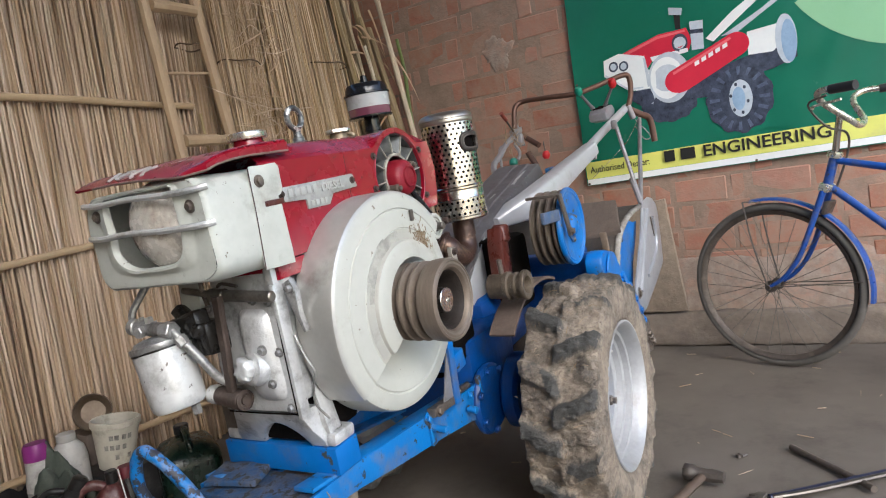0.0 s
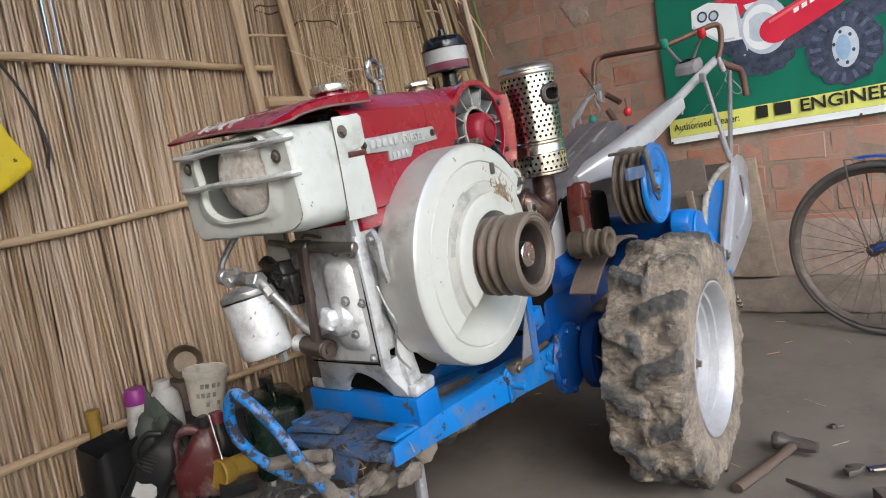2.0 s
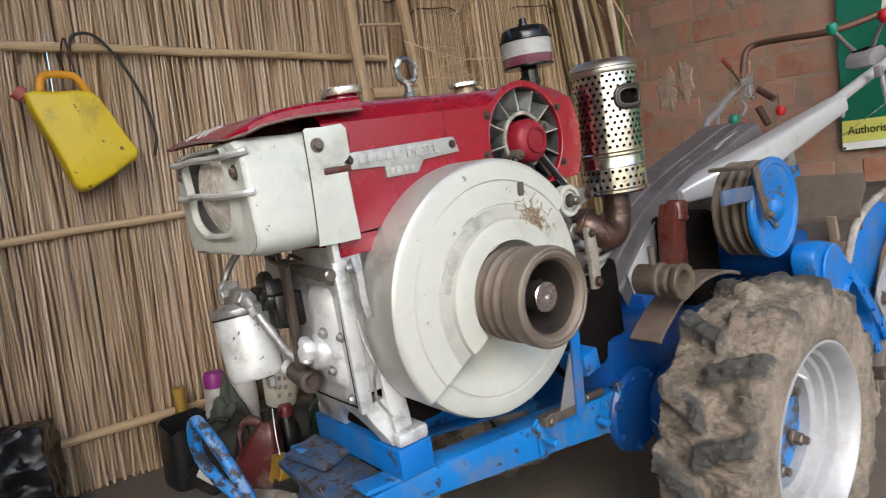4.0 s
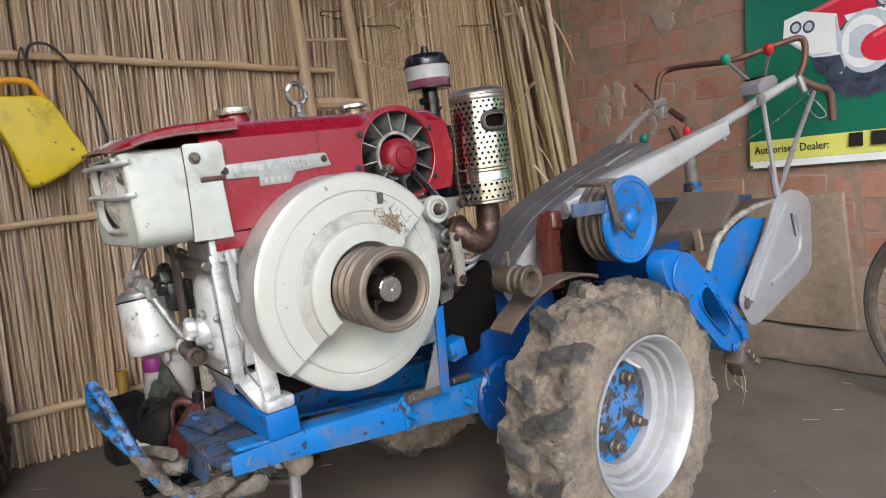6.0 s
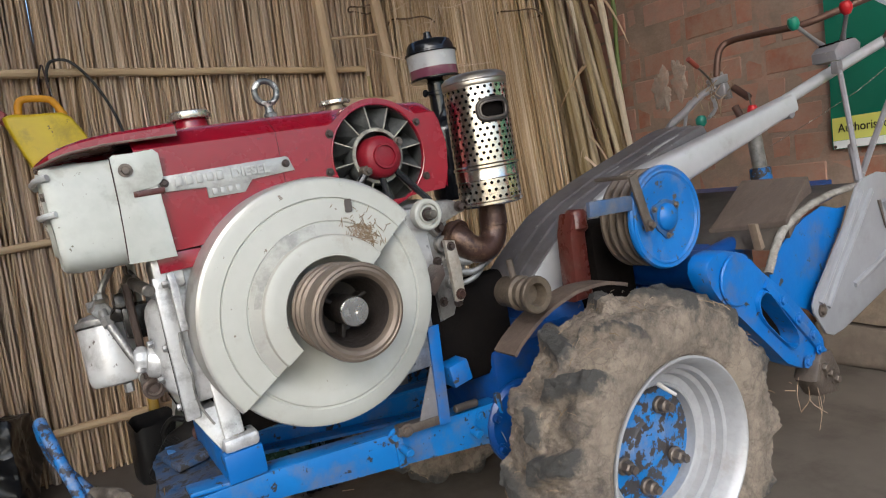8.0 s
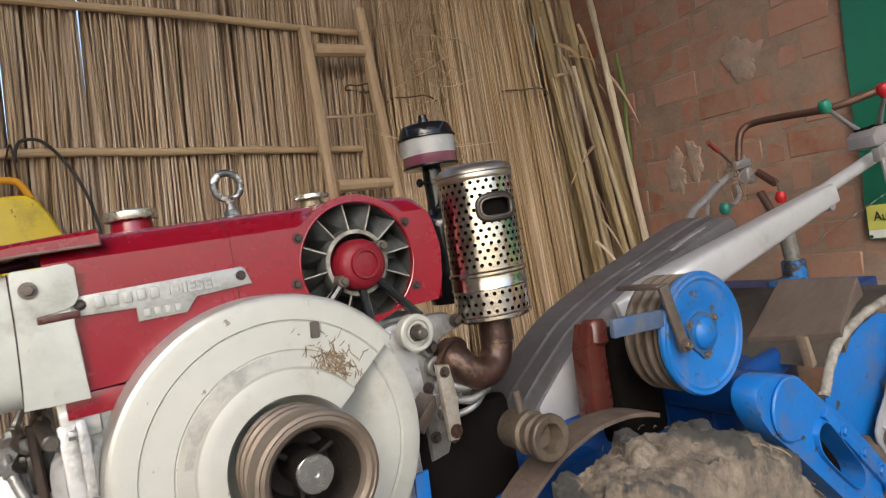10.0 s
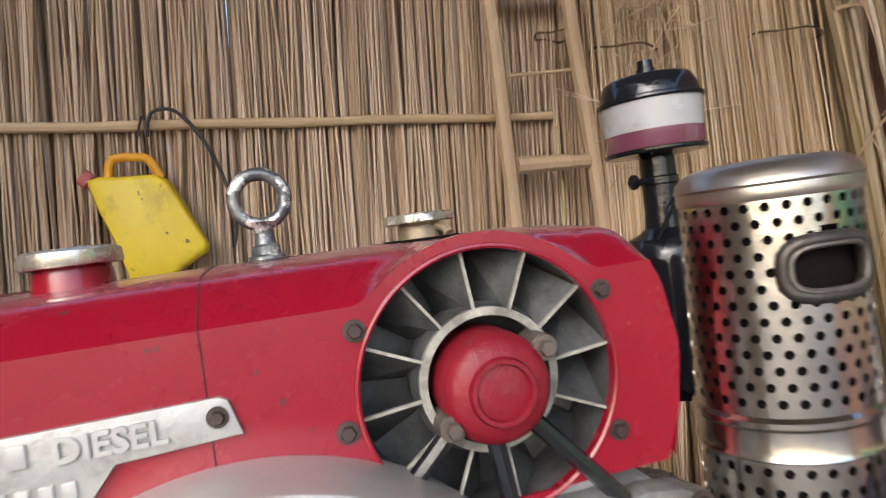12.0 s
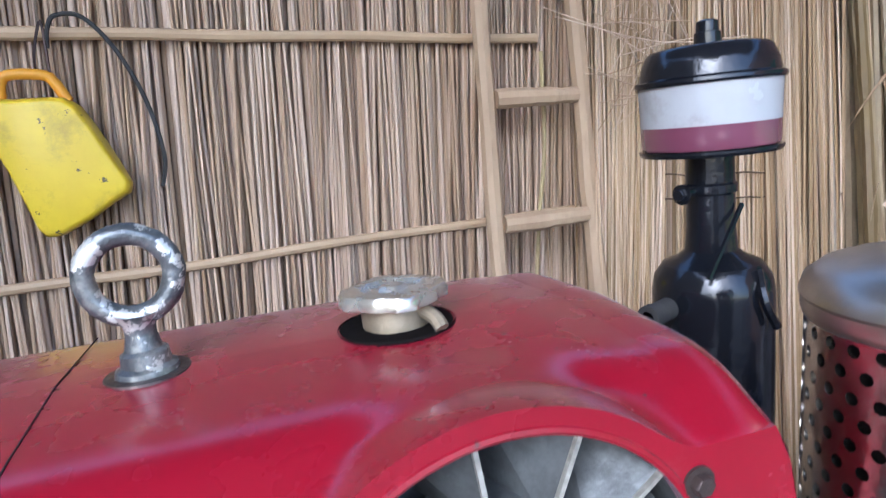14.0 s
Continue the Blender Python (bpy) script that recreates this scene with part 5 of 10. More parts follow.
tube(bm, [(AXc + 0.01, AYc - 0.047, 0.91), (AXc + 0.005, AYc - 0.0600, 0.885), (AXc + 0.018, AYc - 0.060, 0.86)], 0.004, 6)
part("clamp_wire", bm, GLOSSBLACK, air, "black clamp bolt and wire")
bm = B()
lathe(bm, [(0.006, 0), (0.011, 0), (0.011, 0.008), (0.010, 0.010), (0.010, 0.03), (0, 0.03)], (1.115, 1.125, 0.880), (0.9, 0.30, 0.05), 24)
part("intake_hose", bm, BLACKRUB, air, "dusty black intake hose")

# exhaust with its perforated guard; it leans a little against the engine
def lean(bm):
    for v in bm.verts:
        v.co += Vector((0.047, 0.021, 0)) * (v.co.z - 0.83)
    return bm


MX, MY, MR = 1.111, 0.875, 0.0640
bm = B()
lathe(bm, [(0, 0.722), (0.056, 0.722), (0.0575, 0.73), (0.0575, 0.945), (0, 0.947)], (MX, MY, 0), (0, 0, 1), 32)
lean(bm)
muffler = part("exhaust_muffler", bm, SOOTSHADE, tiller, "sooty exhaust muffler inside a perforated guard")


def perforated(bm, z0, z1, rows, cols, skip=None):
    """A sheet wrapped round the muffler, every cell with an eight-sided hole."""
    dz, da = (z1 - z0) / rows, 2 * math.pi / cols
    for i in range(rows):
        for j in range(cols):
            ac, zc = (j + 0.5 * (i % 2)) * da, z0 + (i + 0.5) * dz

            def P(u, v, r=MR):
                a = ac + u * da
                return Vector((MX + r * COS(a), MY + r * SIN(a), zc + v * dz))
            if skip and skip(ac % (2 * math.pi), zc):
                continue
            h = 0.0034
            ou = [(0.5, 0), (0.5, 0.5), (0, 0.5), (-0.5, 0.5), (-0.5, 0), (-0.5, -0.5), (0, -0.5), (0.5, -0.5)]
            vo = [bm.verts.new(P(*q)) for q in ou]
            hv = [(h / (MR * da) * COS(math.pi * k / 4), h / dz * SIN(math.pi * k / 4)) for k in range(8)]
            vi = [bm.verts.new(P(*q)) for q in hv]
            vb = [bm.verts.new(P(q[0], q[1], MR - 0.003)) for q in hv]
            for k in range(8):
                n = (k + 1) % 8
                bm.faces.new((vo[k], vo[n], vi[n], vi[k]))
                bm.faces.new((vi[k], vi[n], vb[n], vb[k]))


WIN_A, WIN_Z = radians(263), 0.897
bm = B()
in_win = lambda a, z: ((a - WIN_A) * MR / 0.036) ** 2 + ((z - WIN_Z) / 0.023) ** 2 < 1.0
perforated(bm, 0.800, 0.948, 13, 30, in_win)
perforated(bm, 0.722, 0.765, 3, 30)
bmesh.ops.remove_doubles(bm, verts=bm.verts[:], dist=0.0002)
bmesh.ops.recalc_face_normals(bm, faces=bm.faces[:])
part("perforated_guard", lean(bm), CHROME, muffler, "shiny stainless guard full of round holes", 30)
bm = B()
lathe(bm, [(MR - 0.001, 0.946), (MR + 0.001, 0.948), (MR + 0.002, 0.952), (MR + 0.0015, 0.957), (MR + 0.003, 0.959), (MR + 0.001, 0.966), (MR - 0.006, 0.972), (MR - 0.014, 0.975), (0.03, 0.977), (0, 0.977)], (MX, MY, 0), (0, 0, 1), 48)
part("guard_lid", lean(bm), surf("dull_stainless_lid", (0.52, 0.48, 0.42), (0.33, 0.29, 0.24), 0.33, metal=0.95, scale=10, amt=0.55, bump=0.2, bscale=30), muffler, "rolled stainless lid")
bm = B()
lathe(bm, [(MR, 0.764), (MR + 0.002, 0.766), (MR + 0.0005, 0.770), (MR + 0.0005, 0.786), (MR + 0.003, 0.789), (MR + 0.003, 0.793), (MR, 0.796), (MR, 0.801)], (MX, MY, 0), (0, 0, 1), 48)
lathe(bm, [(MR, 0.723), (MR + 0.002, 0.721), (MR + 0.002, 0.716), (MR - 0.004, 0.712), (0.03, 0.710)], (MX, MY, 0), (0, 0, 1), 48)
part("guard_band", lean(bm), CHROME, muffler, "plain stainless band")
bm = B()
pts = []
for k in range(28):
    t = 2 * math.pi * k / 28
    a = WIN_A + 0.032 / MR * math.copysign(abs(COS(t)) ** 0.55, COS(t))
    z = WIN_Z + 0.0195 * math.copysign(abs(SIN(t)) ** 0.7, SIN(t))
    pts.append((MX + (MR + 0.001) * COS(a), MY + (MR + 0.001) * SIN(a), z))
tube(bm, pts, 0.0052, 10, 1, True)
RIMSOOT = surf("smoked_steel_rim", (0.075, 0.066, 0.058), (0.025, 0.022, 0.02), 0.4, metal=0.6, scale=30, amt=0.7, bump=0.3)
part("window_rim", lean(bm), RIMSOOT, muffler, "sooty rolled rim of the outlet window")
bm = B()
lip_ = [(MX + (x - MX) * 1.07, MY + (y - MY) * 1.07, WIN_Z + (z - WIN_Z) * 0.80) for x, y, z in pts]
tube(bm, [(MX + (MR + 0.004) * COS(WIN_A + (math.atan2(y - MY, x - MX) % (2 * math.pi) - WIN_A) * 0.86), MY + (MR + 0.004) * SIN(WIN_A + (math.atan2(y - MY, x - MX) % (2 * math.pi) - WIN_A) * 0.86), z) for x, y, z in lip_], 0.0022, 8, 1, True)
part("window_lip", lean(bm), DARKSTEEL, muffler, "dull inner lip of the outlet window")
bm = B()
cyl(bm, (MX, MY, 0.722), (MX - 0.002, MY - 0.001, 0.668), 0.0275, 0.0285, 28, 0.003)
tube(bm, [(MX - 0.002, MY, 0.690), (MX - 0.006, MY - 0.001, 0.655), (MX - 0.022, MY - 0.004, 0.634), (MX - 0.048, MY - 0.006, 0.628), (MX - 0.072, MY - 0.003, 0.640), (MX - 0.086, MY + 0.006, 0.660), (MX - 0.092, MY + 0.03, 0.672)], [0.0275, 0.0255], 22)
rough(bm, 0.0014, 40)
elbow = part("exhaust_elbow", lean(bm), RUST, muffler, "burnt rusty exhaust elbow")
bm = B()
lathe(bm, [(0.026, -0.004), (0.033, -0.004), (0.034, 0.0), (0.033, 0.006), (0.026, 0.006)], (MX - 0.088, MY + 0.012, 0.664), (-0.25, 0.9, 0.35), 24)
part("pipe_flange", lean(rough(bm, 0.001, 50)), RUST, elbow, "burnt pipe flange")

# idler roller and brackets behind the flywheel
bm = B()
lathe(bm, [(0, 0.004), (0.012, 0.004), (0.0145, 0.010), (0.0165, 0.010), (0.0175, 0.0055), (0.0205, 0.0055), (0.0215, 0.0105), (0.0265, 0.0115), (0.0295, 0.0095), (0.0305, 0.004), (0.0300, -0.008), (0, -0.008)], (0.9445, 0.866, 0.7215), AX, 44)
roller = part("idler_roller", bm, CREAM, tiller, "cream idler roller")
bm = B()
cyl(bm, (0.9445, 0.866, 0.7215), (0.9445, 0.836, 0.7215), 0.0085, seg=18, bev=0.0015)
part("roller_bolt", bm, WORNSTEEL, roller, "pale worn bolt end")
bm = B()
lathe(bm, [(0.0085, 0), (0.0135, 0), (0.0135, 0.006), (0.0085, 0.006)], (0.9445, 0.8625, 0.7215), AX, 6)
part("roller_nut", bm, OILBOLT, roller, "oily nut")
# arm of the roller, running back behind the pipe
bm = B()
prism(bm, xz([(0.968, 0.738), (0.990, 0.742), (1.020, 0.738), (1.046, 0.726), (1.050, 0.712), (1.030, 0.705), (1.005, 0.700), (0.985, 0.690), (0.972, 0.672), (0.958, 0.690)], 0.884), (0, 0.028, 0), 0.006)
rough(bm, 0.002, 50)
arm_ = part("roller_arm", bm, GRIMY, tiller, "grimy silver cast arm")
for p in ((1.032, 0.883, 0.722), (0.978, 0.883, 0.690)):
    part("bolt", bolt(B(), p, AX, 0.0075, 0.009), OILBOLT, arm_)
# side casting of the engine: uneven lumps, studs and pipes in grimy silver
bm = B()
prism(bm, xz([(0.955, 0.682), (0.975, 0.690), (0.998, 0.682), (1.000, 0.640), (1.012, 0.600), (1.010, 0.545), (0.99, 0.505), (0.955, 0.50)], 0.900), (0, 0.05, 0), 0.008)
cyl(bm, (0.985, 0.905, 0.655), (0.985, 0.884, 0.655), 0.017, seg=20, bev=0.003)
cyl(bm, (0.992, 0.905, 0.575), (0.992, 0.886, 0.575), 0.014, seg=20, bev=0.003)
box(bm, (1.005, 0.915, 0.618), (0.05, 0.035, 0.024), bev=0.005)
rough(bm, 0.003, 45)
casting = part("side_casting", bm, GRIMY, tiller, "grimy silver side casting")
for p in ((0.985, 0.884, 0.655), (0.992, 0.886, 0.575), (0.968, 0.898, 0.622), (1.000, 0.898, 0.530), (0.966, 0.898, 0.54)):
    part("bolt", bolt(B(), p, AX, 0.0068, 0.008), OILBOLT, casting)
bm = B()
prism(bm, [(0.905, 0.842, 0.588), (0.948, 0.842, 0.622), (0.948, 0.842, 0.602), (0.918, 0.842, 0.570)], (0, 0.05, 0), 0.001)
part("stop_plate", bm, GREASYBROWN, tiller, "dark sloping stop plate")
bm = B()
prism(bm, xz([(0.957, 0.668), (0.979, 0.664), (0.985, 0.61), (0.982, 0.552), (0.974, 0.545), (0.960, 0.548), (0.958, 0.60)], 0.836), (0, 0.012, 0), 0.003)
rough(bm, 0.0012, 60)
strap_ = part("stop_bracket", bm, PALESTEEL, tiller, "worn pale steel bracket")
part("bolt", bolt(B(), (0.971, 0.836, 0.560), AX, 0.0075, 0.006), RUST, strap_, "rusty bolt")
part("bolt", bolt(B(), (0.968, 0.836, 0.655), AX, 0.0060, 0.006), OILBOLT, strap_)
for pts, r in (([(0.985, 0.885, 0.632), (1.02, 0.872, 0.612), (1.06, 0.872, 0.624), (1.085, 0.885, 0.640)], 0.0085), ([(0.992, 0.886, 0.600), (1.03, 0.874, 0.588), (1.07, 0.874, 0.600), (1.10, 0.89, 0.618)], 0.0065), ([(0.99, 0.89, 0.566), (1.03, 0.88, 0.572), (1.06, 0.885, 0.585), (1.09, 0.91, 0.60)], 0.0055), ([(1.000, 0.884, 0.664), (1.014, 0.872, 0.650), (1.018, 0.872, 0.622), (1.012, 0.880, 0.598)], 0.0045)):
    part("pipe", tube(B(), pts, r, 10), GRIMYPALE, tiller, "grimy silver-painted pipe")
bm = B()
prof = [(0.0, 0.0)]
for k in range(6):
    prof += [(0.015, 0.0075 * k), (0.0205, 0.0075 * k + 0.0015), (0.0205, 0.0075 * k + 0.0050), (0.015, 0.0075 * k + 0.0062)]
lathe(bm, prof + [(0.0, 0.046)], (1.062, 0.880, 0.608), (0.86, 0.1, 0.5), 24)
part("ribbed_hose", bm, GRIMYPALE, tiller, "pale ribbed hose")
for k, (z, w_) in enumerate(((0.535, 0.05), (0.505, 0.07), (0.47, 0.06))):
    bm = box(B(), (1.02, 0.955, z), (0.13, 0.06, 0.026), bev=0.006)
    part("oily_rib", rough(bm, 0.003, 40), OILWET, tiller, "oil-black casting rib")

# chassis
RAILBLUE = surf("scuffed_rail_blue", (0.013, 0.150, 0.44), (0.010, 0.10, 0.31), 0.38, scale=7, amt=0.5, bump=0.25, bscale=40, dirt=(0.15, 0.14, 0.13), dirt_amt=0.5, dirt_scale=11, chips=(0.03, 0.028, 0.03), chip_amt=0.30, chip_scale=45)
bm = B()
box(bm, (0.5245, 1.011, 0.3845), (0.064, 0.278, 0.051), bev=0.003)
part("cross_member", bm, BLUE, tiller, "chipped bright blue cross member")
for y, nm in ((0.883, 0), (1.15, 1)):
    bm = B()
    prism(bm, xz([(0.42, 0.322), (0.42, 0.358), (0.55, 0.3545), (0.70, 0.340), (0.86, 0.323), (1.0, 0.308), (1.10, 0.305), (1.10, 0.185), (1.035, 0.188), (1.0, 0.227), (0.85, 0.2545), (0.69, 0.280), (0.54, 0.307)], y - 0.004), (0, 0.008, 0), 0.0015)
    s = 1 if nm else -1
    box(bm, (0.74, y - s * 0.022, 0.3315), (0.62, 0.045, 0.008), Matrix.Rotation(radians(6.2), 3, "Y"), bev=0.002)
    box(bm, (0.74, y - s * 0.022, 0.277), (0.60, 0.045, 0.008), Matrix.Rotation(radians(9.6), 3, "Y"), bev=0.002)
    part("side_rail", bm, RAILBLUE, tiller, "bright blue steel side rail")
part("stiffener", box(B(), (0.80, 0.876, 0.300), (0.016, 0.006, 0.075), bev=0.001), BLUECHIP, tiller)
part("stiffener", box(B(), (1.035, 0.872, 0.262), (0.012, 0.012, 0.13), bev=0.002), BLUECHIP, tiller)
part("rail_pin", cyl(B(), (0.803, 0.880, 0.300), (0.803, 0.838, 0.298), 0.0085, seg=14, bev=0.0015), BLUECHIP, tiller, "chipped blue pin")
part("rail_pin", cyl(B(), (0.965, 0.874, 0.272), (0.965, 0.850, 0.268), 0.009, seg=12, bev=0.001), BLUECHIP, tiller, "chipped blue pin")
part("bolt", bolt(B(), (0.795, 0.876, 0.326), AX, 0.010, 0.007), BLUECHIP, tiller)
part("bolt", bolt(B(), (0.99, 0.876, 0.295), AX, 0.008, 0.006), BLUECHIP, tiller)
bm = B()
cyl(bm, (0.93, 0.872, 0.330), (0.985, 0.874, 0.325), 0.008, seg=12, bev=0.002)
part("short_rod", bm, DARKSTEEL, tiller, "short dark steel rod on the rail")
bm = B()
prism(bm, xz([(0.894, 0.512), (0.919, 0.512), (0.906, 0.318), (0.883, 0.320)], 0.852), (0, 0.006, 0), 0.001)
box(bm, (0.957, 0.90, 0.398), (0.045, 0.07, 0.045), Matrix.Rotation(radians(-8), 3, "Y"), bev=0.003)
part("upright_strap", bm, BLUE, tiller, "bright blue upright strap")
bm = B()
prism(bm, xz([(0.890, 0.44), (0.842, 0.338), (0.888, 0.332)], 0.858), (0, 0.004, 0), 0.0008)
part("gusset", bm, SHEET, tiller, "grey triangular gusset")
bm = B()
prism(bm, xz([(0.795, 0.328), (0.798, 0.346), (0.885, 0.338), (0.888, 0.320)], 0.856), (0, 0.022, 0), 0.002)
bolt(bm, (0.812, 0.856, 0.336), AX, 0.009, 0.007)
part("foot_bracket", rough(bm, 0.001, 60), GREASY, tiller, "rusty grey foot bracket")
# gearbox
bm = B()
box(bm, (1.19, 1.03, 0.30), (0.28, 0.28, 0.22), bev=0.03)
box(bm, (1.42, 1.04, 0.36), (0.36, 0.22, 0.20), bev=0.04)
cyl(bm, (1.20, 0.70, 0.225), (1.20, 1.36, 0.225), 0.055, seg=28, bev=0.006)
cyl(bm, (1.20, 0.81, 0.225), (1.20, 0.86, 0.225), 0.10, seg=28, bev=0.01)
cyl(bm, (1.09, 0.865, 0.245), (1.09, 0.89, 0.245), 0.09, seg=28, bev=0.008)
cyl(bm, (1.55, 0.66, 0.47), (1.55, 1.3, 0.47), 0.045, seg=24, bev=0.006)
rough(bm, 0.003, 20)
gear = part("gearbox", bm, DEEPBLUE, tiller, "dark blue cast gearbox housing")
for k in range(7):
    t = 2 * math.pi * k / 7
    part("bolt", bolt(B(), (1.09 + 0.078 * COS(t), 0.865, 0.245 + 0.078 * SIN(t)), AX, 0.008, 0.008), DEEPBLUE, gear)
# ---- wheels ----
WC = Vector((1.185, 0.638, 0.302))
TYRE, Nn, Kk, bs = nodes_of("muddy_tyre_rubber")
att = Nn.new("ShaderNodeAttribute")
att.attribute_name = "mud"
tc = Nn.new("ShaderNodeTexCoord")
n1 = Nn.new("ShaderNodeTexNoise")
n1.inputs["Scale"].default_value, n1.inputs["Detail"].default_value, n1.inputs["Roughness"].default_value = 38, 8, 0.7
n2 = Nn.new("ShaderNodeTexNoise")
n2.inputs["Scale"].default_value, n2.inputs["Detail"].default_value = 11, 6
for n in (n1, n2):
    Kk.new(tc.outputs["Object"], n.inputs["Vector"])
ad = Nn.new("ShaderNodeMath")
ad.operation = "MULTIPLY_ADD"
ad.inputs[1].default_value = 1.1
Kk.new(n1.outputs["Fac"], ad.inputs[0])
Kk.new(att.outputs["Fac"], ad.inputs[2])
mr = Nn.new("ShaderNodeMapRange")
mr.inputs["From Min"].default_value, mr.inputs["From Max"].default_value = 0.78, 1.05
Kk.new(ad.outputs[0], mr.inputs["Value"])
mudc = Nn.new("ShaderNodeMix")
mudc.data_type = "RGBA"
mudc.inputs["A"].default_value, mudc.inputs["B"].default_value = (0.33, 0.272, 0.212, 1), (0.115, 0.095, 0.078, 1)
mr2 = Nn.new("ShaderNodeMapRange")
mr2.inputs["From Min"].default_value, mr2.inputs["From Max"].default_value = 0.42, 0.63
n4 = Nn.new("ShaderNodeTexNoise")
n4.inputs["Scale"].default_value, n4.inputs["Detail"].default_value, n4.inputs["Roughness"].default_value = 46, 8, 0.75
Kk.new(tc.outputs["Object"], n4.inputs["Vector"])
avg = Nn.new("ShaderNodeMath")
avg.operation = "MULTIPLY_ADD"
avg.inputs[1].default_value = 0.45
hf = Nn.new("ShaderNodeMath")
hf.operation = "MULTIPLY"
hf.inputs[1].default_value = 0.55
Kk.new(n2.outputs["Fac"], hf.inputs[0])
Kk.new(n4.outputs["Fac"], avg.inputs[0])
Kk.new(hf.outputs[0], avg.inputs[2])
Kk.new(avg.outputs[0], mr2.inputs["Value"])
Kk.new(mr2.outputs[0], mudc.inputs["Factor"])
fin = Nn.new("ShaderNodeMix")
fin.data_type = "RGBA"
fin.inputs["A"].default_value = (0.068, 0.066, 0.062, 1)
Kk.new(mudc.outputs["Result"], fin.inputs["B"])
Kk.new(mr.outputs[0], fin.inputs["Factor"])
crk = Nn.new("ShaderNodeTexVoronoi")
crk.feature = "DISTANCE_TO_EDGE"
crk.inputs["Scale"].default_value = 21
wob = Nn.new("ShaderNodeVectorMath")
wob.operation = "MULTIPLY_ADD"
wob.inputs[1].default_value = (0.2, 0.2, 0.2)
Kk.new(n2.outputs["Color"], wob.inputs[0])
Kk.new(tc.outputs["Object"], wob.inputs[2])
Kk.new(wob.outputs[0], crk.inputs["Vector"])
ck = Nn.new("ShaderNodeMapRange")
ck.inputs["From Min"].default_value, ck.inputs["From Max"].default_value = 0.0, 0.045
ck.inputs["To Min"].default_value, ck.inputs["To Max"].default_value = 0.62, 0.0
Kk.new(crk.outputs["Distance"], ck.inputs["Value"])
ckm = Nn.new("ShaderNodeMath")
ckm.operation = "MULTIPLY"
Kk.new(ck.outputs[0], ckm.inputs[0])
Kk.new(n1.outputs["Fac"], ckm.inputs[1])
fin2 = Nn.new("ShaderNodeMix")
fin2.data_type = "RGBA"
fin2.inputs["B"].default_value = (0.06, 0.048, 0.038, 1)
Kk.new(fin.outputs["Result"], fin2.inputs["A"])
Kk.new(ckm.outputs[0], fin2.inputs["Factor"])
Kk.new(fin2.outputs["Result"], bs.inputs["Base Color"])
bs.inputs["Roughness"].default_value = 0.88
bp = Nn.new("ShaderNodeBump")
bp.inputs["Strength"].default_value, bp.inputs["Distance"].default_value = 1.0, 0.012
n3 = Nn.new("ShaderNodeTexNoise")
n3.inputs["Scale"].default_value, n3.inputs["Detail"].default_value, n3.inputs["Roughness"].default_value = 75, 10, 0.72
Kk.new(tc.outputs["Object"], n3.inputs["Vector"])
Kk.new(n3.outputs["Fac"], bp.inputs["Height"])
Kk.new(bp.outputs[0], bs.inputs["Normal"])


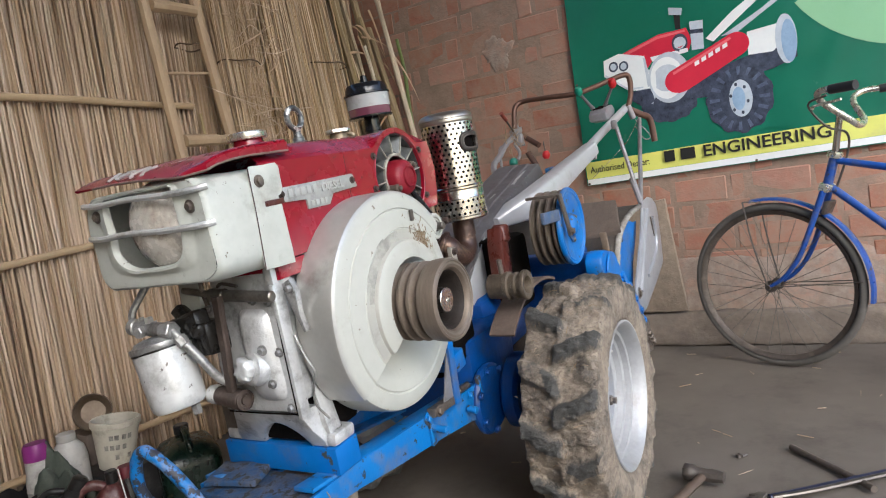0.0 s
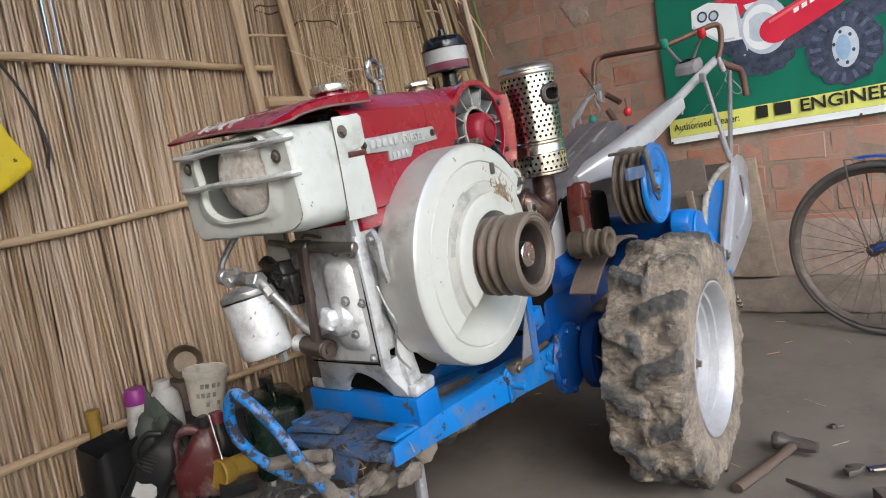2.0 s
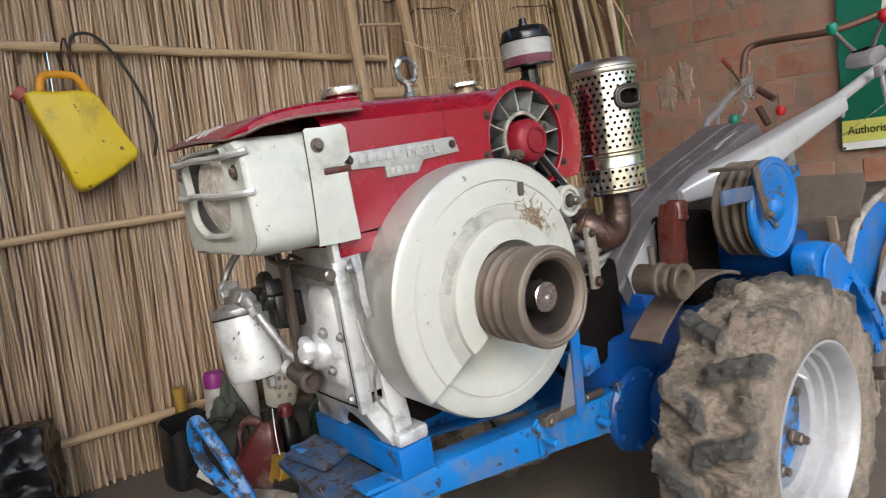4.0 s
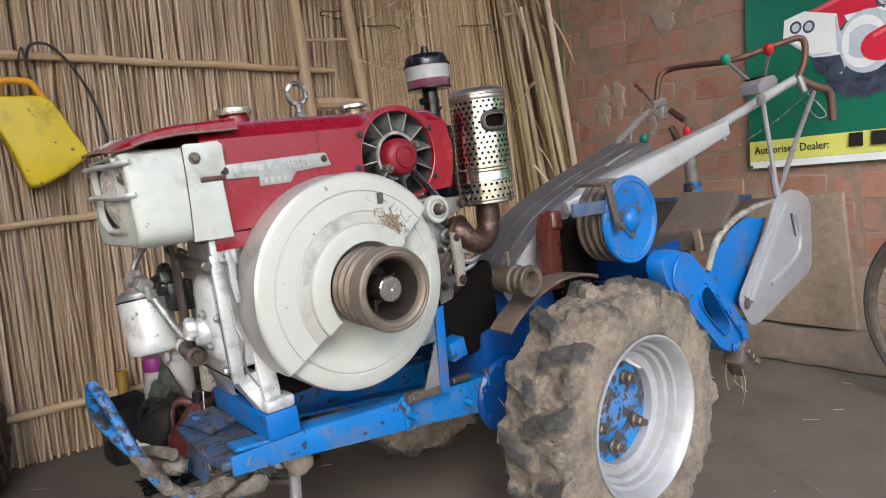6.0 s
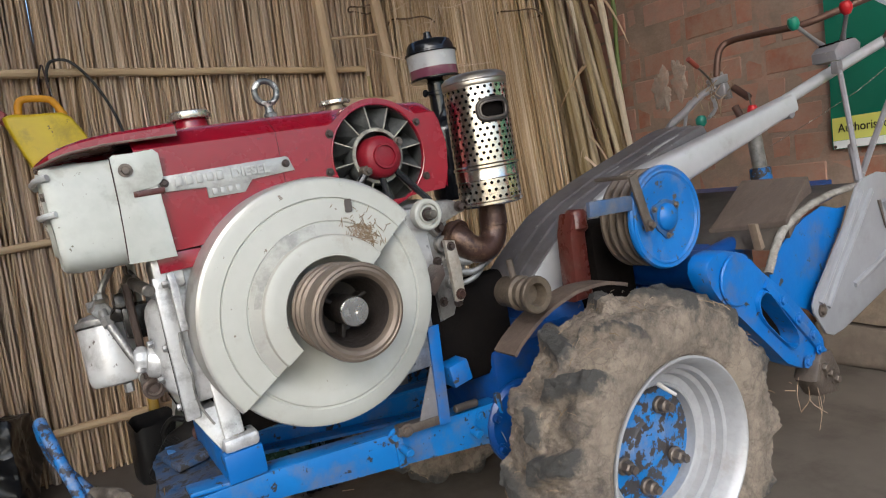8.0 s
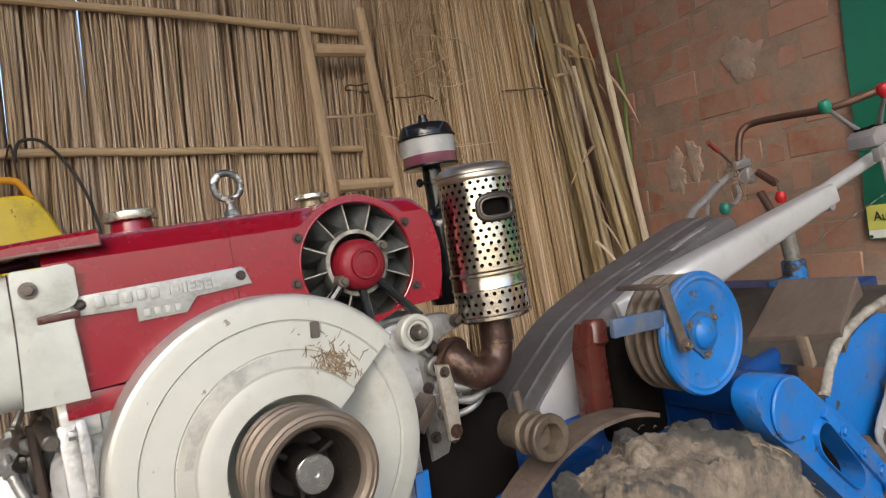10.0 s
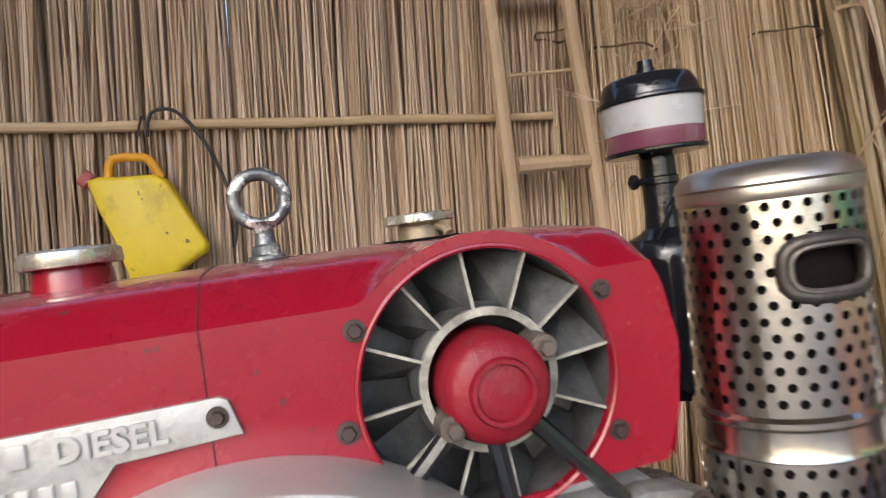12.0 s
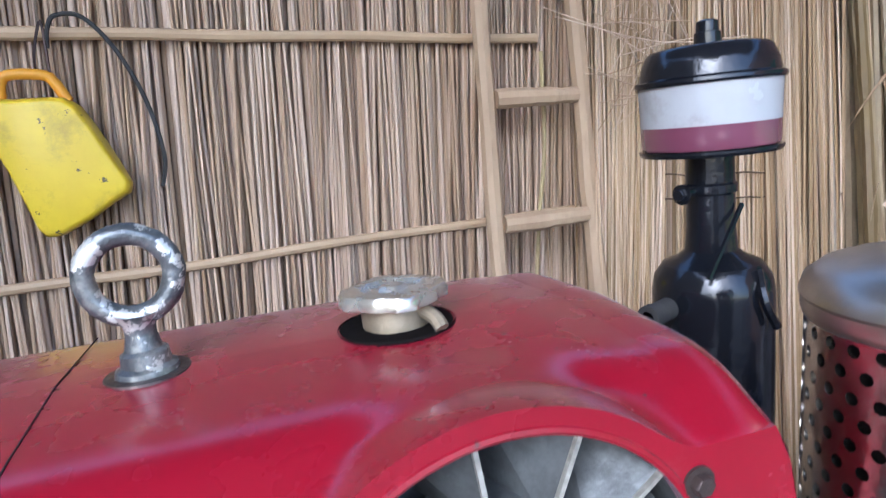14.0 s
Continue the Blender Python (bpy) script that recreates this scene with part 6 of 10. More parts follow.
def tyre_mesh():
    sect = [(0.176, -0.076), (0.188, -0.088), (0.205, -0.092), (0.225, -0.093), (0.243, -0.091), (0.256, -0.088), (0.264, -0.084)]
    tread = [(0.268 + 0.006 * COS(math.pi * 0.5 * k / 16), 0.082 * k / 16) for k in range(-16, 17)]
    fine = []
    for (r0, y0), (r1, y1) in zip(sect, sect[1:]):
        fine += [(r0 + (r1 - r0) * k / 4, y0 + (y1 - y0) * k / 4) for k in range(4)]
    sect = fine + sect[-1:]
    sec = sect + tread + [(r, -y) for r, y in sect[::-1]]
    n = 760
    bm = B()
    lay = bm.verts.layers.float.new("mud")
    cols = []
    for i in range(n):
        t = 2 * math.pi * i / n
        col = []
        for r, y in sec:
            side = 1 if y > 0 else -1
            lug = 0.0
            if r > 0.235:
                for s in (1, -1):
                    yy = y * s
                    ph = (13 * t / (2 * math.pi) + (0.5 if s > 0 else 0) + yy * 3.4 + 0.05 * noise.noise(Vector((t * 9, y * 30, 3)))) % 1.0
                    w = 0.40
                    edge = min(ph, w - ph) / 0.09 if ph < w else 0.0
                    reach = max(0.0, min(1.0, (yy + 0.012) / 0.010)) if r > 0.262 else max(0.0, min(1.0, (yy - 0.02) / 0.02)) * max(0.0, (r - 0.236) / 0.026)
                    lug = max(lug, max(0.0, min(1.0, edge)) * reach)
            d = Vector((COS(t), 0, SIN(t)))
            q = d * r + Vector((0, y, 0))
            nz = noise.noise(q * 14) * 0.6 + noise.noise(q * 34 + Vector((3, 0, 0))) * 0.4
            mud = 0.5 + 0.5 * nz
            fill = 0.010 * max(0.0, mud - 0.15) * (1 - lug) * (1.0 if r > 0.255 else 0.15)
            clod = 0.017 * max(0.0, noise.noise(q * 21 + Vector((9, 9, 9))) - 0.05) + 0.006 * max(0.0, noise.noise(q * 55)) + 0.0045 * noise.noise(q * 110) + 0.0036 * abs(noise.noise(q * 190)) + 0.0020 * noise.noise(q * 340)
            rr = r + lug * 0.027 * (1 - 0.15 * mud) + fill + clod * (1.0 if r > 0.24 else 0.25)
            v = bm.verts.new(d * rr + Vector((0, y * (1 + 0.02 * nz) + side * (0.35 * clod if 0.2 < r < 0.266 else 0.0), 0)))
            v[lay] = 0.54 - 0.40 * lug * (1 if noise.noise(q * 9) < 0.25 else 0.2) + (0.05 if r < 0.25 else 0.0) + 0.15 * nz
            col.append(v)
        cols.append(col)
    for i in range(n):
        a, b = cols[i], cols[(i + 1) % n]
        for j in range(len(sec) - 1):
            bm.faces.new((a[j], a[j + 1], b[j + 1], b[j]))
    bmesh.ops.recalc_face_normals(bm, faces=bm.faces[:])
    return bm


def wheel(centre, flip):
    M = NOSE.inverted() @ Matrix.Translation(centre) @ (Matrix.Rotation(math.pi, 4, "Z") if flip else Matrix())
    bm = tyre_mesh()
    bm.transform(M)
    w = part("wheel", bm, TYRE, tiller, "mud-caked lugged tractor tyre on a silver rim", 50)
    Y = (0, -1, 0)
    bm = B()
    lathe(bm, [(0.174, 0.070), (0.184, 0.084), (0.184, 0.088), (0.180, 0.089), (0.174, 0.084), (0.168, 0.070), (0.163, 0.055), (0.155, 0.053), (0.152, 0.038), (0.143, 0.035), (0.139, 0.020), (0.124, 0.016), (0.120, 0.020), (0.1165, 0.018), (0.115, -0.01), (0.150, -0.03), (0.178, -0.088)],
          (0, 0, 0), Y, 72)
    bm.transform(M)
    rim = part("rim", bm, RIM, w, "stepped silver-painted steel rim", 30)
    bm = B()
    lathe(bm, [(0, 0.004), (0.045, 0.004), (0.05, 0.0), (0.116, -0.002), (0.117, -0.008), (0, -0.008)], (0, 0, 0), Y, 48)
    bm.transform(M)
    part("wheel_disc", bm, BLUECHIP, w, "flaking blue wheel disc")
    for k, a in enumerate((64, 192, 256, 328)):
        c = Vector((0.078 * COS(radians(a)), 0, 0.078 * SIN(radians(a))))
        bm = B()
        cyl(bm, c, c + Vector((0, -0.010, 0)), 0.017, seg=18, bev=0.002)
        lathe(bm, [(0.013, 0.0), (0.013, 0.014), (0.010, 0.017), (0.0085, 0.017), (0.0085, 0.026), (0, 0.027)], c + Vector((0, -0.008, 0)), Y, 6 if k % 2 else 12)
        bm.transform(M)
        part("wheel_nut", bm, GREASY, w)
    bm = B()
    tube(bm, [(0.020, -0.018, 0.118), (0.022, -0.030, 0.112), (0.030, -0.05, 0.100)], [0.005, 0.0035], 8, 4)
    bm.transform(M)
    part("valve", bm, WHITEPL, w, "pale valve stem")
    return w


MUDSTRAW = surf("muddy_straw", (0.30, 0.22, 0.14), (0.16, 0.11, 0.07), 0.8, island=0.35)


def straw_in_mud(w, centre, seed):
    bm = B()
    g = random.Random(seed)
    for k in range(240):
        t, y = g.uniform(0, 6.283), g.uniform(-0.085, 0.085)
        c = Vector((COS(t) * g.uniform(0.272, 0.296), y, SIN(t) * 0.287))
        d = Vector((g.gauss(0, 1), g.gauss(0, 1), g.gauss(0, 1))).normalized() * g.uniform(0.004, 0.018)
        d -= c.normalized() * d.dot(c.normalized()) * 0.7
        tube(bm, [c - d, c + d * 0.2 + Vector((0, 0, 0.003)), c + d], g.uniform(0.0004, 0.0009), 4, 2)
    bm.transform(NOSE.inverted() @ Matrix.Translation(centre))
    tagged(part("straw_in_mud", bm, MUDSTRAW, w, "bits of straw stuck in the mud", 0), kind="stuff")


straw_in_mud(wheel(WC, False), WC, 3)
far_wheel = Vector((WC.x, 2 * MID - WC.y, WC.z))
straw_in_mud(wheel(far_wheel, True), far_wheel, 4)


def wprism(pts, y, d, bev=0.001, mi=0, bm=None):
    """A plate upright in the xz plane of the world."""
    bm = bm or B()
    q = NOSE.inverted()
    prism(bm, [q @ Vector((x, y, z)) for x, z in pts], (0, d, 0), bev, mi)
    return bm


STRAPBROWN = surf("dusty_brown_strap", (0.13, 0.095, 0.075), (0.065, 0.048, 0.04), 0.7, metal=0.2, scale=20, amt=0.7, bump=0.5, bscale=80, dirt=(0.21, 0.17, 0.13), dirt_amt=0.35, dirt_scale=15)
RINGBRASS = surf("dusty_brassy_ring", (0.15, 0.12, 0.088), (0.045, 0.034, 0.026), 0.5, metal=0.45, scale=25, amt=0.7, bump=0.4, bscale=90, dirt=(0.09, 0.07, 0.055), dirt_amt=0.5, dirt_scale=22)
# mud strap bent over the tyre
bm = B()
rings = []
for k in range(19):
    t = radians(72 + 64 * k / 18)
    r0 = 0.299
    c = [(WC.x + COS(t) * r, y, WC.z + SIN(t) * r) for r, y in ((r0, 0.738), (r0, 0.80), (r0 + 0.007, 0.80), (r0 + 0.007, 0.738))]
    rings.append([T(p) for p in c])
ringset(bm, rings)
bmesh.ops.recalc_face_normals(bm, faces=bm.faces[:])
rough(bm, 0.002, 25)
part("mud_strap", bm, STRAPBROWN, tiller, "bent dusty steel strap over the tyre")

# clutch boss with its ring
bm = B()
lathe(bm, [(0, 0), (0.029, 0), (0.030, 0.040), (0.0335, 0.042), (0.0335, 0.050), (0.028, 0.053), (0.027, 0.062), (0.031, 0.064), (0.0315, 0.070), (0.026, 0.073), (0.0255, 0.080), (0.0335, 0.083), (0.0350, 0.086), (0.0345, 0.093), (0.0325, 0.095), (0.022, 0.094), (0.020, 0.088), (0.019, 0.070), (0, 0.068)], (1.050, 0.798, 0.547), AX, 36)
rough(bm, 0.001, 70)
part("clutch_boss", bm, RINGBRASS, tiller, "dusty brass-coloured clutch boss with a ring face")
part("boss_pin", cyl(B(), (1.048, 0.765, 0.575), (1.045, 0.765, 0.613), 0.0065, seg=10, bev=0.001), GREASY, tiller, "greasy upright pin")
# black block stands in for the gap in shade behind the boss
bm = B()
box(bm, (1.035, 0.93, 0.46), (0.20, 0.05, 0.22), bev=0.02)
rough(bm, 0.005, 25)
part("clutch_housing", bm, SOOTSHADE, tiller, "black block standing in for the shaded gap behind the boss")

# belt cover: folded silver channel rising to the rear
ridge = [(1.212, 0.470), (1.2445, 0.507), (1.305, 0.556), (1.378, 0.6085), (1.406, 0.6255), (1.465, 0.6505), (1.586, 0.692), (1.75, 0.735), (1.915, 0.778), (1.96, 0.786)]
bm = B()
secs = []
for k, (x, z) in enumerate(ridge):
    secs.append([(x + 0.018, 0.968, z - 0.045), (x + 0.002, 0.970, z - 0.012), (x, 0.974, z - 0.003), (x - 0.002, 0.982, z), (x - 0.004, 1.005, z + 0.001), (x - 0.005, 1.010, z + 0.005), (x - 0.006, 1.05, z + 0.005), (x - 0.007, 1.055, z + 0.009), (x - 0.010, 1.125, z + 0.009),
                 (x - 0.008, 1.135, z + 0.003), (x, 1.14, z - 0.05)])
strip(bm, secs)
bmesh.ops.solidify(bm, geom=bm.faces[:], thickness=0.003)
bmesh.ops.recalc_face_normals(bm, faces=bm.faces[:])
cover_ = part("belt_cover", bm, SHEET, tiller, "dusty silver folded sheet-metal cover", 22)
bm = B()
prism(bm, xz([(1.238, 0.497), (1.2445, 0.5055), (1.305, 0.5545), (1.378, 0.607), (1.398, 0.6195), (1.386, 0.545), (1.368, 0.474), (1.352, 0.462), (1.319, 0.4535), (1.255, 0.445)], 0.9665), (0, -0.003, 0), 0.0008)
part("cover_side", bm, LITGREY, cover_, "side panel of the cover in the paler sunlit grey")
# scuffs on the cover
SCUFF = surf("bare_pale_scuff", (0.62, 0.62, 0.63), (0.42, 0.42, 0.43), 0.35, metal=0.4, scale=60, amt=0.7)
for (x0, y0, z0), (x1, y1, z1), w_ in (((1.52, 1.035, 0.6745), (1.66, 1.03, 0.7185), 0.0035), ((1.60, 1.075, 0.7035), (1.70, 1.085, 0.7310), 0.0025), ((1.74, 0.995, 0.7345), (1.88, 0.998, 0.7690), 0.006), ((1.47, 1.09, 0.6600), (1.51, 1.092, 0.6760), 0.002)):
    part("paint_scuff", rough(tube(B(), [(x0, y0, z0), ((x0 + x1) / 2, (y0 + y1) / 2 + 0.004, (z0 + z1) / 2 + 0.001), (x1, y1, z1)], w_, 8, 8, flat=0.3), 0.0015, 90), SCUFF, cover_, "pale scuff of bare metal")
# handle beam and tube
bm = B()
P0, P1 = Vector((1.60, 0.885, 0.674)), Vector((2.125, 0.818, 0.800))
rings = []
for k in range(13):
    t = k / 12
    c = P0.lerp(P1, t)
    h, w = 0.044 - 0.019 * t, 0.040 - 0.012 * t
    d = (P1 - P0).normalized()
    up = Vector((0, 0, 1)) - d * d.z
    up.normalize()
    sd = d.cross(up)
    if k == 0:
        for c_, h_, w_ in ((Vector((1.49, 0.962, 0.640)), 0.018, 0.010), (Vector((1.55, 0.925, 0.660)), 0.034, 0.036)):
            rings.append([c_ + sd * w_ * math.copysign(abs(COS(a)) ** 0.42, COS(a)) + up * h_ * math.copysign(abs(SIN(a)) ** 0.42, SIN(a)) for a in [2 * math.pi * j / 20 for j in range(20)]])
    rings.append([c + sd * w * math.copysign(abs(COS(a)) ** 0.42, COS(a)) + up * h * math.copysign(abs(SIN(a)) ** 0.42, SIN(a)) for a in [2 * math.pi * j / 20 for j in range(20)]])
ringset(bm, rings)
bmesh.ops.recalc_face_normals(bm, faces=bm.faces[:])
beam = part("handle_beam", bm, LITGREY, tiller, "tapered silver-grey handle beam", 40)
bm = B()
cyl(bm, (2.10, 0.795, 0.775), (2.10, 0.845, 0.775), 0.016, seg=18, bev=0.002)
part("beam_lug", bm, SHEET, beam)
bm = B()
tube(bm, [(2.06, 0.824, 0.796), (2.34, 0.802, 0.868), (2.631, 0.778, 0.940)], 0.0165, 14, 2)
part("handle_tube", bm, LITGREY, tiller, "silver handle tube")
bm = B()
prism(bm, [(2.395, 0.885, 0.900), (2.390, 0.885, 0.930), (2.42, 0.885, 0.950), (2.52, 0.885, 0.960), (2.55, 0.885, 0.945), (2.54, 0.885, 0.915), (2.47, 0.885, 0.895)], (0, -0.075, 0), 0.008)
rough(bm, 0.003, 30)
selector = part("gear_selector", bm, SHEET, tiller, "dusty grey gear selector box")
# black boxes paint the shade of the open gate slots
for x0 in (2.43, 2.475, 2.52):
    part("gate_slot", box(B(), (x0, 0.848, 0.9515 + (x0 - 2.43) * 0.10), (0.024, 0.045, 0.006), Matrix.Rotation(radians(-5), 3, "Y"), bev=0.001), SOOTSHADE, selector, "dark gear gate slot")
for base_, tip, m, nm in (((2.45, 0.875, 0.955), (2.345, 0.895, 1.027), surf("green_knob", (0.02, 0.22, 0.14), None, 0.35), "green knob"), ((2.49, 0.835, 0.960), (2.385, 0.765, 1.034), REDDULL, "red knob")):
    bm = B()
    tube(bm, [base_, tip], 0.006, 8, 1)
    cyl(bm, base_, Vector(base_).lerp(Vector(tip), 0.3), 0.009, 0.006, 10)
    lv = part("gear_lever", bm, SHEET, tiller, "thin gear lever with a coloured knob")
    bm = B()
    lathe(bm, [(0, 0), (0.010, 0.0), (0.0165, 0.012), (0.0165, 0.026), (0.012, 0.036), (0, 0.038)], Vector(tip) + Vector((0, 0, -0.012)), (-0.4, 0, 1), 18)
    part("knob", bm, m, lv, nm)
# handlebar
bm = B()
tube(bm, [(2.60, 0.765, 0.935), (2.625, 0.752, 0.99), (2.632, 0.749, 1.055), (2.615, 0.765, 1.078), (2.55, 0.82, 1.063), (2.46, 0.93, 1.035), (2.47, 1.08, 1.045), (2.50, 1.20, 1.052), (2.475, 1.235, 1.03), (2.45, 1.24, 0.96), (2.445, 1.24, 0.91)], 0.0115, 12, 8)
bar = part("handlebar", bm, surf("rusty_brown_bar", (0.13, 0.07, 0.05), (0.07, 0.04, 0.03), 0.5, metal=0.4, bump=0.3), tiller, "rusty brown bent handlebar")
for pts, r in (([(2.46, 1.24, 0.95), (2.49, 1.236, 0.88), (2.495, 1.235, 0.855)], 0.0135), ([(2.42, 1.24, 0.90), (2.353, 1.25, 0.880), (2.26, 1.25, 0.835), (2.17, 1.25, 0.795), (2.08, 1.2, 0.74)], 0.013), ([(2.40, 1.235, 0.87), (2.36, 1.20, 0.83), (2.30, 1.19, 0.80)], 0.007), ([(2.36, 1.255, 0.87), (2.31, 1.27, 0.86), (2.24, 1.245, 0.78)], 0.006)):
    part("clamp_tube", rough(tube(B(), pts, r, 10, 4), 0.002, 60), SHEET, bar, "grimy grey clamp tube")
bm = B()
box(bm, (2.44, 1.235, 0.925), (0.09, 0.03, 0.026), Matrix.Rotation(radians(-8), 3, "Y"), bev=0.004)
box(bm, (2.46, 1.235, 0.885), (0.035, 0.04, 0.05), bev=0.006)
rough(bm, 0.003, 50)
part("grip_clamp", bm, SHEET, bar, "grey cast grip clamp")
bm = B()
tube(bm, [(2.40, 1.23, 0.925), (2.34, 1.225, 0.965), (2.31, 1.222, 0.985)], 0.004, 8, 3)
lever = part("clutch_lever", bm, DARKSTEEL, bar, "small hand lever")
part("lever_grip", tube(B(), [(2.318, 1.222, 0.978), (2.271, 1.22, 1.008)], 0.0085, 10, 1), surf("red_brown_grip", (0.26, 0.06, 0.04), None, 0.5), lever, "red-brown grip")
BRGRIP = surf("dark_brown_grip", (0.075, 0.035, 0.025), (0.04, 0.022, 0.018), 0.55, bump=0.3)
part("rubber_grip", tube(B(), [(2.50, 1.215, 0.890), (2.479, 1.15, 0.845)], 0.0125, 12, 2), BRGRIP, bar, "dark brown rubber grip")
part("rubber_grip", tube(B(), [(2.494, 1.215, 0.822), (2.485, 1.18, 0.755)], 0.0135, 12, 2), BRGRIP, bar, "dark brown rubber grip")
bm = B()
lathe(bm, [(0, 0), (0.010, 0.0), (0.017, 0.012), (0.017, 0.022), (0.012, 0.034), (0, 0.036)], (2.409, 1.10, 0.782), (0.1, 0, 1), 16)
part("red_knob", bm, REDDULL, bar, "small red knob")
part("knob_stem", tube(B(), [(2.409, 1.10, 0.80), (2.40, 1.10, 0.86)], 0.003, 6, 1), DARKSTEEL, bar)
bm = B()
lathe(bm, [(0, 0), (0.010, 0.0), (0.018, 0.012), (0.018, 0.026), (0.012, 0.036), (0, 0.038)], (2.269, 1.20, 0.776), (0.1, 0, 1), 16)
part("green_knob", bm, surf("green_knob_far", (0.015, 0.15, 0.11), None, 0.4), bar, "green knob")
bm = B()
tube(bm, [(2.63, 0.775, 0.935), (2.66, 0.73, 0.90), (2.70, 0.70, 0.87), (2.695, 0.69, 0.77)], 0.014, 10, 6)
part("brake_grip", bm, surf("brown_rubber", (0.10, 0.05, 0.035), None, 0.6), bar, "brown drooping grip")
bm = B()
tube(bm, [(2.64, 0.75, 0.88), (2.66, 0.70, 0.80), (2.63, 0.72, 0.79), (2.58, 0.74, 0.85)], 0.0022, 6)
cyl(bm, (2.60, 0.765, 0.945), (2.61, 0.75, 0.885), 0.013, seg=12, bev=0.002)
part("brake_lever", bm, SHEET, bar, "thin wire brake lever")
# wire and dry stalks caught round the clamp
bm = B()
g = random.Random(44)
for k in range(34):
    c = Vector((2.40 + g.gauss(0, 0.045), 1.235 + g.gauss(0, 0.02), 0.895 + g.gauss(0, 0.035)))
    d = Vector((g.gauss(0, 1), g.gauss(0, 0.4), g.gauss(0, 1))).normalized() * g.uniform(0.015, 0.05)
    tube(bm, [c - d, c + Vector((g.gauss(0, 0.012), g.gauss(0, 0.008), g.gauss(0, 0.012))), c + d], g.uniform(0.0007, 0.0022), 5, 4)
tagged(part("tangled_stalks", bm, MUDSTRAW, bar, "dusty wire and stalks tangled round the clamp", 0), kind="stuff")
# struts from the guard to the handle
bm = B()
tube(bm, [(2.275, 0.748, 0.862), (2.22, 0.71, 0.72), (2.155, 0.668, 0.575)], 0.0075, 8, 2)
box(bm, (2.275, 0.755, 0.875), (0.03, 0.02, 0.035), bev=0.004)
tube(bm, [(2.20, 0.70, 0.66), (2.145, 0.665, 0.565)], 0.011, 8, 1)
part("strut", bm, SHEET, tiller, "silver strut with a dark collar")
bm = B()
tube(bm, [(2.655, 0.735, 0.88), (2.40, 0.70, 0.73), (2.16, 0.668, 0.575)], 0.0085, 8, 2)
part("strut", bm, SHEET, tiller, "long silver strut")
bm = B()
tube(bm, [(1.95, 0.78, 0.70), (2.3, 0.72, 0.80), (2.63, 0.73, 0.895)], 0.0010, 6, 2)
part("control_wire", bm, BRIGHT, tiller, "thin pale control wire")

HUBGRIME = surf("greasy_blue_hub", (0.012, 0.10, 0.28), (0.03, 0.05, 0.09), 0.5, scale=30, amt=0.8, bump=0.4, bscale=80, dirt=(0.09, 0.075, 0.06), dirt_amt=0.7, dirt_scale=28)
# blue belt pulley on its bracket
ARMBLUE = surf("dust_greyed_blue", (0.03, 0.09, 0.22), (0.06, 0.075, 0.10), 0.5, scale=18, amt=0.8, bump=0.3, bscale=60, dirt=(0.15, 0.14, 0.135), dirt_amt=0.7, dirt_scale=14)
VX, VZ, VR = 1.420, 0.618, 0.109
bm = B()
lathe(bm, [(0, 0), (VR - 0.006, 0), (VR, 0.004), (VR, 0.010), (VR - 0.003, 0.015), (VR - 0.009, 0.0135), (VR - 0.013, 0.0150), (VR - 0.018, 0.0115), (0.056, 0.0095), (0.050, 0.0065), (0.034, 0.006), (0.030, 0.009), (0.028, 0.017), (0.022, 0.023), (0.013, 0.027), (0.006, 0.0285), (0, 0.0285)], (VX, 0.712, VZ), AX, 64)
vp = part("clutch_pulley", bm, DUSTYBLUE, tiller, "blue-faced belt pulley with chipped paint", 30)
bm = B()
pts_ = []
for k in range(48):
    t = 2 * math.pi * k / 48
    rr = 0.037 + 0.010 * max(0.0, COS(3 * (t - 0.5))) ** 2
    pts_.append((VX + COS(t) * rr, VZ + SIN(t) * rr))
prism(bm, xz(pts_, 0.7070), (0, -0.006, 0), 0.001)
part("hub_plate", bm, HUBGRIME, vp, "greasy three-eared hub plate")
for k in range(3):
    t = 0.5 + 2 * math.pi * k / 3
    part("hub_bolt", bolt(B(), (VX + COS(t) * 0.040, 0.701, VZ + SIN(t) * 0.040), AX, 0.0045, 0.004), GREASY, vp)
bm = B()
prof = [(0.04, -0.002), (VR - 0.004, -0.002)]
for k in range(3):
    h = 0.0 + k * 0.022
    prof += [(VR - 0.004, h + 0.003), (VR - 0.020, h + 0.010), (VR - 0.020, h + 0.013), (VR - 0.004, h + 0.020)]
prof += [(VR - 0.004, 0.070), (0.04, 0.070)]
lathe(bm, prof, (VX, 0.785, VZ), AX, 64)
part("belt_groove_wheel", bm, PULLEY, vp, "dusty grooved iron rim", 25)
bm = B()
prism(bm, [(VX - 0.108, 0.694, VZ + 0.100), (VX - 0.086, 0.694, VZ + 0.104), (VX - 0.066, 0.686, VZ - 0.008), (VX - 0.086, 0.686, VZ - 0.014)], (0, -0.006, 0), 0.001)
box(bm, (VX - 0.096, 0.74, VZ + 0.10), (0.022, 0.09, 0.008), bev=0.002)
bolt(bm, (VX - 0.076, 0.680, VZ - 0.003), AX, 0.008, 0.008)
part("pulley_strap", bm, GREASY, vp, "dirty flat steel strap")
bm = B()
box(bm, (1.262, 0.702, 0.670), (0.118, 0.010, 0.030), Matrix.Rotation(radians(4), 3, "Y"), bev=0.002)
part("pulley_arm", bm, ARMBLUE, tiller, "blue steel bracket arm")
bm = B()
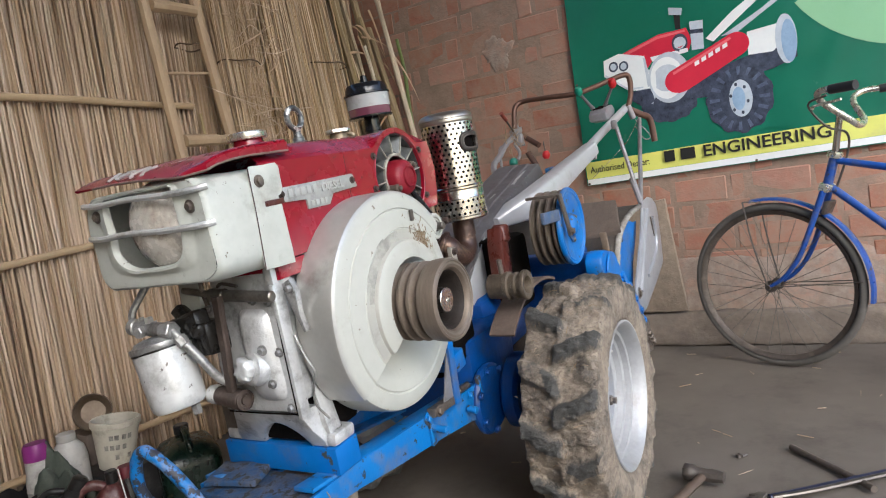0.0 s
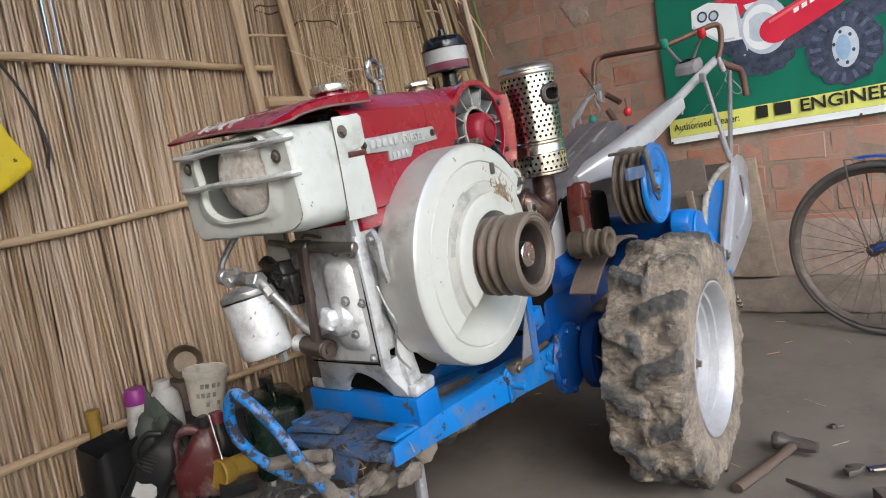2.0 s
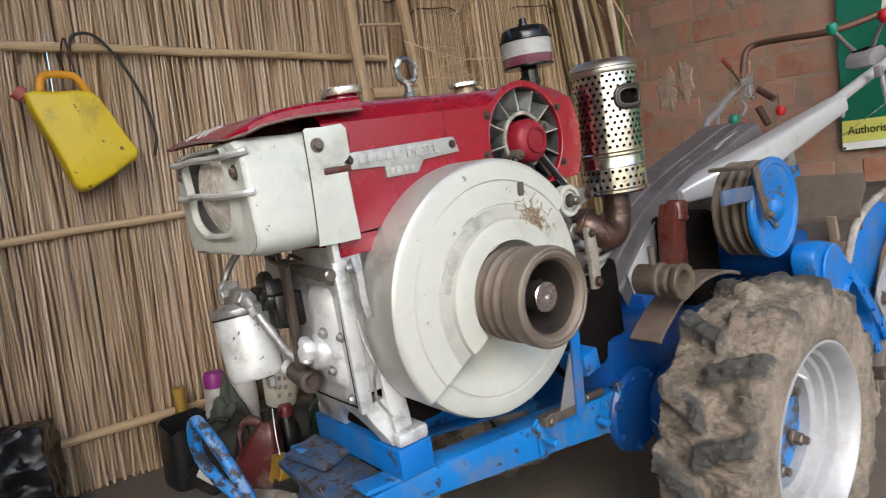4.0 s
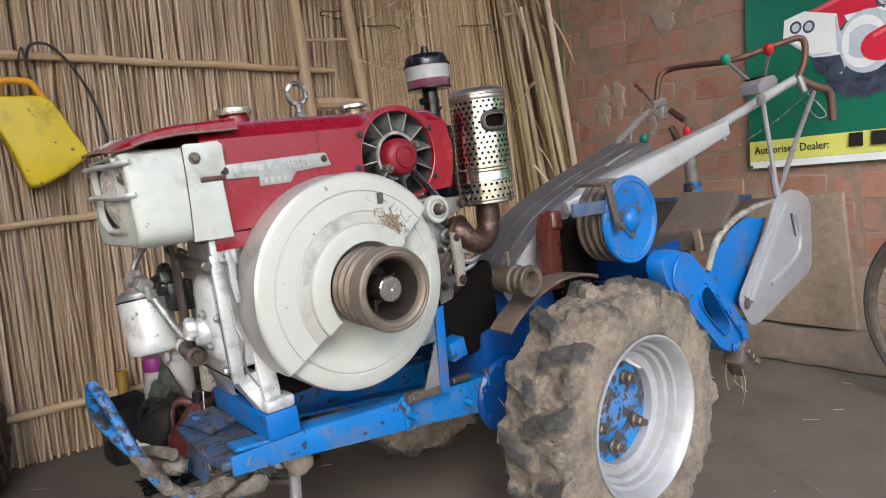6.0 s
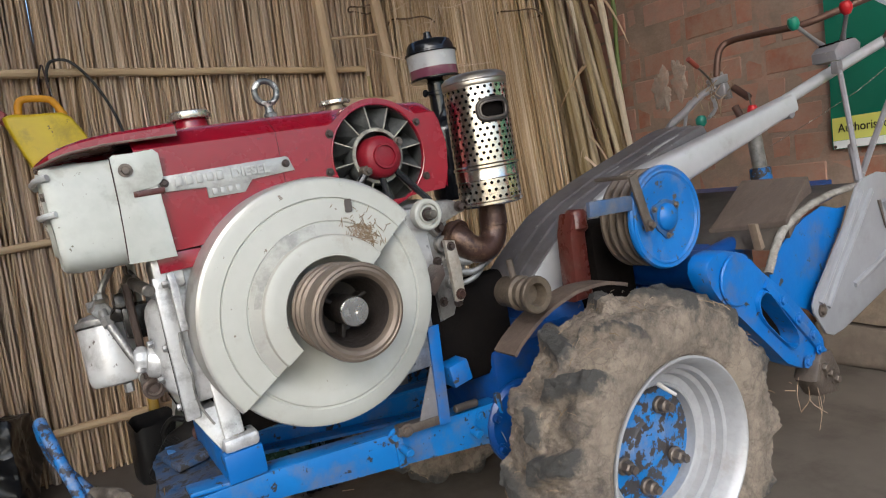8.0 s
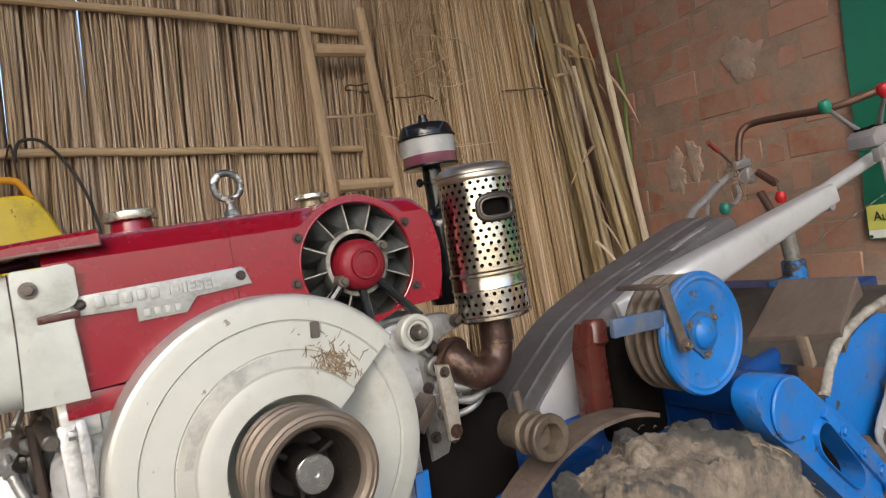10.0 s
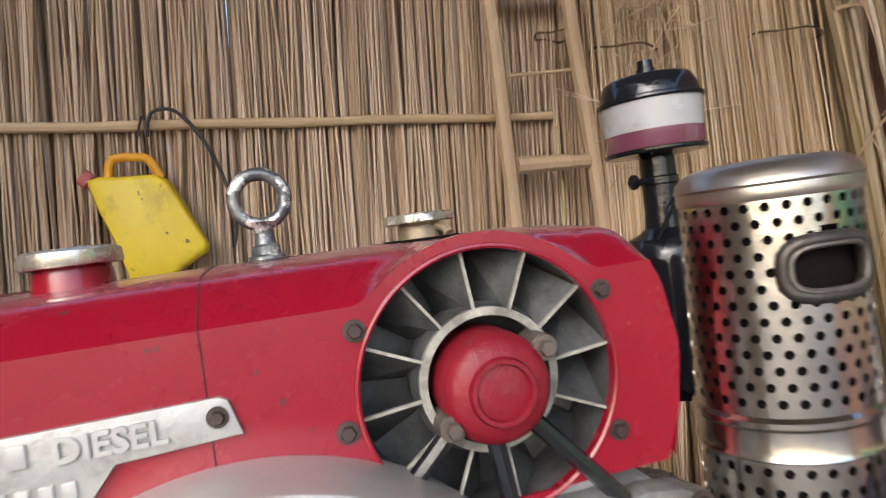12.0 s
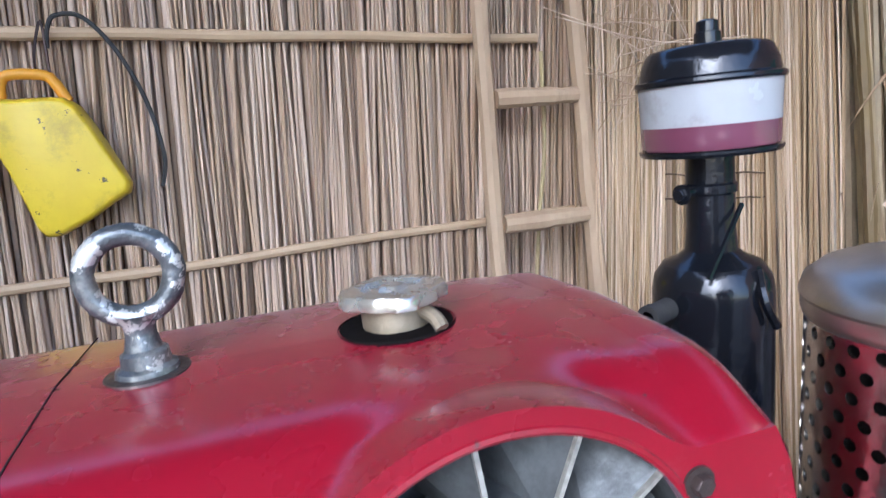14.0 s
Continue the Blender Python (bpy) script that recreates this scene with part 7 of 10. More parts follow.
prism(bm, xz([(1.318, 0.650), (1.360, 0.642), (1.350, 0.595), (1.346, 0.45), (1.292, 0.45), (1.302, 0.605)], 0.868), (0, 0.05, 0), 0.010)
cyl(bm, (1.337, 0.885, 0.606), (1.343, 0.885, 0.655), 0.026, 0.024, 24, 0.006)
rough(bm, 0.002, 30)
part("shift_casting", bm, BROWNCAST, tiller, "glossy red-brown shift casting")
# black block paints the shade of the greasy void behind the pulley
bm = B()
box(bm, (1.43, 0.93, 0.50), (0.13, 0.12, 0.22), bev=0.02)
rough(bm, 0.003, 30)
part("gear_housing", bm, SOOTSHADE, tiller, "black block for the shaded greasy void behind the pulley")

PEGWOOD = surf("grimy_peg_wood", (0.24, 0.18, 0.13), (0.12, 0.09, 0.065), 0.75, scale=20, amt=0.6, bump=0.4)
# plank box behind the pulley
q = NOSE.inverted()
bm = B()
top_ = [q @ Vector(p) for p in ((1.728, 0.86, 0.646), (1.746, 0.665, 0.664), (1.963, 0.725, 0.755), (1.934, 0.89, 0.76))]
n_ = (top_[1] - top_[0]).cross(top_[3] - top_[0]).normalized()
prism(bm, top_, (0.012, 0, -0.046), 0.004)
bmesh.ops.subdivide_edges(bm, edges=[e for e in bm.edges if e.calc_length() > 0.05], cuts=6, use_grid_fill=True)
rough(bm, 0.0025, 30)
part("seat_plank", bm, WOOD, tiller, "worn brown wooden seat plank")
bm = B()
prism(bm, [q @ Vector(p) for p in ((1.672, 0.695, 0.665), (1.684, 0.695, 0.665), (1.705, 0.695, 0.605), (1.690, 0.695, 0.600))], (0, 0.02, 0), 0.002)
part("peg", bm, PEGWOOD, tiller, "pale wooden peg")
bm = B()
box(bm, q @ Vector((1.70, 1.00, 0.535)), (0.34, 0.36, 0.15), bev=0.03)
cyl(bm, q @ Vector((1.60, 0.80, 0.58)), q @ Vector((1.74, 0.80, 0.60)), 0.03, seg=18, bev=0.006)
part("rear_gearcase", rough(bm, 0.004, 20), DEEPBLUE, tiller, "dark blue muddy rear gear case")
# upright blue stub behind the plank
bm = B()
p = q @ Vector((2.32, 1.07, 0.735))
cyl(bm, p + Vector((0, 0, -0.08)), p + Vector((0, 0, 0.045)), 0.036, 0.034, seg=24, bev=0.004)
box(bm, p + Vector((-0.05, 0.0, -0.02)), (0.12, 0.05, 0.04), bev=0.006)
part("pipe_socket", rough(bm, 0.0015, 50), BLUECHIP, tiller, "blue pipe socket")
bm = B()
cyl(bm, p + Vector((0, 0, 0.04)), p + Vector((-0.014, 0, 0.155)), 0.023, seg=20, bev=0.002)
pipe_ = part("stub_pipe", bm, GRIMY, tiller, "dull steel stub pipe")
bm = B()
cyl(bm, p + Vector((-0.014, 0, 0.150)), p + Vector((-0.018, 0, 0.18)), 0.0235, seg=20, bev=0.003)
part("pipe_cap", bm, BLUECHIP, pipe_, "blue cap of the pipe")
bm = B()
wprism([(1.90, 0.60), (1.90, 0.66), (2.35, 0.72), (2.35, 0.66)], 0.86, 0.5, 0.004, bm=bm)
part("rear_beam", bm, DEEPBLUE, tiller, "dark blue rear cross beam")

# rotary tiller housing: blue arm, blue side, silver guard
bm = B()
arm_o = [(1.406, 0.584), (1.415, 0.624), (1.464, 0.636), (1.544, 0.618), (1.603, 0.568), (1.687, 0.508), (1.765, 0.439), (1.834, 0.368), (1.845, 0.344), (1.803, 0.319), (1.749, 0.304), (1.679, 0.335), (1.595, 0.409), (1.517, 0.477), (1.443, 0.535)]
arm_i = [(1.575, 0.500), (1.585, 0.515), (1.602, 0.520), (1.618, 0.512), (1.665, 0.460), (1.706, 0.416), (1.718, 0.395), (1.716, 0.376), (1.703, 0.370), (1.688, 0.374), (1.640, 0.412), (1.598, 0.450), (1.580, 0.473)]
cc = Vector((1.645, 0, 0.445))


def ray_ring(pts, n=60):
    out = []
    P = [Vector((x, 0, z)) - cc for x, z in pts]
    for k in range(n):
        t = 2 * math.pi * k / n
        d = Vector((COS(t), 0, SIN(t)))
        best = 0
        for i in range(len(P)):
            a, e = P[i], P[(i + 1) % len(P)] - P[i]
            den = d.x * e.z - d.z * e.x
            if abs(den) > 1e-12:
                s, u = (a.x * e.z - a.z * e.x) / den, (a.x * d.z - a.z * d.x) / den
                if s > 0 and -1e-4 <= u <= 1.0001:
                    best = max(best, s)
        out.append(cc + d * best)
    return out


o_, i_ = ray_ring(arm_o, 90), ray_ring(arm_i, 90)
Yv = lambda pts, y, g=1.0: [q @ Vector((cc.x + (p.x - cc.x) * g, y, cc.z + (p.z - cc.z) * g)) for p in pts]
ringset(bm, [Yv(o_, 0.69), Yv(o_, 0.652), Yv(o_, 0.645, 0.985), Yv(i_, 0.645, 1.10), Yv(i_, 0.636, 1.06), Yv(i_, 0.636, 1.0), Yv(i_, 0.69)], closed=True)
bmesh.ops.recalc_face_normals(bm, faces=bm.faces[:])
arm = part("chain_case_arm", bm, BLUE, tiller, "blue cast chain-case arm with a long slot", 40)
# black plate paints the shade seen through the slot
bm = B()
wprism([(x, z) for x, z in arm_i], 0.682, 0.006, 0, bm=bm)
part("slot_back", bm, SOOTSHADE, arm, "black plate standing in for shade inside the slot")
bm = B()
c0 = q @ Vector((1.505, 0.645, 0.565))
cyl(bm, c0, c0 + Vector((0, -0.008, 0)), 0.058, seg=36, bev=0.003)
part("arm_boss", bm, BLUE, arm)
bm = B()
wprism([(1.60, 0.530), (1.615, 0.545), (1.835, 0.335), (1.825, 0.318)], 0.636, 0.02, 0.003, bm=bm)
part("arm_rib", bm, BLUE, arm)
for x, z in ((1.66, 0.49), (1.72, 0.435), (1.775, 0.385), (1.80, 0.345), (1.745, 0.325)):
    part("bolt", bolt(B(), q @ Vector((x, 0.636, z)), AX, 0.010, 0.006), BLUE, arm)
bm = B()
wprism([(1.80, 0.335), (1.845, 0.335), (1.885, 0.275), (1.87, 0.22), (1.80, 0.225), (1.765, 0.27)], 0.63, 0.06, 0.012, bm=bm)
rough(bm, 0.006, 40)
for k in range(3):
    bolt(bm, q @ Vector((1.80 + 0.025 * k, 0.63, 0.30 - 0.02 * k)), AX, 0.011, 0.01)
part("tine_bearing", bm, GREASY, tiller, "mud-caked tine bearing end")
bm = B()
for k in range(7):
    rr = random.Random(k)
    s0 = q @ Vector((1.80 + rr.uniform(-0.05, 0.07), 0.64 + rr.uniform(-0.01, 0.04), 0.25 + rr.uniform(-0.02, 0.04)))
    tube(bm, [s0, s0 + Vector((rr.uniform(-0.03, 0.03), rr.uniform(-0.02, 0.02), -0.04)), s0 + Vector((rr.uniform(-0.05, 0.05), 0, -rr.uniform(0.05, 0.11)))], 0.0006, 4, 3)
tagged(part("hanging_straw", bm, REEDI, tiller, "dry straw hanging from the tines"), kind="stuff")
bm = B()
wprism([(2.066, 0.663), (2.022, 0.661), (1.945, 0.676), (1.862, 0.656), (1.795, 0.628), (1.735, 0.588), (1.700, 0.548), (1.700, 0.515), (1.785, 0.450), (1.856, 0.423), (1.88, 0.40), (1.95, 0.53), (2.03, 0.608)], 0.685, 0.004, 0.001, bm=bm)
part("housing_side", bm, BLUE, tiller, "clean bright blue side of the tine housing")
EDGEMUD = surf("grey_mud_crust", (0.33, 0.315, 0.29), (0.15, 0.13, 0.11), 0.85, scale=35, amt=0.85, bump=0.9, bscale=90, dirt=(0.10, 0.085, 0.07), dirt_amt=0.4, dirt_scale=25)
bm = B()
sec_ = [(1.70, 0.60), (1.735, 0.64), (1.80, 0.672), (1.87, 0.693), (1.942, 0.706), (2.03, 0.715), (2.118, 0.719)]
vs_ = [[bm.verts.new(q @ Vector((x, y, z - dz))) for y, dz in ((0.668, 0.014), (0.668, 0.0), (1.36, 0.0))] for x, z in sec_]
for a, b in zip(vs_, vs_[1:]):
    for j in range(2):
        bm.faces.new((a[j], a[j + 1], b[j + 1], b[j]))
bmesh.ops.solidify(bm, geom=bm.faces[:], thickness=0.004)
bmesh.ops.recalc_face_normals(bm, faces=bm.faces[:])
part("housing_top", bm, surf("muddy_sheet", (0.14, 0.125, 0.115), (0.07, 0.06, 0.05), 0.7, metal=0.2, dirt=(0.21, 0.175, 0.14), dirt_amt=0.6, dirt_scale=7, bump=0.4), tiller, "mud-splashed grey housing top")
part("housing_edge", rough(rough(tube(B(), [q @ Vector((x, 0.672, z - 0.006)) for x, z in [(1.672, 0.555)] + sec_], 0.0105, 12, 12, flat=0.8), 0.002, 40), 0.0022, 160), EDGEMUD, tiller, "mud-crusted rolled edge of the housing")
GUARDGREY = surf("side_guard_paint", (0.35, 0.365, 0.40), (0.25, 0.255, 0.27), 0.34, metal=0.35, scale=6, amt=0.5, bump=0.12, bscale=30, dirt=(0.24, 0.235, 0.23), dirt_amt=0.25, dirt_scale=5)
g_o = [(2.06, 0.71), (2.095, 0.730), (2.18, 0.741), (2.255, 0.731), (2.31, 0.705), (2.330, 0.675), (2.336, 0.581), (2.331, 0.475), (2.31, 0.458), (2.19, 0.419), (1.96, 0.356), (1.91, 0.350), (1.875, 0.362), (1.825, 0.425), (1.822, 0.445), (1.836, 0.468), (1.991, 0.617)]
bm = B()
wprism(g_o, 0.662, -0.006, 0.002, bm=bm)
guard = part("side_guard", bm, GUARDGREY, tiller, "silver sheet side guard with pressed ribs")
for pts in ([(2.135, 0.695), (2.02, 0.575), (1.885, 0.428)], [(2.20, 0.66), (2.235, 0.60), (2.225, 0.54), (2.15, 0.50), (2.02, 0.46)], [(2.08, 0.70), (1.975, 0.58), (1.85, 0.445)]):
    bm = B()
    tube(bm, [q @ Vector((x, 0.655, z)) for x, z in pts], 0.008, 8, 6, flat=1.0)
    part("pressed_rib", bm, GUARDGREY, guard)
part("bolt", bolt(B(), q @ Vector((1.86, 0.655, 0.425)), AX, 0.012, 0.006), GREASY, guard)
bm = B()
prism(bm, [q @ Vector((x, 0.655, z)) for x, z in ((2.165, 0.665), (2.18, 0.665), (2.205, 0.585), (2.20, 0.585))], (0, -0.003, 0), 0.0006)
part("guard_slot", bm, GREASY, guard, "dark slot")
# far tine drum below
bm = B()
c0 = q @ Vector((1.62, 0.70, 0.29))
cyl(bm, c0, c0 + Vector((0, 0.6, 0)), 0.055, seg=20, bev=0.01)
part("tine_drum", bm, GREASY, tiller, "dusty tine drum")

# nose of the chassis: plate, hoop, stand
bm = B()
prism(bm, [(0.405, 0.885, 0.350), (0.395, 0.98, 0.351), (0.405, 1.15, 0.351), (0.50, 1.15, 0.351), (0.50, 0.885, 0.351)], (0, 0, -0.014), 0.002)
box(bm, (0.462, 1.09, 0.362), (0.075, 0.11, 0.012), Matrix.Rotation(radians(14), 3, "Z"), bev=0.002)
prism(bm, [(0.40, 0.95, 0.345), (0.40, 1.06, 0.345), (0.385, 1.05, 0.295), (0.385, 0.96, 0.295)], (0.012, 0, 0), 0.004)
bmesh.ops.subdivide_edges(bm, edges=[e for e in bm.edges if e.calc_length() > 0.03], cuts=4, use_grid_fill=True)
rough(bm, 0.0035, 35)
rough(bm, 0.003, 120)
part("nose_plate", bm, MUDDYBLUE, tiller, "mud-caked blue nose plate")
bm = B()
tube(bm, [(0.47, 0.95, 0.295), (0.40, 0.945, 0.283), (0.335, 0.945, 0.308), (0.298, 0.950, 0.368), (0.279, 0.965, 0.435), (0.265, 0.998, 0.492), (0.257, 1.030, 0.518), (0.254, 1.054, 0.494), (0.260, 1.068, 0.445), (0.282, 1.068, 0.395), (0.310, 1.050, 0.352), (0.36, 1.050, 0.308), (0.47, 1.06, 0.295)], 0.0095, 12, 8)
part("bumper_hoop", rough(bm, 0.0015, 70), HOOPBLUE, tiller, "bent tubular hoop with flaking blue paint and dried mud")
bm = B()
tube(bm, [(0.300, 1.055, 0.365), (0.33, 1.0, 0.372), (0.345, 0.95, 0.375)], 0.011, 10, 4)
rough(bm, 0.002, 60)
part("hoop_rung", bm, CAKE, tiller, "mud-covered rung of the hoop")
# mud baked on the nose and the foot of the hoop
for c, r, sc in (((0.352, 0.995, 0.336), 0.020, (1.3, 1.5, 0.8)), ((0.405, 0.935, 0.290), 0.021, (1.7, 0.9, 0.7)), ((0.45, 0.882, 0.290), 0.018, (1.9, 0.6, 0.9)), ((0.43, 1.03, 0.320), 0.026, (1.3, 1.7, 0.4)), ((0.375, 0.955, 0.272), 0.018, (1.4, 1.0, 0.8)), ((0.45, 0.96, 0.262), 0.022, (1.6, 1.2, 0.7))):
    bm = B()
    ball(bm, c, r, sc, 34, 24)
    for v in bm.verts:
        d = (v.co - Vector(c)).normalized()
        v.co += d * (0.006 * noise.noise(v.co * 60) + 0.004 * noise.noise(v.co * 150) + 0.002 * noise.noise(v.co * 300))
    part("mud_cake", bm, CAKE, tiller, "crusted dried mud")
for pts in ([(0.46, 0.948, 0.292), (0.40, 0.945, 0.281), (0.345, 0.945, 0.302), (0.318, 0.947, 0.335), (0.300, 0.950, 0.366), (0.288, 0.957, 0.400)], [(0.36, 1.05, 0.306), (0.325, 1.05, 0.338), (0.300, 1.056, 0.370)]):
    bm = tube(B(), pts, 0.0118, 14, 16)
    for v in bm.verts:
        v.co += Vector(noise.noise_vector(v.co * 45)) * 0.0045 + Vector(noise.noise_vector(v.co * 160)) * 0.003
    part("mud_cake", bm, CAKE, tiller, "crusted dried mud")
bm = B()
g = random.Random(5)
for k in range(18):
    c = Vector((0.42 + g.gauss(0, 0.05), 0.98 + g.gauss(0, 0.06), 0.300 + g.gauss(0, 0.02)))
    d = Vector((g.gauss(0, 1), g.gauss(0, 1), g.gauss(0, 0.15))).normalized() * g.uniform(0.006, 0.03)
    tube(bm, [c - d, c + Vector((0, 0, 0.004)), c + d], g.uniform(0.0005, 0.0011), 4, 2)
tagged(part("caught_straw", bm, MUDSTRAW, tiller, "straw caught in the mud of the nose", 0), kind="stuff")
for p0, p1, m, nm in (((0.505, 1.09, 0.285), (0.455, 1.105, 0.0), HOOPBLUE, "chipped blue stand leg"), ((0.575, 0.975, 0.285), (0.535, 0.965, 0.0), SHEET, "grey stand leg")):
    bm = B()
    tube(bm, [p0, T(p1)], 0.012, 10, 1)
    part("stand_leg", rough(bm, 0.0012, 60), m, tiller, nm)
bm = B()
tube(bm, [(0.495, 1.085, 0.215), (0.565, 0.975, 0.215)], 0.008, 8, 1)
part("stand_bar", bm, GREASY, tiller)
bm = B()
tube(bm, [(0.572 + 0.006 * COS(k * 0.9), 1.02 + 0.006 * SIN(k * 0.9), 0.285 - 0.0011 * k) for k in range(64)], 0.0013, 5, 1)
part("stand_spring", bm, GREASY, tiller, "rusty coil spring")
bm = B()
ball(bm, (0.575, 0.955, 0.265), 0.03, (1, 0.8, 1.1), 16, 10)
rough(bm, 0.008, 50)
part("dry_mud", bm, MUDTYRE, tiller, "lump of dried mud under the nose")
# ---- things against the walls ----
# wooden ladder leaning on the reed wall
ladder = thing("ladder", (1.46, 2.12, 0), "rough pale wooden ladder leaning on the reed wall", "ladder")


def rail_at(x_hi, x_lo, z):
    t = (z - 0.75) / 1.0
    return Vector((x_lo + (x_hi - x_lo) * t, 2.165 + 0.055 * t, z))


def stick(pts, r, amp=0.004, seg=9, taper=0.85, n=16, seed=0.0):
    bm = B()
    ps = smooth_path(pts, max(2, n // (len(pts) - 1)))
    k = len(ps)
    for i, p in enumerate(ps):
        ps[i] = p + Vector(noise.noise_vector(p * 6 + Vector((seed, 0, 0)))) * amp
    rings = []
    for i, p in enumerate(ps):
        d = (ps[min(i + 1, k - 1)] - ps[max(i - 1, 0)])
        a, b, d = frame_of(d)
        rr = r * (1 + (taper - 1) * i / (k - 1)) * (1 + 0.16 * noise.noise(p * 21) + 0.08 * noise.noise(p * 60))
        rings.append([p + a * COS(2 * math.pi * j / seg) * rr + b * SIN(2 * math.pi * j / seg) * rr for j in range(seg)])
    ringset(bm, rings)
    return bm


for hi, lo, top_z, r in ((1.297, 1.340, 1.82, 0.0255), (1.545, 1.625, 1.92, 0.0280)):
    part("rail", stick([rail_at(hi, lo, z) for z in (0.0, 0.5, 1.0, 1.45, top_z)], r, seed=hi), PALEWOOD, ladder, "crooked peeled pole")
for z, r in ((1.735, 0.025), (1.212, 0.026), (0.900, 0.0245), (0.58, 0.024), (0.27, 0.024)):
    a, b = rail_at(1.297, 1.340, z), rail_at(1.545, 1.625, z + 0.012)
    a.x += 0.02
    b.x -= 0.02
    part("rung", stick([a + Vector((0, -0.012, 0)), a.lerp(b, 0.5) + Vector((0, -0.014, 0)), b + Vector((0, -0.012, 0))], r, seed=z), PALEWOOD, ladder, "thick split-wood rung")
part("thin_rung", stick([rail_at(1.297, 1.34, 1.475), rail_at(1.545, 1.625, 1.50)], 0.006, seed=3), PALEWOOD, ladder, "thin twig rung")
# rope hanging behind the ladder
rope = tagged(part("rope", tube(B(), [(1.50, 2.25, 1.34), (1.508, 2.245, 1.10), (1.49, 2.24, 0.9), (1.48, 2.24, 0.70), (1.47, 2.24, 0.45)], 0.0055, 8, 8), surf("straw_rope", (0.42, 0.34, 0.17), (0.3, 0.22, 0.1), 0.8, scale=60, bump=0.6, bscale=140)), "twisted yellow straw rope hanging on the reed wall", "rope")

# reed and straw bundles stacked in the corner
def bundle(name, n, foot, head, wf, wh, rmin, rmax, mat, label, ztop, seed, mess=0.0):
    g = random.Random(seed)
    bm = B()
    f, h = Vector(foot), Vector(head)
    for k in range(n):
        u, v = g.uniform(-1, 1), g.uniform(-1, 1)
        p = f + Vector((u * wf[0], v * wf[1], 0))
        t = h + Vector((u * wh[0] + g.gauss(0, 0.01 + mess), v * wh[1] + g.gauss(0, 0.006), g.uniform(-0.25, ztop)))
        mid = p.lerp(t, 0.5) + Vector((g.gauss(0, 0.008 + mess * 0.6), g.gauss(0, 0.006), 0))
        pts = smooth_path([p, mid, t], 4)
        r = g.uniform(rmin, rmax)
        rings = []
        for i, c in enumerate(pts):
            rr = r * (1.1 - 0.5 * i / (len(pts) - 1))
            rings.append([c + Vector((COS(2 * math.pi * j / 5 + k) * rr, SIN(2 * math.pi * j / 5 + k) * rr, 0)) for j in range(5)])
        ringset(bm, rings)
    return tagged(part(name, bm, mat, None, "", 60), label, "reed bundle", "bundles in the corner", "stuff")


bundle("straw_bundle", 300, (1.73, 2.19, 0), (1.71, 2.22, 2.05), (0.085, 0.06), (0.095, 0.05), 0.0018, 0.0048, BUNDLE, "messy bundle of fine dry straw standing against the wall", 0.2, 3, 0.02)
bundle("reed_bundle", 290, (2.07, 2.17, 0), (1.99, 2.23, 2.1), (0.165, 0.08), (0.125, 0.05), 0.0038, 0.0068, BUNDLE, "tied bundle of straight dry reeds standing against the wall", 0.2, 5)
bundle("reed_bundle", 240, (2.34, 2.13, 0), (2.24, 2.23, 2.1), (0.115, 0.09), (0.105, 0.05), 0.0036, 0.0068, BUNDLE, "leaning bundle of dry reeds in the corner", 0.25, 7, 0.008)
def cane_stack(n, foot, head, wf, wh, rmin, rmax, label, seed):
    g = random.Random(seed)
    f, h = Vector(foot), Vector(head)
    root = thing("cane_bundle", foot, label, "cane bundle", "bundles in the corner")
    for k in range(n):
        u, v = g.uniform(-1, 1), g.uniform(-1, 1)
        p = f + Vector((u * wf[0], v * wf[1], 0))
        t = h + Vector((u * wh[0] + g.gauss(0, 0.05), v * wh[1] + g.gauss(0, 0.02), g.uniform(-0.35, 0.25)))
        t.x, t.y = min(t.x, 2.755), min(t.y, 2.30)
        mid = p.lerp(t, 0.5) + Vector((g.gauss(0, 0.025), g.gauss(0, 0.012), 0))
        mid.x = min(mid.x, 2.755)
        pts = smooth_path([p, mid, t], 14)
        r, a0 = g.uniform(rmin, rmax), g.randrange(5)
        rings = []
        for i, c in enumerate(pts):
            rr = r * (1.1 - 0.35 * i / (len(pts) - 1)) * (1.22 if (i + a0) % 5 == 0 else 1.0)
            rings.append([c + Vector((COS(2 * math.pi * j / 7 + k) * rr, SIN(2 * math.pi * j / 7 + k) * rr, 0)) for j in range(7)])
        bm = B()
        ringset(bm, rings)
        part("cane", bm, GREENSTALK, root)
    return root


cane_stack(17, (2.60, 2.00, 0), (2.46, 2.20, 2.15), (0.10, 0.10), (0.12, 0.05), 0.012, 0.0205, "stack of greenish brown knotty canes leaning in the corner", 11)
cane_corner = cane_stack(7, (2.69, 1.84, 0), (2.58, 2.10, 1.95), (0.03, 0.07), (0.06, 0.05), 0.013, 0.019, "pale knotty canes leaning against the brick wall", 13)
part("green_shoot", stick([(2.69, 1.95, 0.9), (2.675, 1.96, 1.23), (2.69, 1.97, 1.58), (2.70, 1.99, 1.75)], 0.011, 0.006, seed=4.0), surf("living_green_cane", (0.13, 0.17, 0.04), (0.08, 0.10, 0.03), 0.5, scale=9, amt=0.6, bump=0.2), cane_corner, "still green cane")
# dry leaves hanging from the canes
bm = B()
g = random.Random(77)
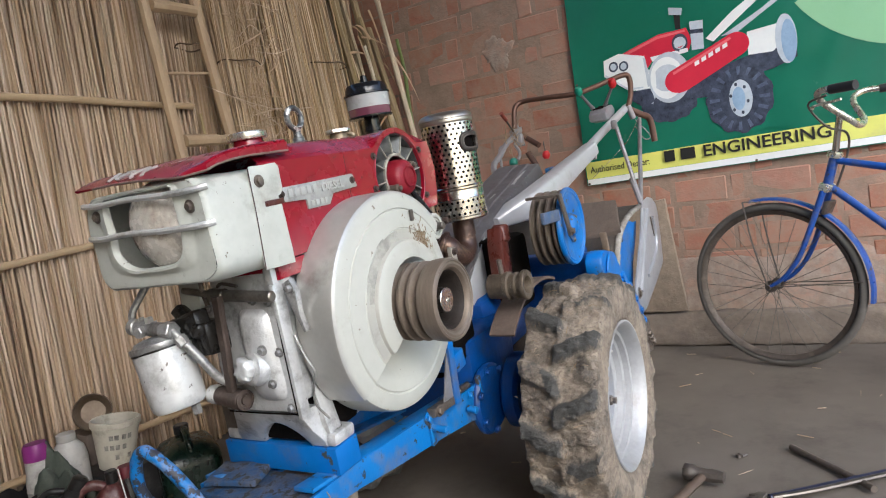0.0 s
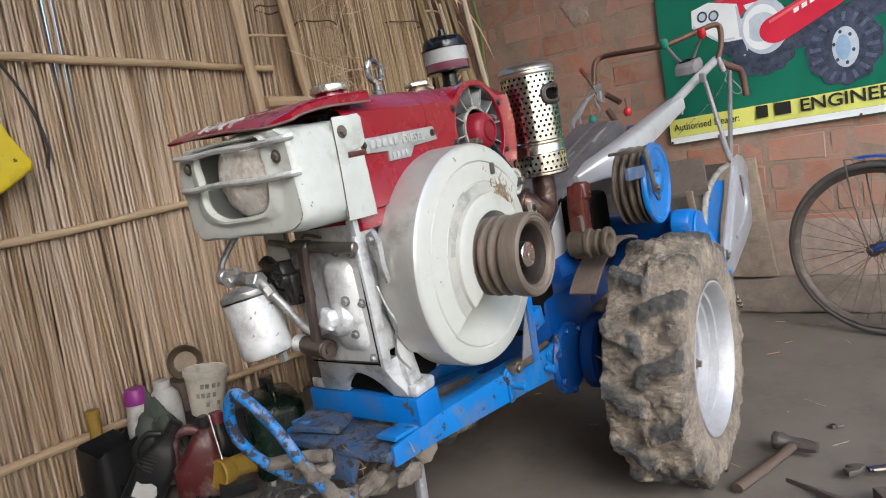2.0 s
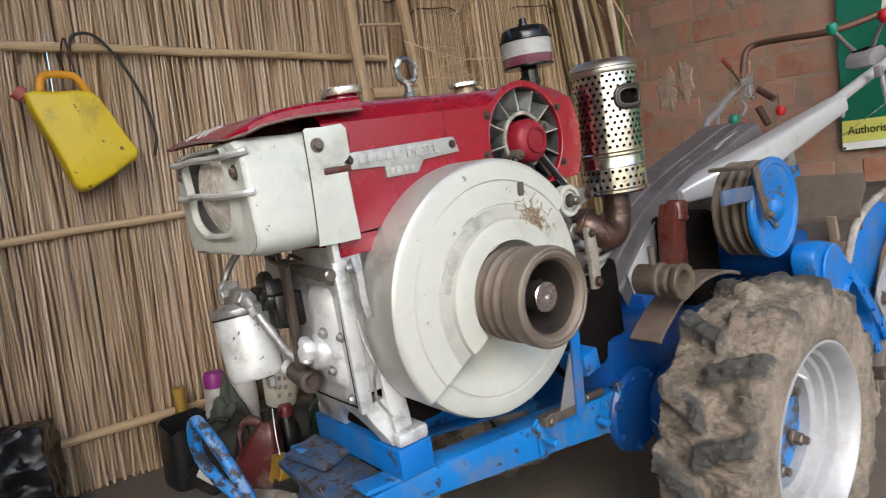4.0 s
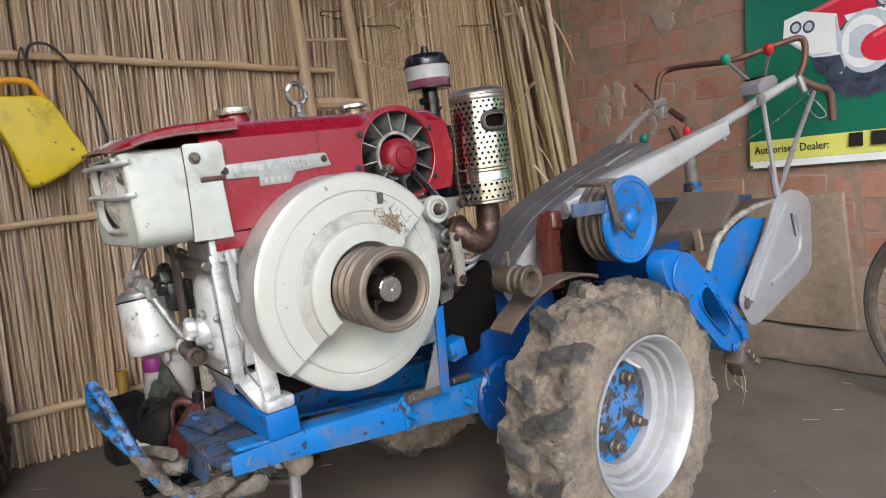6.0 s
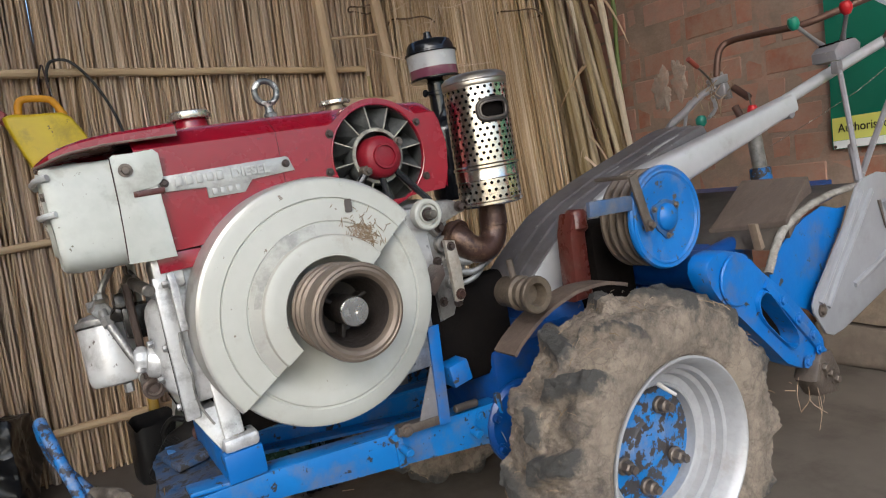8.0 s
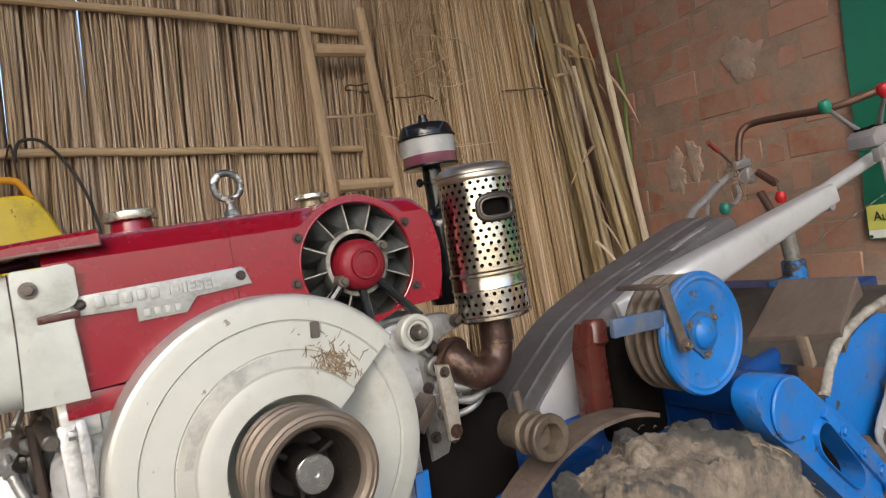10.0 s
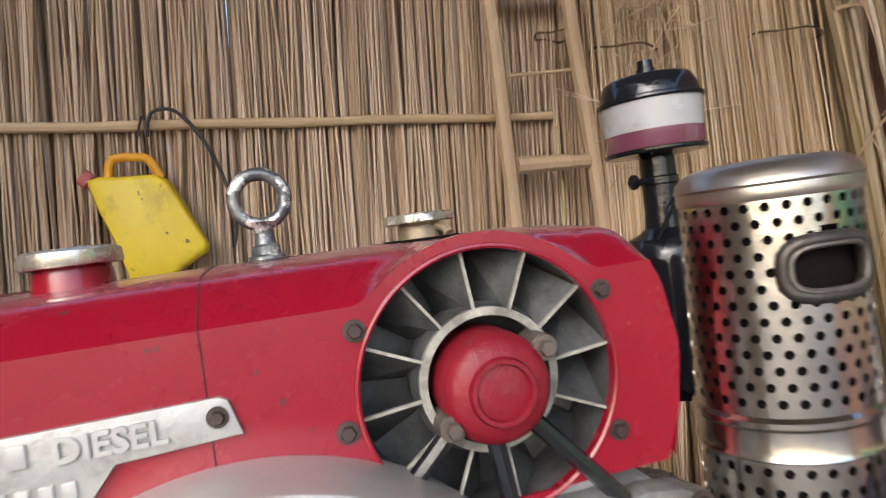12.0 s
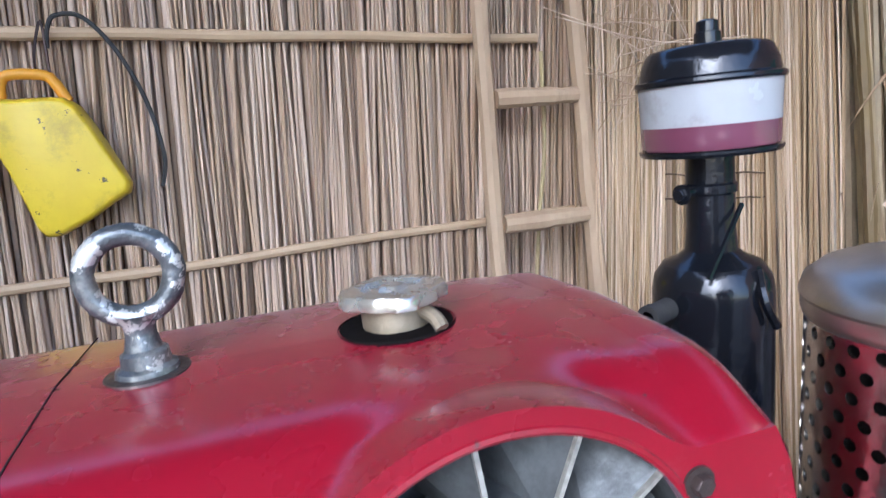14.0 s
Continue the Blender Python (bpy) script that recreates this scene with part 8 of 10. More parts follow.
for k in range(20):
    c = Vector((2.50 + g.gauss(0, 0.08), 2.06 + g.gauss(0, 0.04), g.uniform(0.7, 1.95)))
    d = Vector((g.gauss(0, 0.5), g.gauss(-0.2, 0.3), g.uniform(-1.2, 0.4))).normalized()
    L, w = g.uniform(0.10, 0.28), g.uniform(0.004, 0.009)
    sd = d.cross(Vector((0, 1, 0.2))).normalized()
    rows = []
    for i in range(6):
        t = i / 5
        q_ = c + d * L * t + Vector((0, 0, -0.10 * t * t))
        ww = w * (1 - t) ** 0.5
        rows.append((bm.verts.new(q_ - sd * ww), bm.verts.new(q_ + Vector((0, -ww * 0.4, 0))), bm.verts.new(q_ + sd * ww)))
    for r0, r1 in zip(rows, rows[1:]):
        bm.faces.new((r0[0], r0[1], r1[1], r1[0]))
        bm.faces.new((r0[1], r0[2], r1[2], r1[1]))
tagged(part("dry_leaves", bm, REEDI, None, "", 60), "dry curled cane leaves hanging in the corner", "leaves", kind="stuff")
for c, rx, ry, z in (((2.03, 2.20), 0.165, 0.09, 1.0), ((2.03, 2.20), 0.165, 0.09, 0.93), ((1.715, 2.205), 0.105, 0.075, 1.555), ((2.28, 2.18), 0.125, 0.09, 1.60), ((1.53, 2.27), 0.07, 0.05, 1.62)):
    bm = B()
    tube(bm, [(c[0] + rx * COS(2 * math.pi * k / 24), c[1] + ry * SIN(2 * math.pi * k / 24), z + 0.004 * SIN(k * 1.1)) for k in range(24)], 0.0032 if z > 1.2 else 0.0025, 6, 2, True)
    tagged(part("binding", bm, TIE), "thin twisted straw tie round a reed bundle", "tie")
# loose straw wisps on the straw bundle
bm = B()
g = random.Random(21)
for k in range(90):
    c = Vector((1.75 + g.gauss(0, 0.07), 2.13 + g.gauss(0, 0.02), g.uniform(1.2, 2.0)))
    d = Vector((g.gauss(0, 0.09), g.gauss(0, 0.02), g.gauss(0, 0.09)))
    tube(bm, [c - d, c + Vector((0, -0.015, g.gauss(0, 0.02))), c + d], 0.0017, 4, 3)
tagged(part("loose_straw", bm, REEDI, None, "", 0), "loose wisps of straw", "straw", kind="stuff")

# pale board leaning on the brick wall behind the tiller
bm = B()
prism(bm, [(2.715, 0.648, 0.17), (2.715, 1.13, 0.17), (2.735, 1.10, 0.66), (2.735, 0.70, 0.70)], (0.03, 0, 0), 0.004)
bmesh.ops.subdivide_edges(bm, edges=[e for e in bm.edges if e.calc_length() > 0.1], cuts=6, use_grid_fill=True)
rough(bm, 0.004, 30)
tagged(part("stone_slab", bm, surf("gritty_slab", (0.27, 0.215, 0.16), (0.17, 0.13, 0.10), 0.9, scale=30, amt=0.8, bump=1.0, bscale=70)), "rough gritty brown slab leaning on the brick wall", "slab")
bm = B()
box(bm, (2.745, 0.10, 0.078), (0.06, 2.10, 0.16), bev=0.018)
bmesh.ops.subdivide_edges(bm, edges=[e for e in bm.edges if e.calc_length() > 1], cuts=60, use_grid_fill=True)
bmesh.ops.subdivide_edges(bm, edges=[e for e in bm.edges if 0.1 < e.calc_length() < 0.2], cuts=5, use_grid_fill=True)
rough(bm, 0.009, 12)
rough(bm, 0.004, 40)
tagged(part("rubble_ledge", bm, PLINTH), "low rough cement ledge along the foot of the wall", "ledge")
SMEAR = surf("weathered_smear", (0.34, 0.275, 0.23), (0.22, 0.165, 0.13), 0.92, scale=22, amt=0.8, bump=1.0, bscale=70, dirt=(0.40, 0.235, 0.17), dirt_amt=0.55, dirt_scale=16)
for yc, zc, ry, rz, seed in ((1.446, 1.56, 0.075, 0.08, 1), (1.80, 1.17, 0.05, 0.09, 2), (1.71, 1.19, 0.04, 0.08, 7), (0.20, 0.26, 0.68, 0.13, 4)):
    bm = B()
    n = 64
    rings = []
    for g_, x in ((1.06, 2.781), (1.0, 2.7765), (0.90, 2.7735), (0.6, 2.772), (0.3, 2.771)):
        ring_ = []
        for k in range(n):
            t = 2 * math.pi * k / n
            w = 1 + 0.55 * noise.noise(Vector((COS(t) * 1.9, SIN(t) * 1.9, seed * 5.0 + 1.3))) + 0.25 * noise.noise(Vector((COS(t) * 5, SIN(t) * 5, seed * 3.0))) + 0.12 * noise.noise(Vector((COS(t) * 6, SIN(t) * 6, seed)))
            ring_.append((x + 0.0035 * noise.noise(Vector((COS(t) * 4 * g_, SIN(t) * 4 * g_, seed + 9))), yc + COS(t) * ry * w * g_, zc + SIN(t) * rz * w * g_))
        rings.append(ring_)
    ringset(bm, rings)
    bmesh.ops.recalc_face_normals(bm, faces=bm.faces[:])
    tagged(part("plaster_patch", bm, SMEAR), "rough smear of grey cement on the bricks", "plaster patch", "cement smears on the brick wall")

# ---- banner ----
GREEN = surf("green_vinyl", (0.040, 0.285, 0.180), (0.030, 0.235, 0.145), 0.2, scale=3, amt=0.4, bump=0.22, bscale=12)
LEAF = surf("light_green_vinyl", (0.25, 0.47, 0.27), (0.20, 0.40, 0.21), 0.35, scale=3, amt=0.3)
LEAF2 = surf("mid_green_vinyl", (0.15, 0.42, 0.17), None, 0.35, scale=3, amt=0.3)
STRIP = surf("yellow_vinyl", (0.66, 0.67, 0.15), (0.55, 0.55, 0.13), 0.35, scale=5, amt=0.4, dirt=(0.4, 0.4, 0.2), dirt_amt=0.2)
VINYLW = surf("white_vinyl", (0.76, 0.78, 0.78), (0.6, 0.61, 0.62), 0.4, scale=8, amt=0.4, bump=0.1, bscale=15)
INK = surf("print_black", (0.018, 0.018, 0.016), None, 0.4, amt=0.2)
PRED = surf("print_red", (0.58, 0.02, 0.05), (0.45, 0.015, 0.04), 0.35, scale=12, amt=0.4)
PDARK = surf("print_dark_blue", (0.075, 0.090, 0.135), (0.02, 0.024, 0.04), 0.3, scale=34, amt=1.0)
PGREY = surf("print_grey", (0.52, 0.57, 0.63), (0.34, 0.39, 0.46), 0.35, scale=15, amt=0.6)
PBLUE = surf("print_pale_blue", (0.30, 0.42, 0.58), (0.2, 0.3, 0.45), 0.3, scale=20, amt=0.7)
PLUG = surf("print_slate_blue", (0.13, 0.16, 0.24), (0.05, 0.06, 0.10), 0.3, scale=40, amt=0.9)
BX = 2.758


def wave(y, z):
    return 0.007 * noise.noise(Vector((y * 3.1, z * 4.3, 1))) + 0.0035 * noise.noise(Vector((y * 11 + z * 5, z * 4, 4))) + 0.010 * max(0.0, 0.92 - z) * noise.noise(Vector((y * 6, 0, 2)))


banner = thing("banner", (2.76, 0.2, 0.80), "green vinyl banner with a yellow strip nailed to bricks", "banner")


def print_on(name, polys, mat, lift, label=""):
    """Flat printed shapes, cut fine enough to follow the cloth."""
    bm = B()
    for pts in polys:
        vs = [bm.verts.new((BX, y, z)) for y, z in pts]
        bm.faces.new(vs)
    bmesh.ops.triangulate(bm, faces=bm.faces[:])
    for _ in range(3):
        bmesh.ops.subdivide_edges(bm, edges=[e for e in bm.edges if e.calc_length() > 0.045], cuts=1)
        bmesh.ops.triangulate(bm, faces=bm.faces[:])
    for v in bm.verts:
        v.co.x = BX + wave(v.co.y, v.co.z) - lift
    for f in bm.faces:
        f.normal_update()
        if f.normal.x > 0:
            f.normal_flip()
    return part(name, bm, mat, banner, label, 60)


bm = B()
ys = list(np.linspace(1.056, -1.25, 60))
zs = list(np.linspace(0.0, 1.0, 28))
gv = []
for y in ys:
    zb, zt = 0.806 + 0.004 * (1.056 - y), 1.78
    gv.append([bm.verts.new((BX + wave(y, zb + (zt - zb) * k), y + (0.004 * noise.noise(Vector((k * 5, 0, 0))) if y > 1.05 else 0), zb + (zt - zb) * k)) for k in zs])
for i in range(len(ys) - 1):
    for j in range(len(zs) - 1):
        bm.faces.new((gv[i][j], gv[i][j + 1], gv[i + 1][j + 1], gv[i + 1][j]))
bmesh.ops.solidify(bm, geom=bm.faces[:], thickness=-0.0015)
part("sheet", bm, GREEN, banner, "slightly rippled green vinyl sheet", 60)
ln = lambda y, z: z + 0.006 * (1.056 - y)
band = lambda z0, z1, y0=1.052, y1=-1.25: [(y0 + (y1 - y0) * k / 40, ln(y0 + (y1 - y0) * k / 40, z1)) for k in range(41)] + [(y1 + (y0 - y1) * k / 40, ln(y1 + (y0 - y1) * k / 40, z0)) for k in range(41)]
print_on("yellow_strip", [band(0.837, 0.919)], STRIP, 0.0025, "printed yellow strip")
print_on("white_hem", [band(0.808, 0.836)], VINYLW, 0.0025, "white hem of the banner")
arc = lambda cy, cz, r0, r1, a0, a1, n=30: [(cy + r1 * COS(radians(a0 + (a1 - a0) * k / n)), cz + r1 * SIN(radians(a0 + (a1 - a0) * k / n))) for k in range(n + 1)] + [
    (cy + r0 * COS(radians(a1 + (a0 - a1) * k / n)), cz + r0 * SIN(radians(a1 + (a0 - a1) * k / n))) for k in range(n + 1)]
print_on("light_arc", [arc(-0.36, 1.70, 0.36, 0.53, 180, 330)], LEAF, 0.0025, "printed light green arc")
print_on("mid_arc", [arc(-0.36, 1.70, 0.10, 0.36, 180, 330)], LEAF2, 0.0030, "printed mid green arc")
# the printed picture: a tiller in plain shapes
disc = lambda cy, cz, ry, rz, n=26: [(cy + ry * COS(2 * math.pi * k / n), cz + rz * SIN(2 * math.pi * k / n)) for k in range(n)]


def lugged(cy, cz, ry, rz, n=44):
    return [(cy + ry * (1.0 + (0.05 if k % 4 < 2 else -0.02)) * COS(2 * math.pi * k / n), cz + rz * (1.0 + (0.05 if k % 4 < 2 else -0.02)) * SIN(2 * math.pi * k / n)) for k in range(n)]


print_on("printed_tyre", [lugged(0.631, 1.127, 0.118, 0.080)], PDARK, 0.0026, "dark printed far tyre")
print_on("printed_tyre", [lugged(0.341, 1.093, 0.130, 0.146)], PDARK, 0.0030, "dark printed tyre")
print_on("printed_chassis", [[(0.758, 1.215), (0.647, 1.14), (0.418, 1.12), (0.30, 1.18), (0.20, 1.19), (0.107, 1.218), (0.106, 1.30), (0.195, 1.27), (0.288, 1.267), (0.401, 1.241)]], PDARK, 0.0028, "dark printed chassis")
print_on("printed_guard", [disc(0.142, 1.30, 0.040, 0.102)], PGREY, 0.0040, "grey printed guard")
print_on("printed_guard_edge", [disc(0.132, 1.29, 0.028, 0.088)], PBLUE, 0.0045)
print_on("printed_housing", [[(0.285, 1.364), (0.171, 1.369), (0.121, 1.319), (0.195, 1.26), (0.288, 1.267)]], VINYLW, 0.0034, "white printed tine housing")
print_on("printed_handle", [[(0.449, 1.377), (0.335, 1.465), (0.17, 1.56), (0.15, 1.545), (0.419, 1.357)]], VINYLW, 0.0034, "white printed handle")
print_on("printed_handle", [[(0.386, 1.371), (0.223, 1.446), (0.10, 1.52), (0.09, 1.50), (0.323, 1.371)]], PGREY, 0.0038, "grey printed handle")
print_on("printed_hood", [[(0.83, 1.392), (0.643, 1.443), (0.524, 1.443), (0.505, 1.389), (0.522, 1.345), (0.677, 1.341), (0.711, 1.299), (0.721, 1.363)]], PRED, 0.0034, "red printed hood")
print_on("printed_seam", [[(0.690, 1.352), (0.526, 1.356), (0.526, 1.338), (0.682, 1.330)]], VINYLW, 0.0040)
print_on("printed_fan", [disc(0.557, 1.385, 0.034, 0.040)], PDARK, 0.0040)
print_on("printed_hub", [disc(0.557, 1.380, 0.014, 0.017)], PRED, 0.0045)
print_on("printed_lamp_box", [[(0.903, 1.383), (0.829, 1.401), (0.715, 1.364), (0.694, 1.214), (0.798, 1.219), (0.907, 1.309)]], VINYLW, 0.0040, "white printed lamp box")
for y_, z_ in ((0.860, 1.346), (0.813, 1.339)):
    print_on("printed_lamp", [disc(y_, z_, 0.022, 0.024)], PDARK, 0.0045)
    print_on("printed_lens", [disc(y_, z_, 0.014, 0.016)], PGREY, 0.0050)
print_on("printed_engine", [[(0.78, 1.27), (0.70, 1.30), (0.66, 1.22), (0.70, 1.14), (0.76, 1.17)]], PGREY, 0.0036)
print_on("printed_flywheel", [disc(0.617, 1.244, 0.092, 0.114)], PGREY, 0.0042, "grey printed flywheel")
print_on("printed_flywheel_face", [disc(0.628, 1.244, 0.072, 0.094)], VINYLW, 0.0047)
print_on("printed_belt_case", [disc(0.576, 1.222, 0.062, 0.056)], PRED, 0.0052)
print_on("printed_belt_case", [disc(0.333, 1.323, 0.054, 0.052)], PRED, 0.0052)
print_on("printed_belt_case", [[(0.603, 1.272), (0.350, 1.372), (0.30, 1.34), (0.312, 1.276), (0.545, 1.172)]], PRED, 0.0054, "red printed belt case")
print_on("printed_rim", [disc(0.335, 1.092, 0.046, 0.080)], PGREY, 0.0034, "grey printed rim")
print_on("printed_rim_centre", [disc(0.343, 1.092, 0.026, 0.050)], PBLUE, 0.0040)
print_on("printed_muffler", [[(0.508, 1.466), (0.452, 1.459), (0.46, 1.337), (0.509, 1.341)]], PGREY, 0.0050, "grey printed muffler")
print_on("printed_band", [[(0.508, 1.43), (0.455, 1.423), (0.456, 1.405), (0.508, 1.412)]], PDARK, 0.0056)
print_on("printed_cleaner", [[(0.569, 1.511), (0.543, 1.503), (0.546, 1.443), (0.568, 1.449)]], INK, 0.0040, "black printed air cleaner")
print_on("printed_bowl", [[(0.588, 1.548), (0.530, 1.531), (0.537, 1.502), (0.589, 1.516)]], PGREY, 0.0045)


PPINK = surf("print_pale_red", (0.72, 0.16, 0.18), (0.62, 0.08, 0.10), 0.35, scale=14, amt=0.5)
print_on("printed_shine", [[(0.80, 1.395), (0.65, 1.436), (0.53, 1.437), (0.53, 1.428), (0.65, 1.424), (0.78, 1.388)]], PPINK, 0.0046)
print_on("printed_shine", [[(0.600, 1.262), (0.352, 1.360), (0.348, 1.350), (0.597, 1.250)]], PPINK, 0.0060)
print_on("printed_shadow", [[(0.800, 1.216), (0.700, 1.212), (0.690, 1.150), (0.745, 1.135), (0.790, 1.170)]], PDARK, 0.0038, "dark printed engine foot")
print_on("printed_box_shade", [[(0.722, 1.360), (0.712, 1.350), (0.700, 1.222), (0.715, 1.222)]], PGREY, 0.0046)
print_on("printed_box_shade", [[(0.900, 1.318), (0.800, 1.232), (0.735, 1.228), (0.735, 1.221), (0.800, 1.222), (0.903, 1.307)]], PGREY, 0.0046)
print_on("printed_ring", [arc(0.628, 1.244, 0.056, 0.060, 40, 330)], PGREY, 0.0050)
print_on("printed_ring", [arc(0.557, 1.385, 0.022, 0.026, 0, 350)], PGREY, 0.0044)
for k in range(5):
    y_, z_ = 0.505 - 0.030 * k, 1.268 + 0.0118 * k
    print_on("printed_mark", [[(y_, z_), (y_ - 0.020, z_ + 0.008), (y_ - 0.020, z_ + 0.026), (y_, z_ + 0.018)]], VINYLW, 0.0062)
for k in range(6):
    t = radians(60 * k + 15)
    print_on("printed_hole", [disc(0.341 + 0.034 * COS(t), 1.092 + 0.064 * SIN(t), 0.006, 0.008, 10)], PDARK, 0.0046)
for k in range(16):
    t = radians(22.5 * k)
    c_, s_, c2_, s2_ = COS(t), SIN(t), COS(t + 0.13), SIN(t + 0.13)
    print_on("printed_lug", [[(0.341 + 0.078 * c_, 1.093 + 0.100 * s_), (0.341 + 0.120 * c_, 1.093 + 0.136 * s_), (0.341 + 0.120 * c2_, 1.093 + 0.136 * s2_), (0.341 + 0.080 * c2_, 1.093 + 0.102 * s2_)]], PLUG, 0.0034)


def banner_words(text, size, y, z, mat, stretch, nm, lab):
    m = Matrix.Translation((BX - 0.0075, y, ln(y, z))) @ Matrix.Rotation(radians(-90), 4, "Z") @ Matrix.Rotation(radians(90), 4, "X") @ Matrix.Rotation(radians(0.35), 4, "Z") @ Matrix.Diagonal((stretch, 1, 1, 1))
    return words(text, size, m, mat, banner, nm, lab, 0.0004, 0.0012 if size > 0.06 else 0.0003)


banner_words("Authorised Dealer:", 0.044, 1.030, 0.866, INK, 0.83, "lettering", "thin black printed lettering")
banner_words("ENGINEERING", 0.0725, 0.512, 0.863, INK, 1.075, "lettering", "bold black printed lettering")
# trader's initials as plain bars
for y, w in ((0.655, 0.046), (0.575, 0.062)):
    part("printed_bar", box(B(), (BX - 0.0075, y, ln(y, 0.889)), (0.0012, w, 0.051), bev=0), INK, banner, "plain dark printed bar")
for y, z in ((1.045, 0.815), (1.045, 1.3), (0.3, 0.816), (-0.5, 0.82)):
    bm = B()
    cyl(bm, (BX - 0.004, y, z), (BX + 0.06, y, z), 0.003, seg=8)
    lathe(bm, [(0, 0), (0.006, 0), (0.005, 0.002), (0, 0.003)], (BX - 0.003, y, z), (-1, 0, 0), 10)
    part("nail", bm, GREASY, banner)

# ---- bicycle ----
BIKEBLUE = surf("bicycle_blue", (0.016, 0.072, 0.33), (0.015, 0.045, 0.19), 0.3, scale=14, amt=0.5, bump=0.08, dirt=(0.15, 0.15, 0.17), dirt_amt=0.4, dirt_scale=14, chips=(0.06, 0.045, 0.04), chip_amt=0.2, chip_scale=50, coat=0.3)
TYREGREY = surf("dusty_bicycle_tyre", (0.13, 0.118, 0.105), (0.07, 0.062, 0.055), 0.85, scale=12, amt=0.6, bump=0.3, bscale=120)
KX, HUBY_ = 2.415, 0.266
bike = thing("bicycle", (KX, -0.32, 0), "old dark blue roadster bicycle standing by the brick wall", "bicycle")
WR = 0.325


def bike_wheel(yc):
    c = Vector((KX, yc, WR))
    bm = B()
    tube(bm, [c + Vector((0, COS(2 * math.pi * k / 72) * (WR - 0.017), SIN(2 * math.pi * k / 72) * (WR - 0.015))) for k in range(72)], 0.0150, 12, 1, True)
    w = part("wheel", bm, TYREGREY, bike, "thin dusty bicycle wheel")
    bm = B()
    lathe(bm, [(WR - 0.031, -0.014), (WR - 0.029, -0.0155), (WR - 0.036, -0.012), (WR - 0.046, -0.004), (WR - 0.046, 0.004), (WR - 0.036, 0.012), (WR - 0.029, 0.0155), (WR - 0.031, 0.014)], c, (1, 0, 0), 72)
    part("rim", bm, GREASY, w, "dull steel rim")
    bm = B()
    cyl(bm, c + Vector((-0.045, 0, 0)), c + Vector((0.045, 0, 0)), 0.013, seg=16, bev=0.002)
    for s in (-1, 1):
        cyl(bm, c + Vector((s * 0.028, 0, 0)), c + Vector((s * 0.031, 0, 0)), 0.024, seg=20)
        bolt(bm, c + Vector((s * 0.045, 0, 0)), (s, 0, 0), 0.011, 0.012)
    part("hub", bm, DARKSTEEL, w, "greasy hub")
    for k in range(32):
        t = 2 * math.pi * k / 32
        s = 1 if k % 2 else -1
        t2 = t + (0.5 if (k // 2) % 2 else -0.5)
        bm = B()
        a = c + Vector((s * 0.0295, COS(t2) * 0.022, SIN(t2) * 0.022))
        b = c + Vector((0, COS(t) * (WR - 0.044), SIN(t) * (WR - 0.044)))
        tube(bm, [a, b], 0.0012, 5, 1)
        part("spoke", bm, DARKSTEEL, w)
    return w


bike_wheel(HUBY_)
bike_wheel(HUBY_ - 1.13)


def tb(name, pts, r, mat, label="", sub=6, seg=12):
    return part(name, tube(B(), pts, r, seg, sub), mat, bike, label)


HT = Vector((KX, HUBY_ - 0.258, 0.80))
HB = Vector((KX, HUBY_ - 0.222, 0.690))
tb("head_tube", [HB, HT], 0.0165, BIKEBLUE, "blue head tube", 1)
tb("top_tube", [HT + Vector((0, 0, -0.02)), (KX, -0.272, 0.70), (KX, -0.542, 0.62)], 0.0125, BIKEBLUE, "blue top tube", 2)
tb("down_tube", [HB + Vector((0, 0, 0.01)), (KX, -0.222, 0.45), (KX, -0.432, 0.28)], 0.0135, BIKEBLUE, "blue down tube", 2)
tb("seat_tube", [(KX, -0.432, 0.28), (KX, -0.592, 0.78)], 0.0145, BIKEBLUE, "blue seat tube", 1)
for s in (-1, 1):
    tb("fork_blade", [HB + Vector((s * 0.030, 0.0, -0.005)), (KX + s * 0.045, 0.095, 0.55), (KX + s * 0.048, 0.145, 0.44), (KX + s * 0.048, 0.205, 0.365), (KX + s * 0.048, 0.266, WR)], [0.0115, 0.007], BIKEBLUE, "curved blue fork blade")
    tb("chain_stay", [(KX + s * 0.03, -0.432, 0.28), (KX + s * 0.05, -0.872, WR)], 0.008, BIKEBLUE, "", 1)
    tb("seat_stay", [(KX + s * 0.02, -0.572, 0.72), (KX + s * 0.05, -0.872, WR)], 0.007, BIKEBLUE, "", 1)
    tb("mudguard_stay", [(KX + s * 0.052, 0.266, WR), (KX + s * 0.035, 0.098, 0.335), (KX + s * 0.022, -0.052, 0.345)], 0.0022, DARKSTEEL, "thin mudguard stay", 3, 6)
    tb("basket_stay", [(KX + s * 0.055, 0.266, WR), (KX + s * 0.065, 0.303, 0.50), (KX + s * 0.07, 0.323, 0.665)], 0.003, DARKSTEEL, "dark upright stay rod", 3, 6)
tb("stay_loop", [(KX - 0.07, 0.323, 0.665), (KX - 0.05, 0.288, 0.66), (KX + 0.05, 0.273, 0.63), (KX + 0.07, 0.268, 0.60)], 0.003, DARKSTEEL, "", 3, 6)
bm = B()
box(bm, HB + Vector((0, 0.0, -0.004)), (0.085, 0.036, 0.03), Matrix.Rotation(0.35, 3, "X"), bev=0.01)
part("fork_crown", bm, CAP, bike, "plated fork crown")
for c in (HT, HB):
    bm = B()
    lathe(bm, [(0.018, -0.012), (0.024, -0.010), (0.026, 0.0), (0.024, 0.010), (0.018, 0.012)], c, HT - HB, 20)
    part("head_cup", bm, CAP, bike, "plated bearing cup")


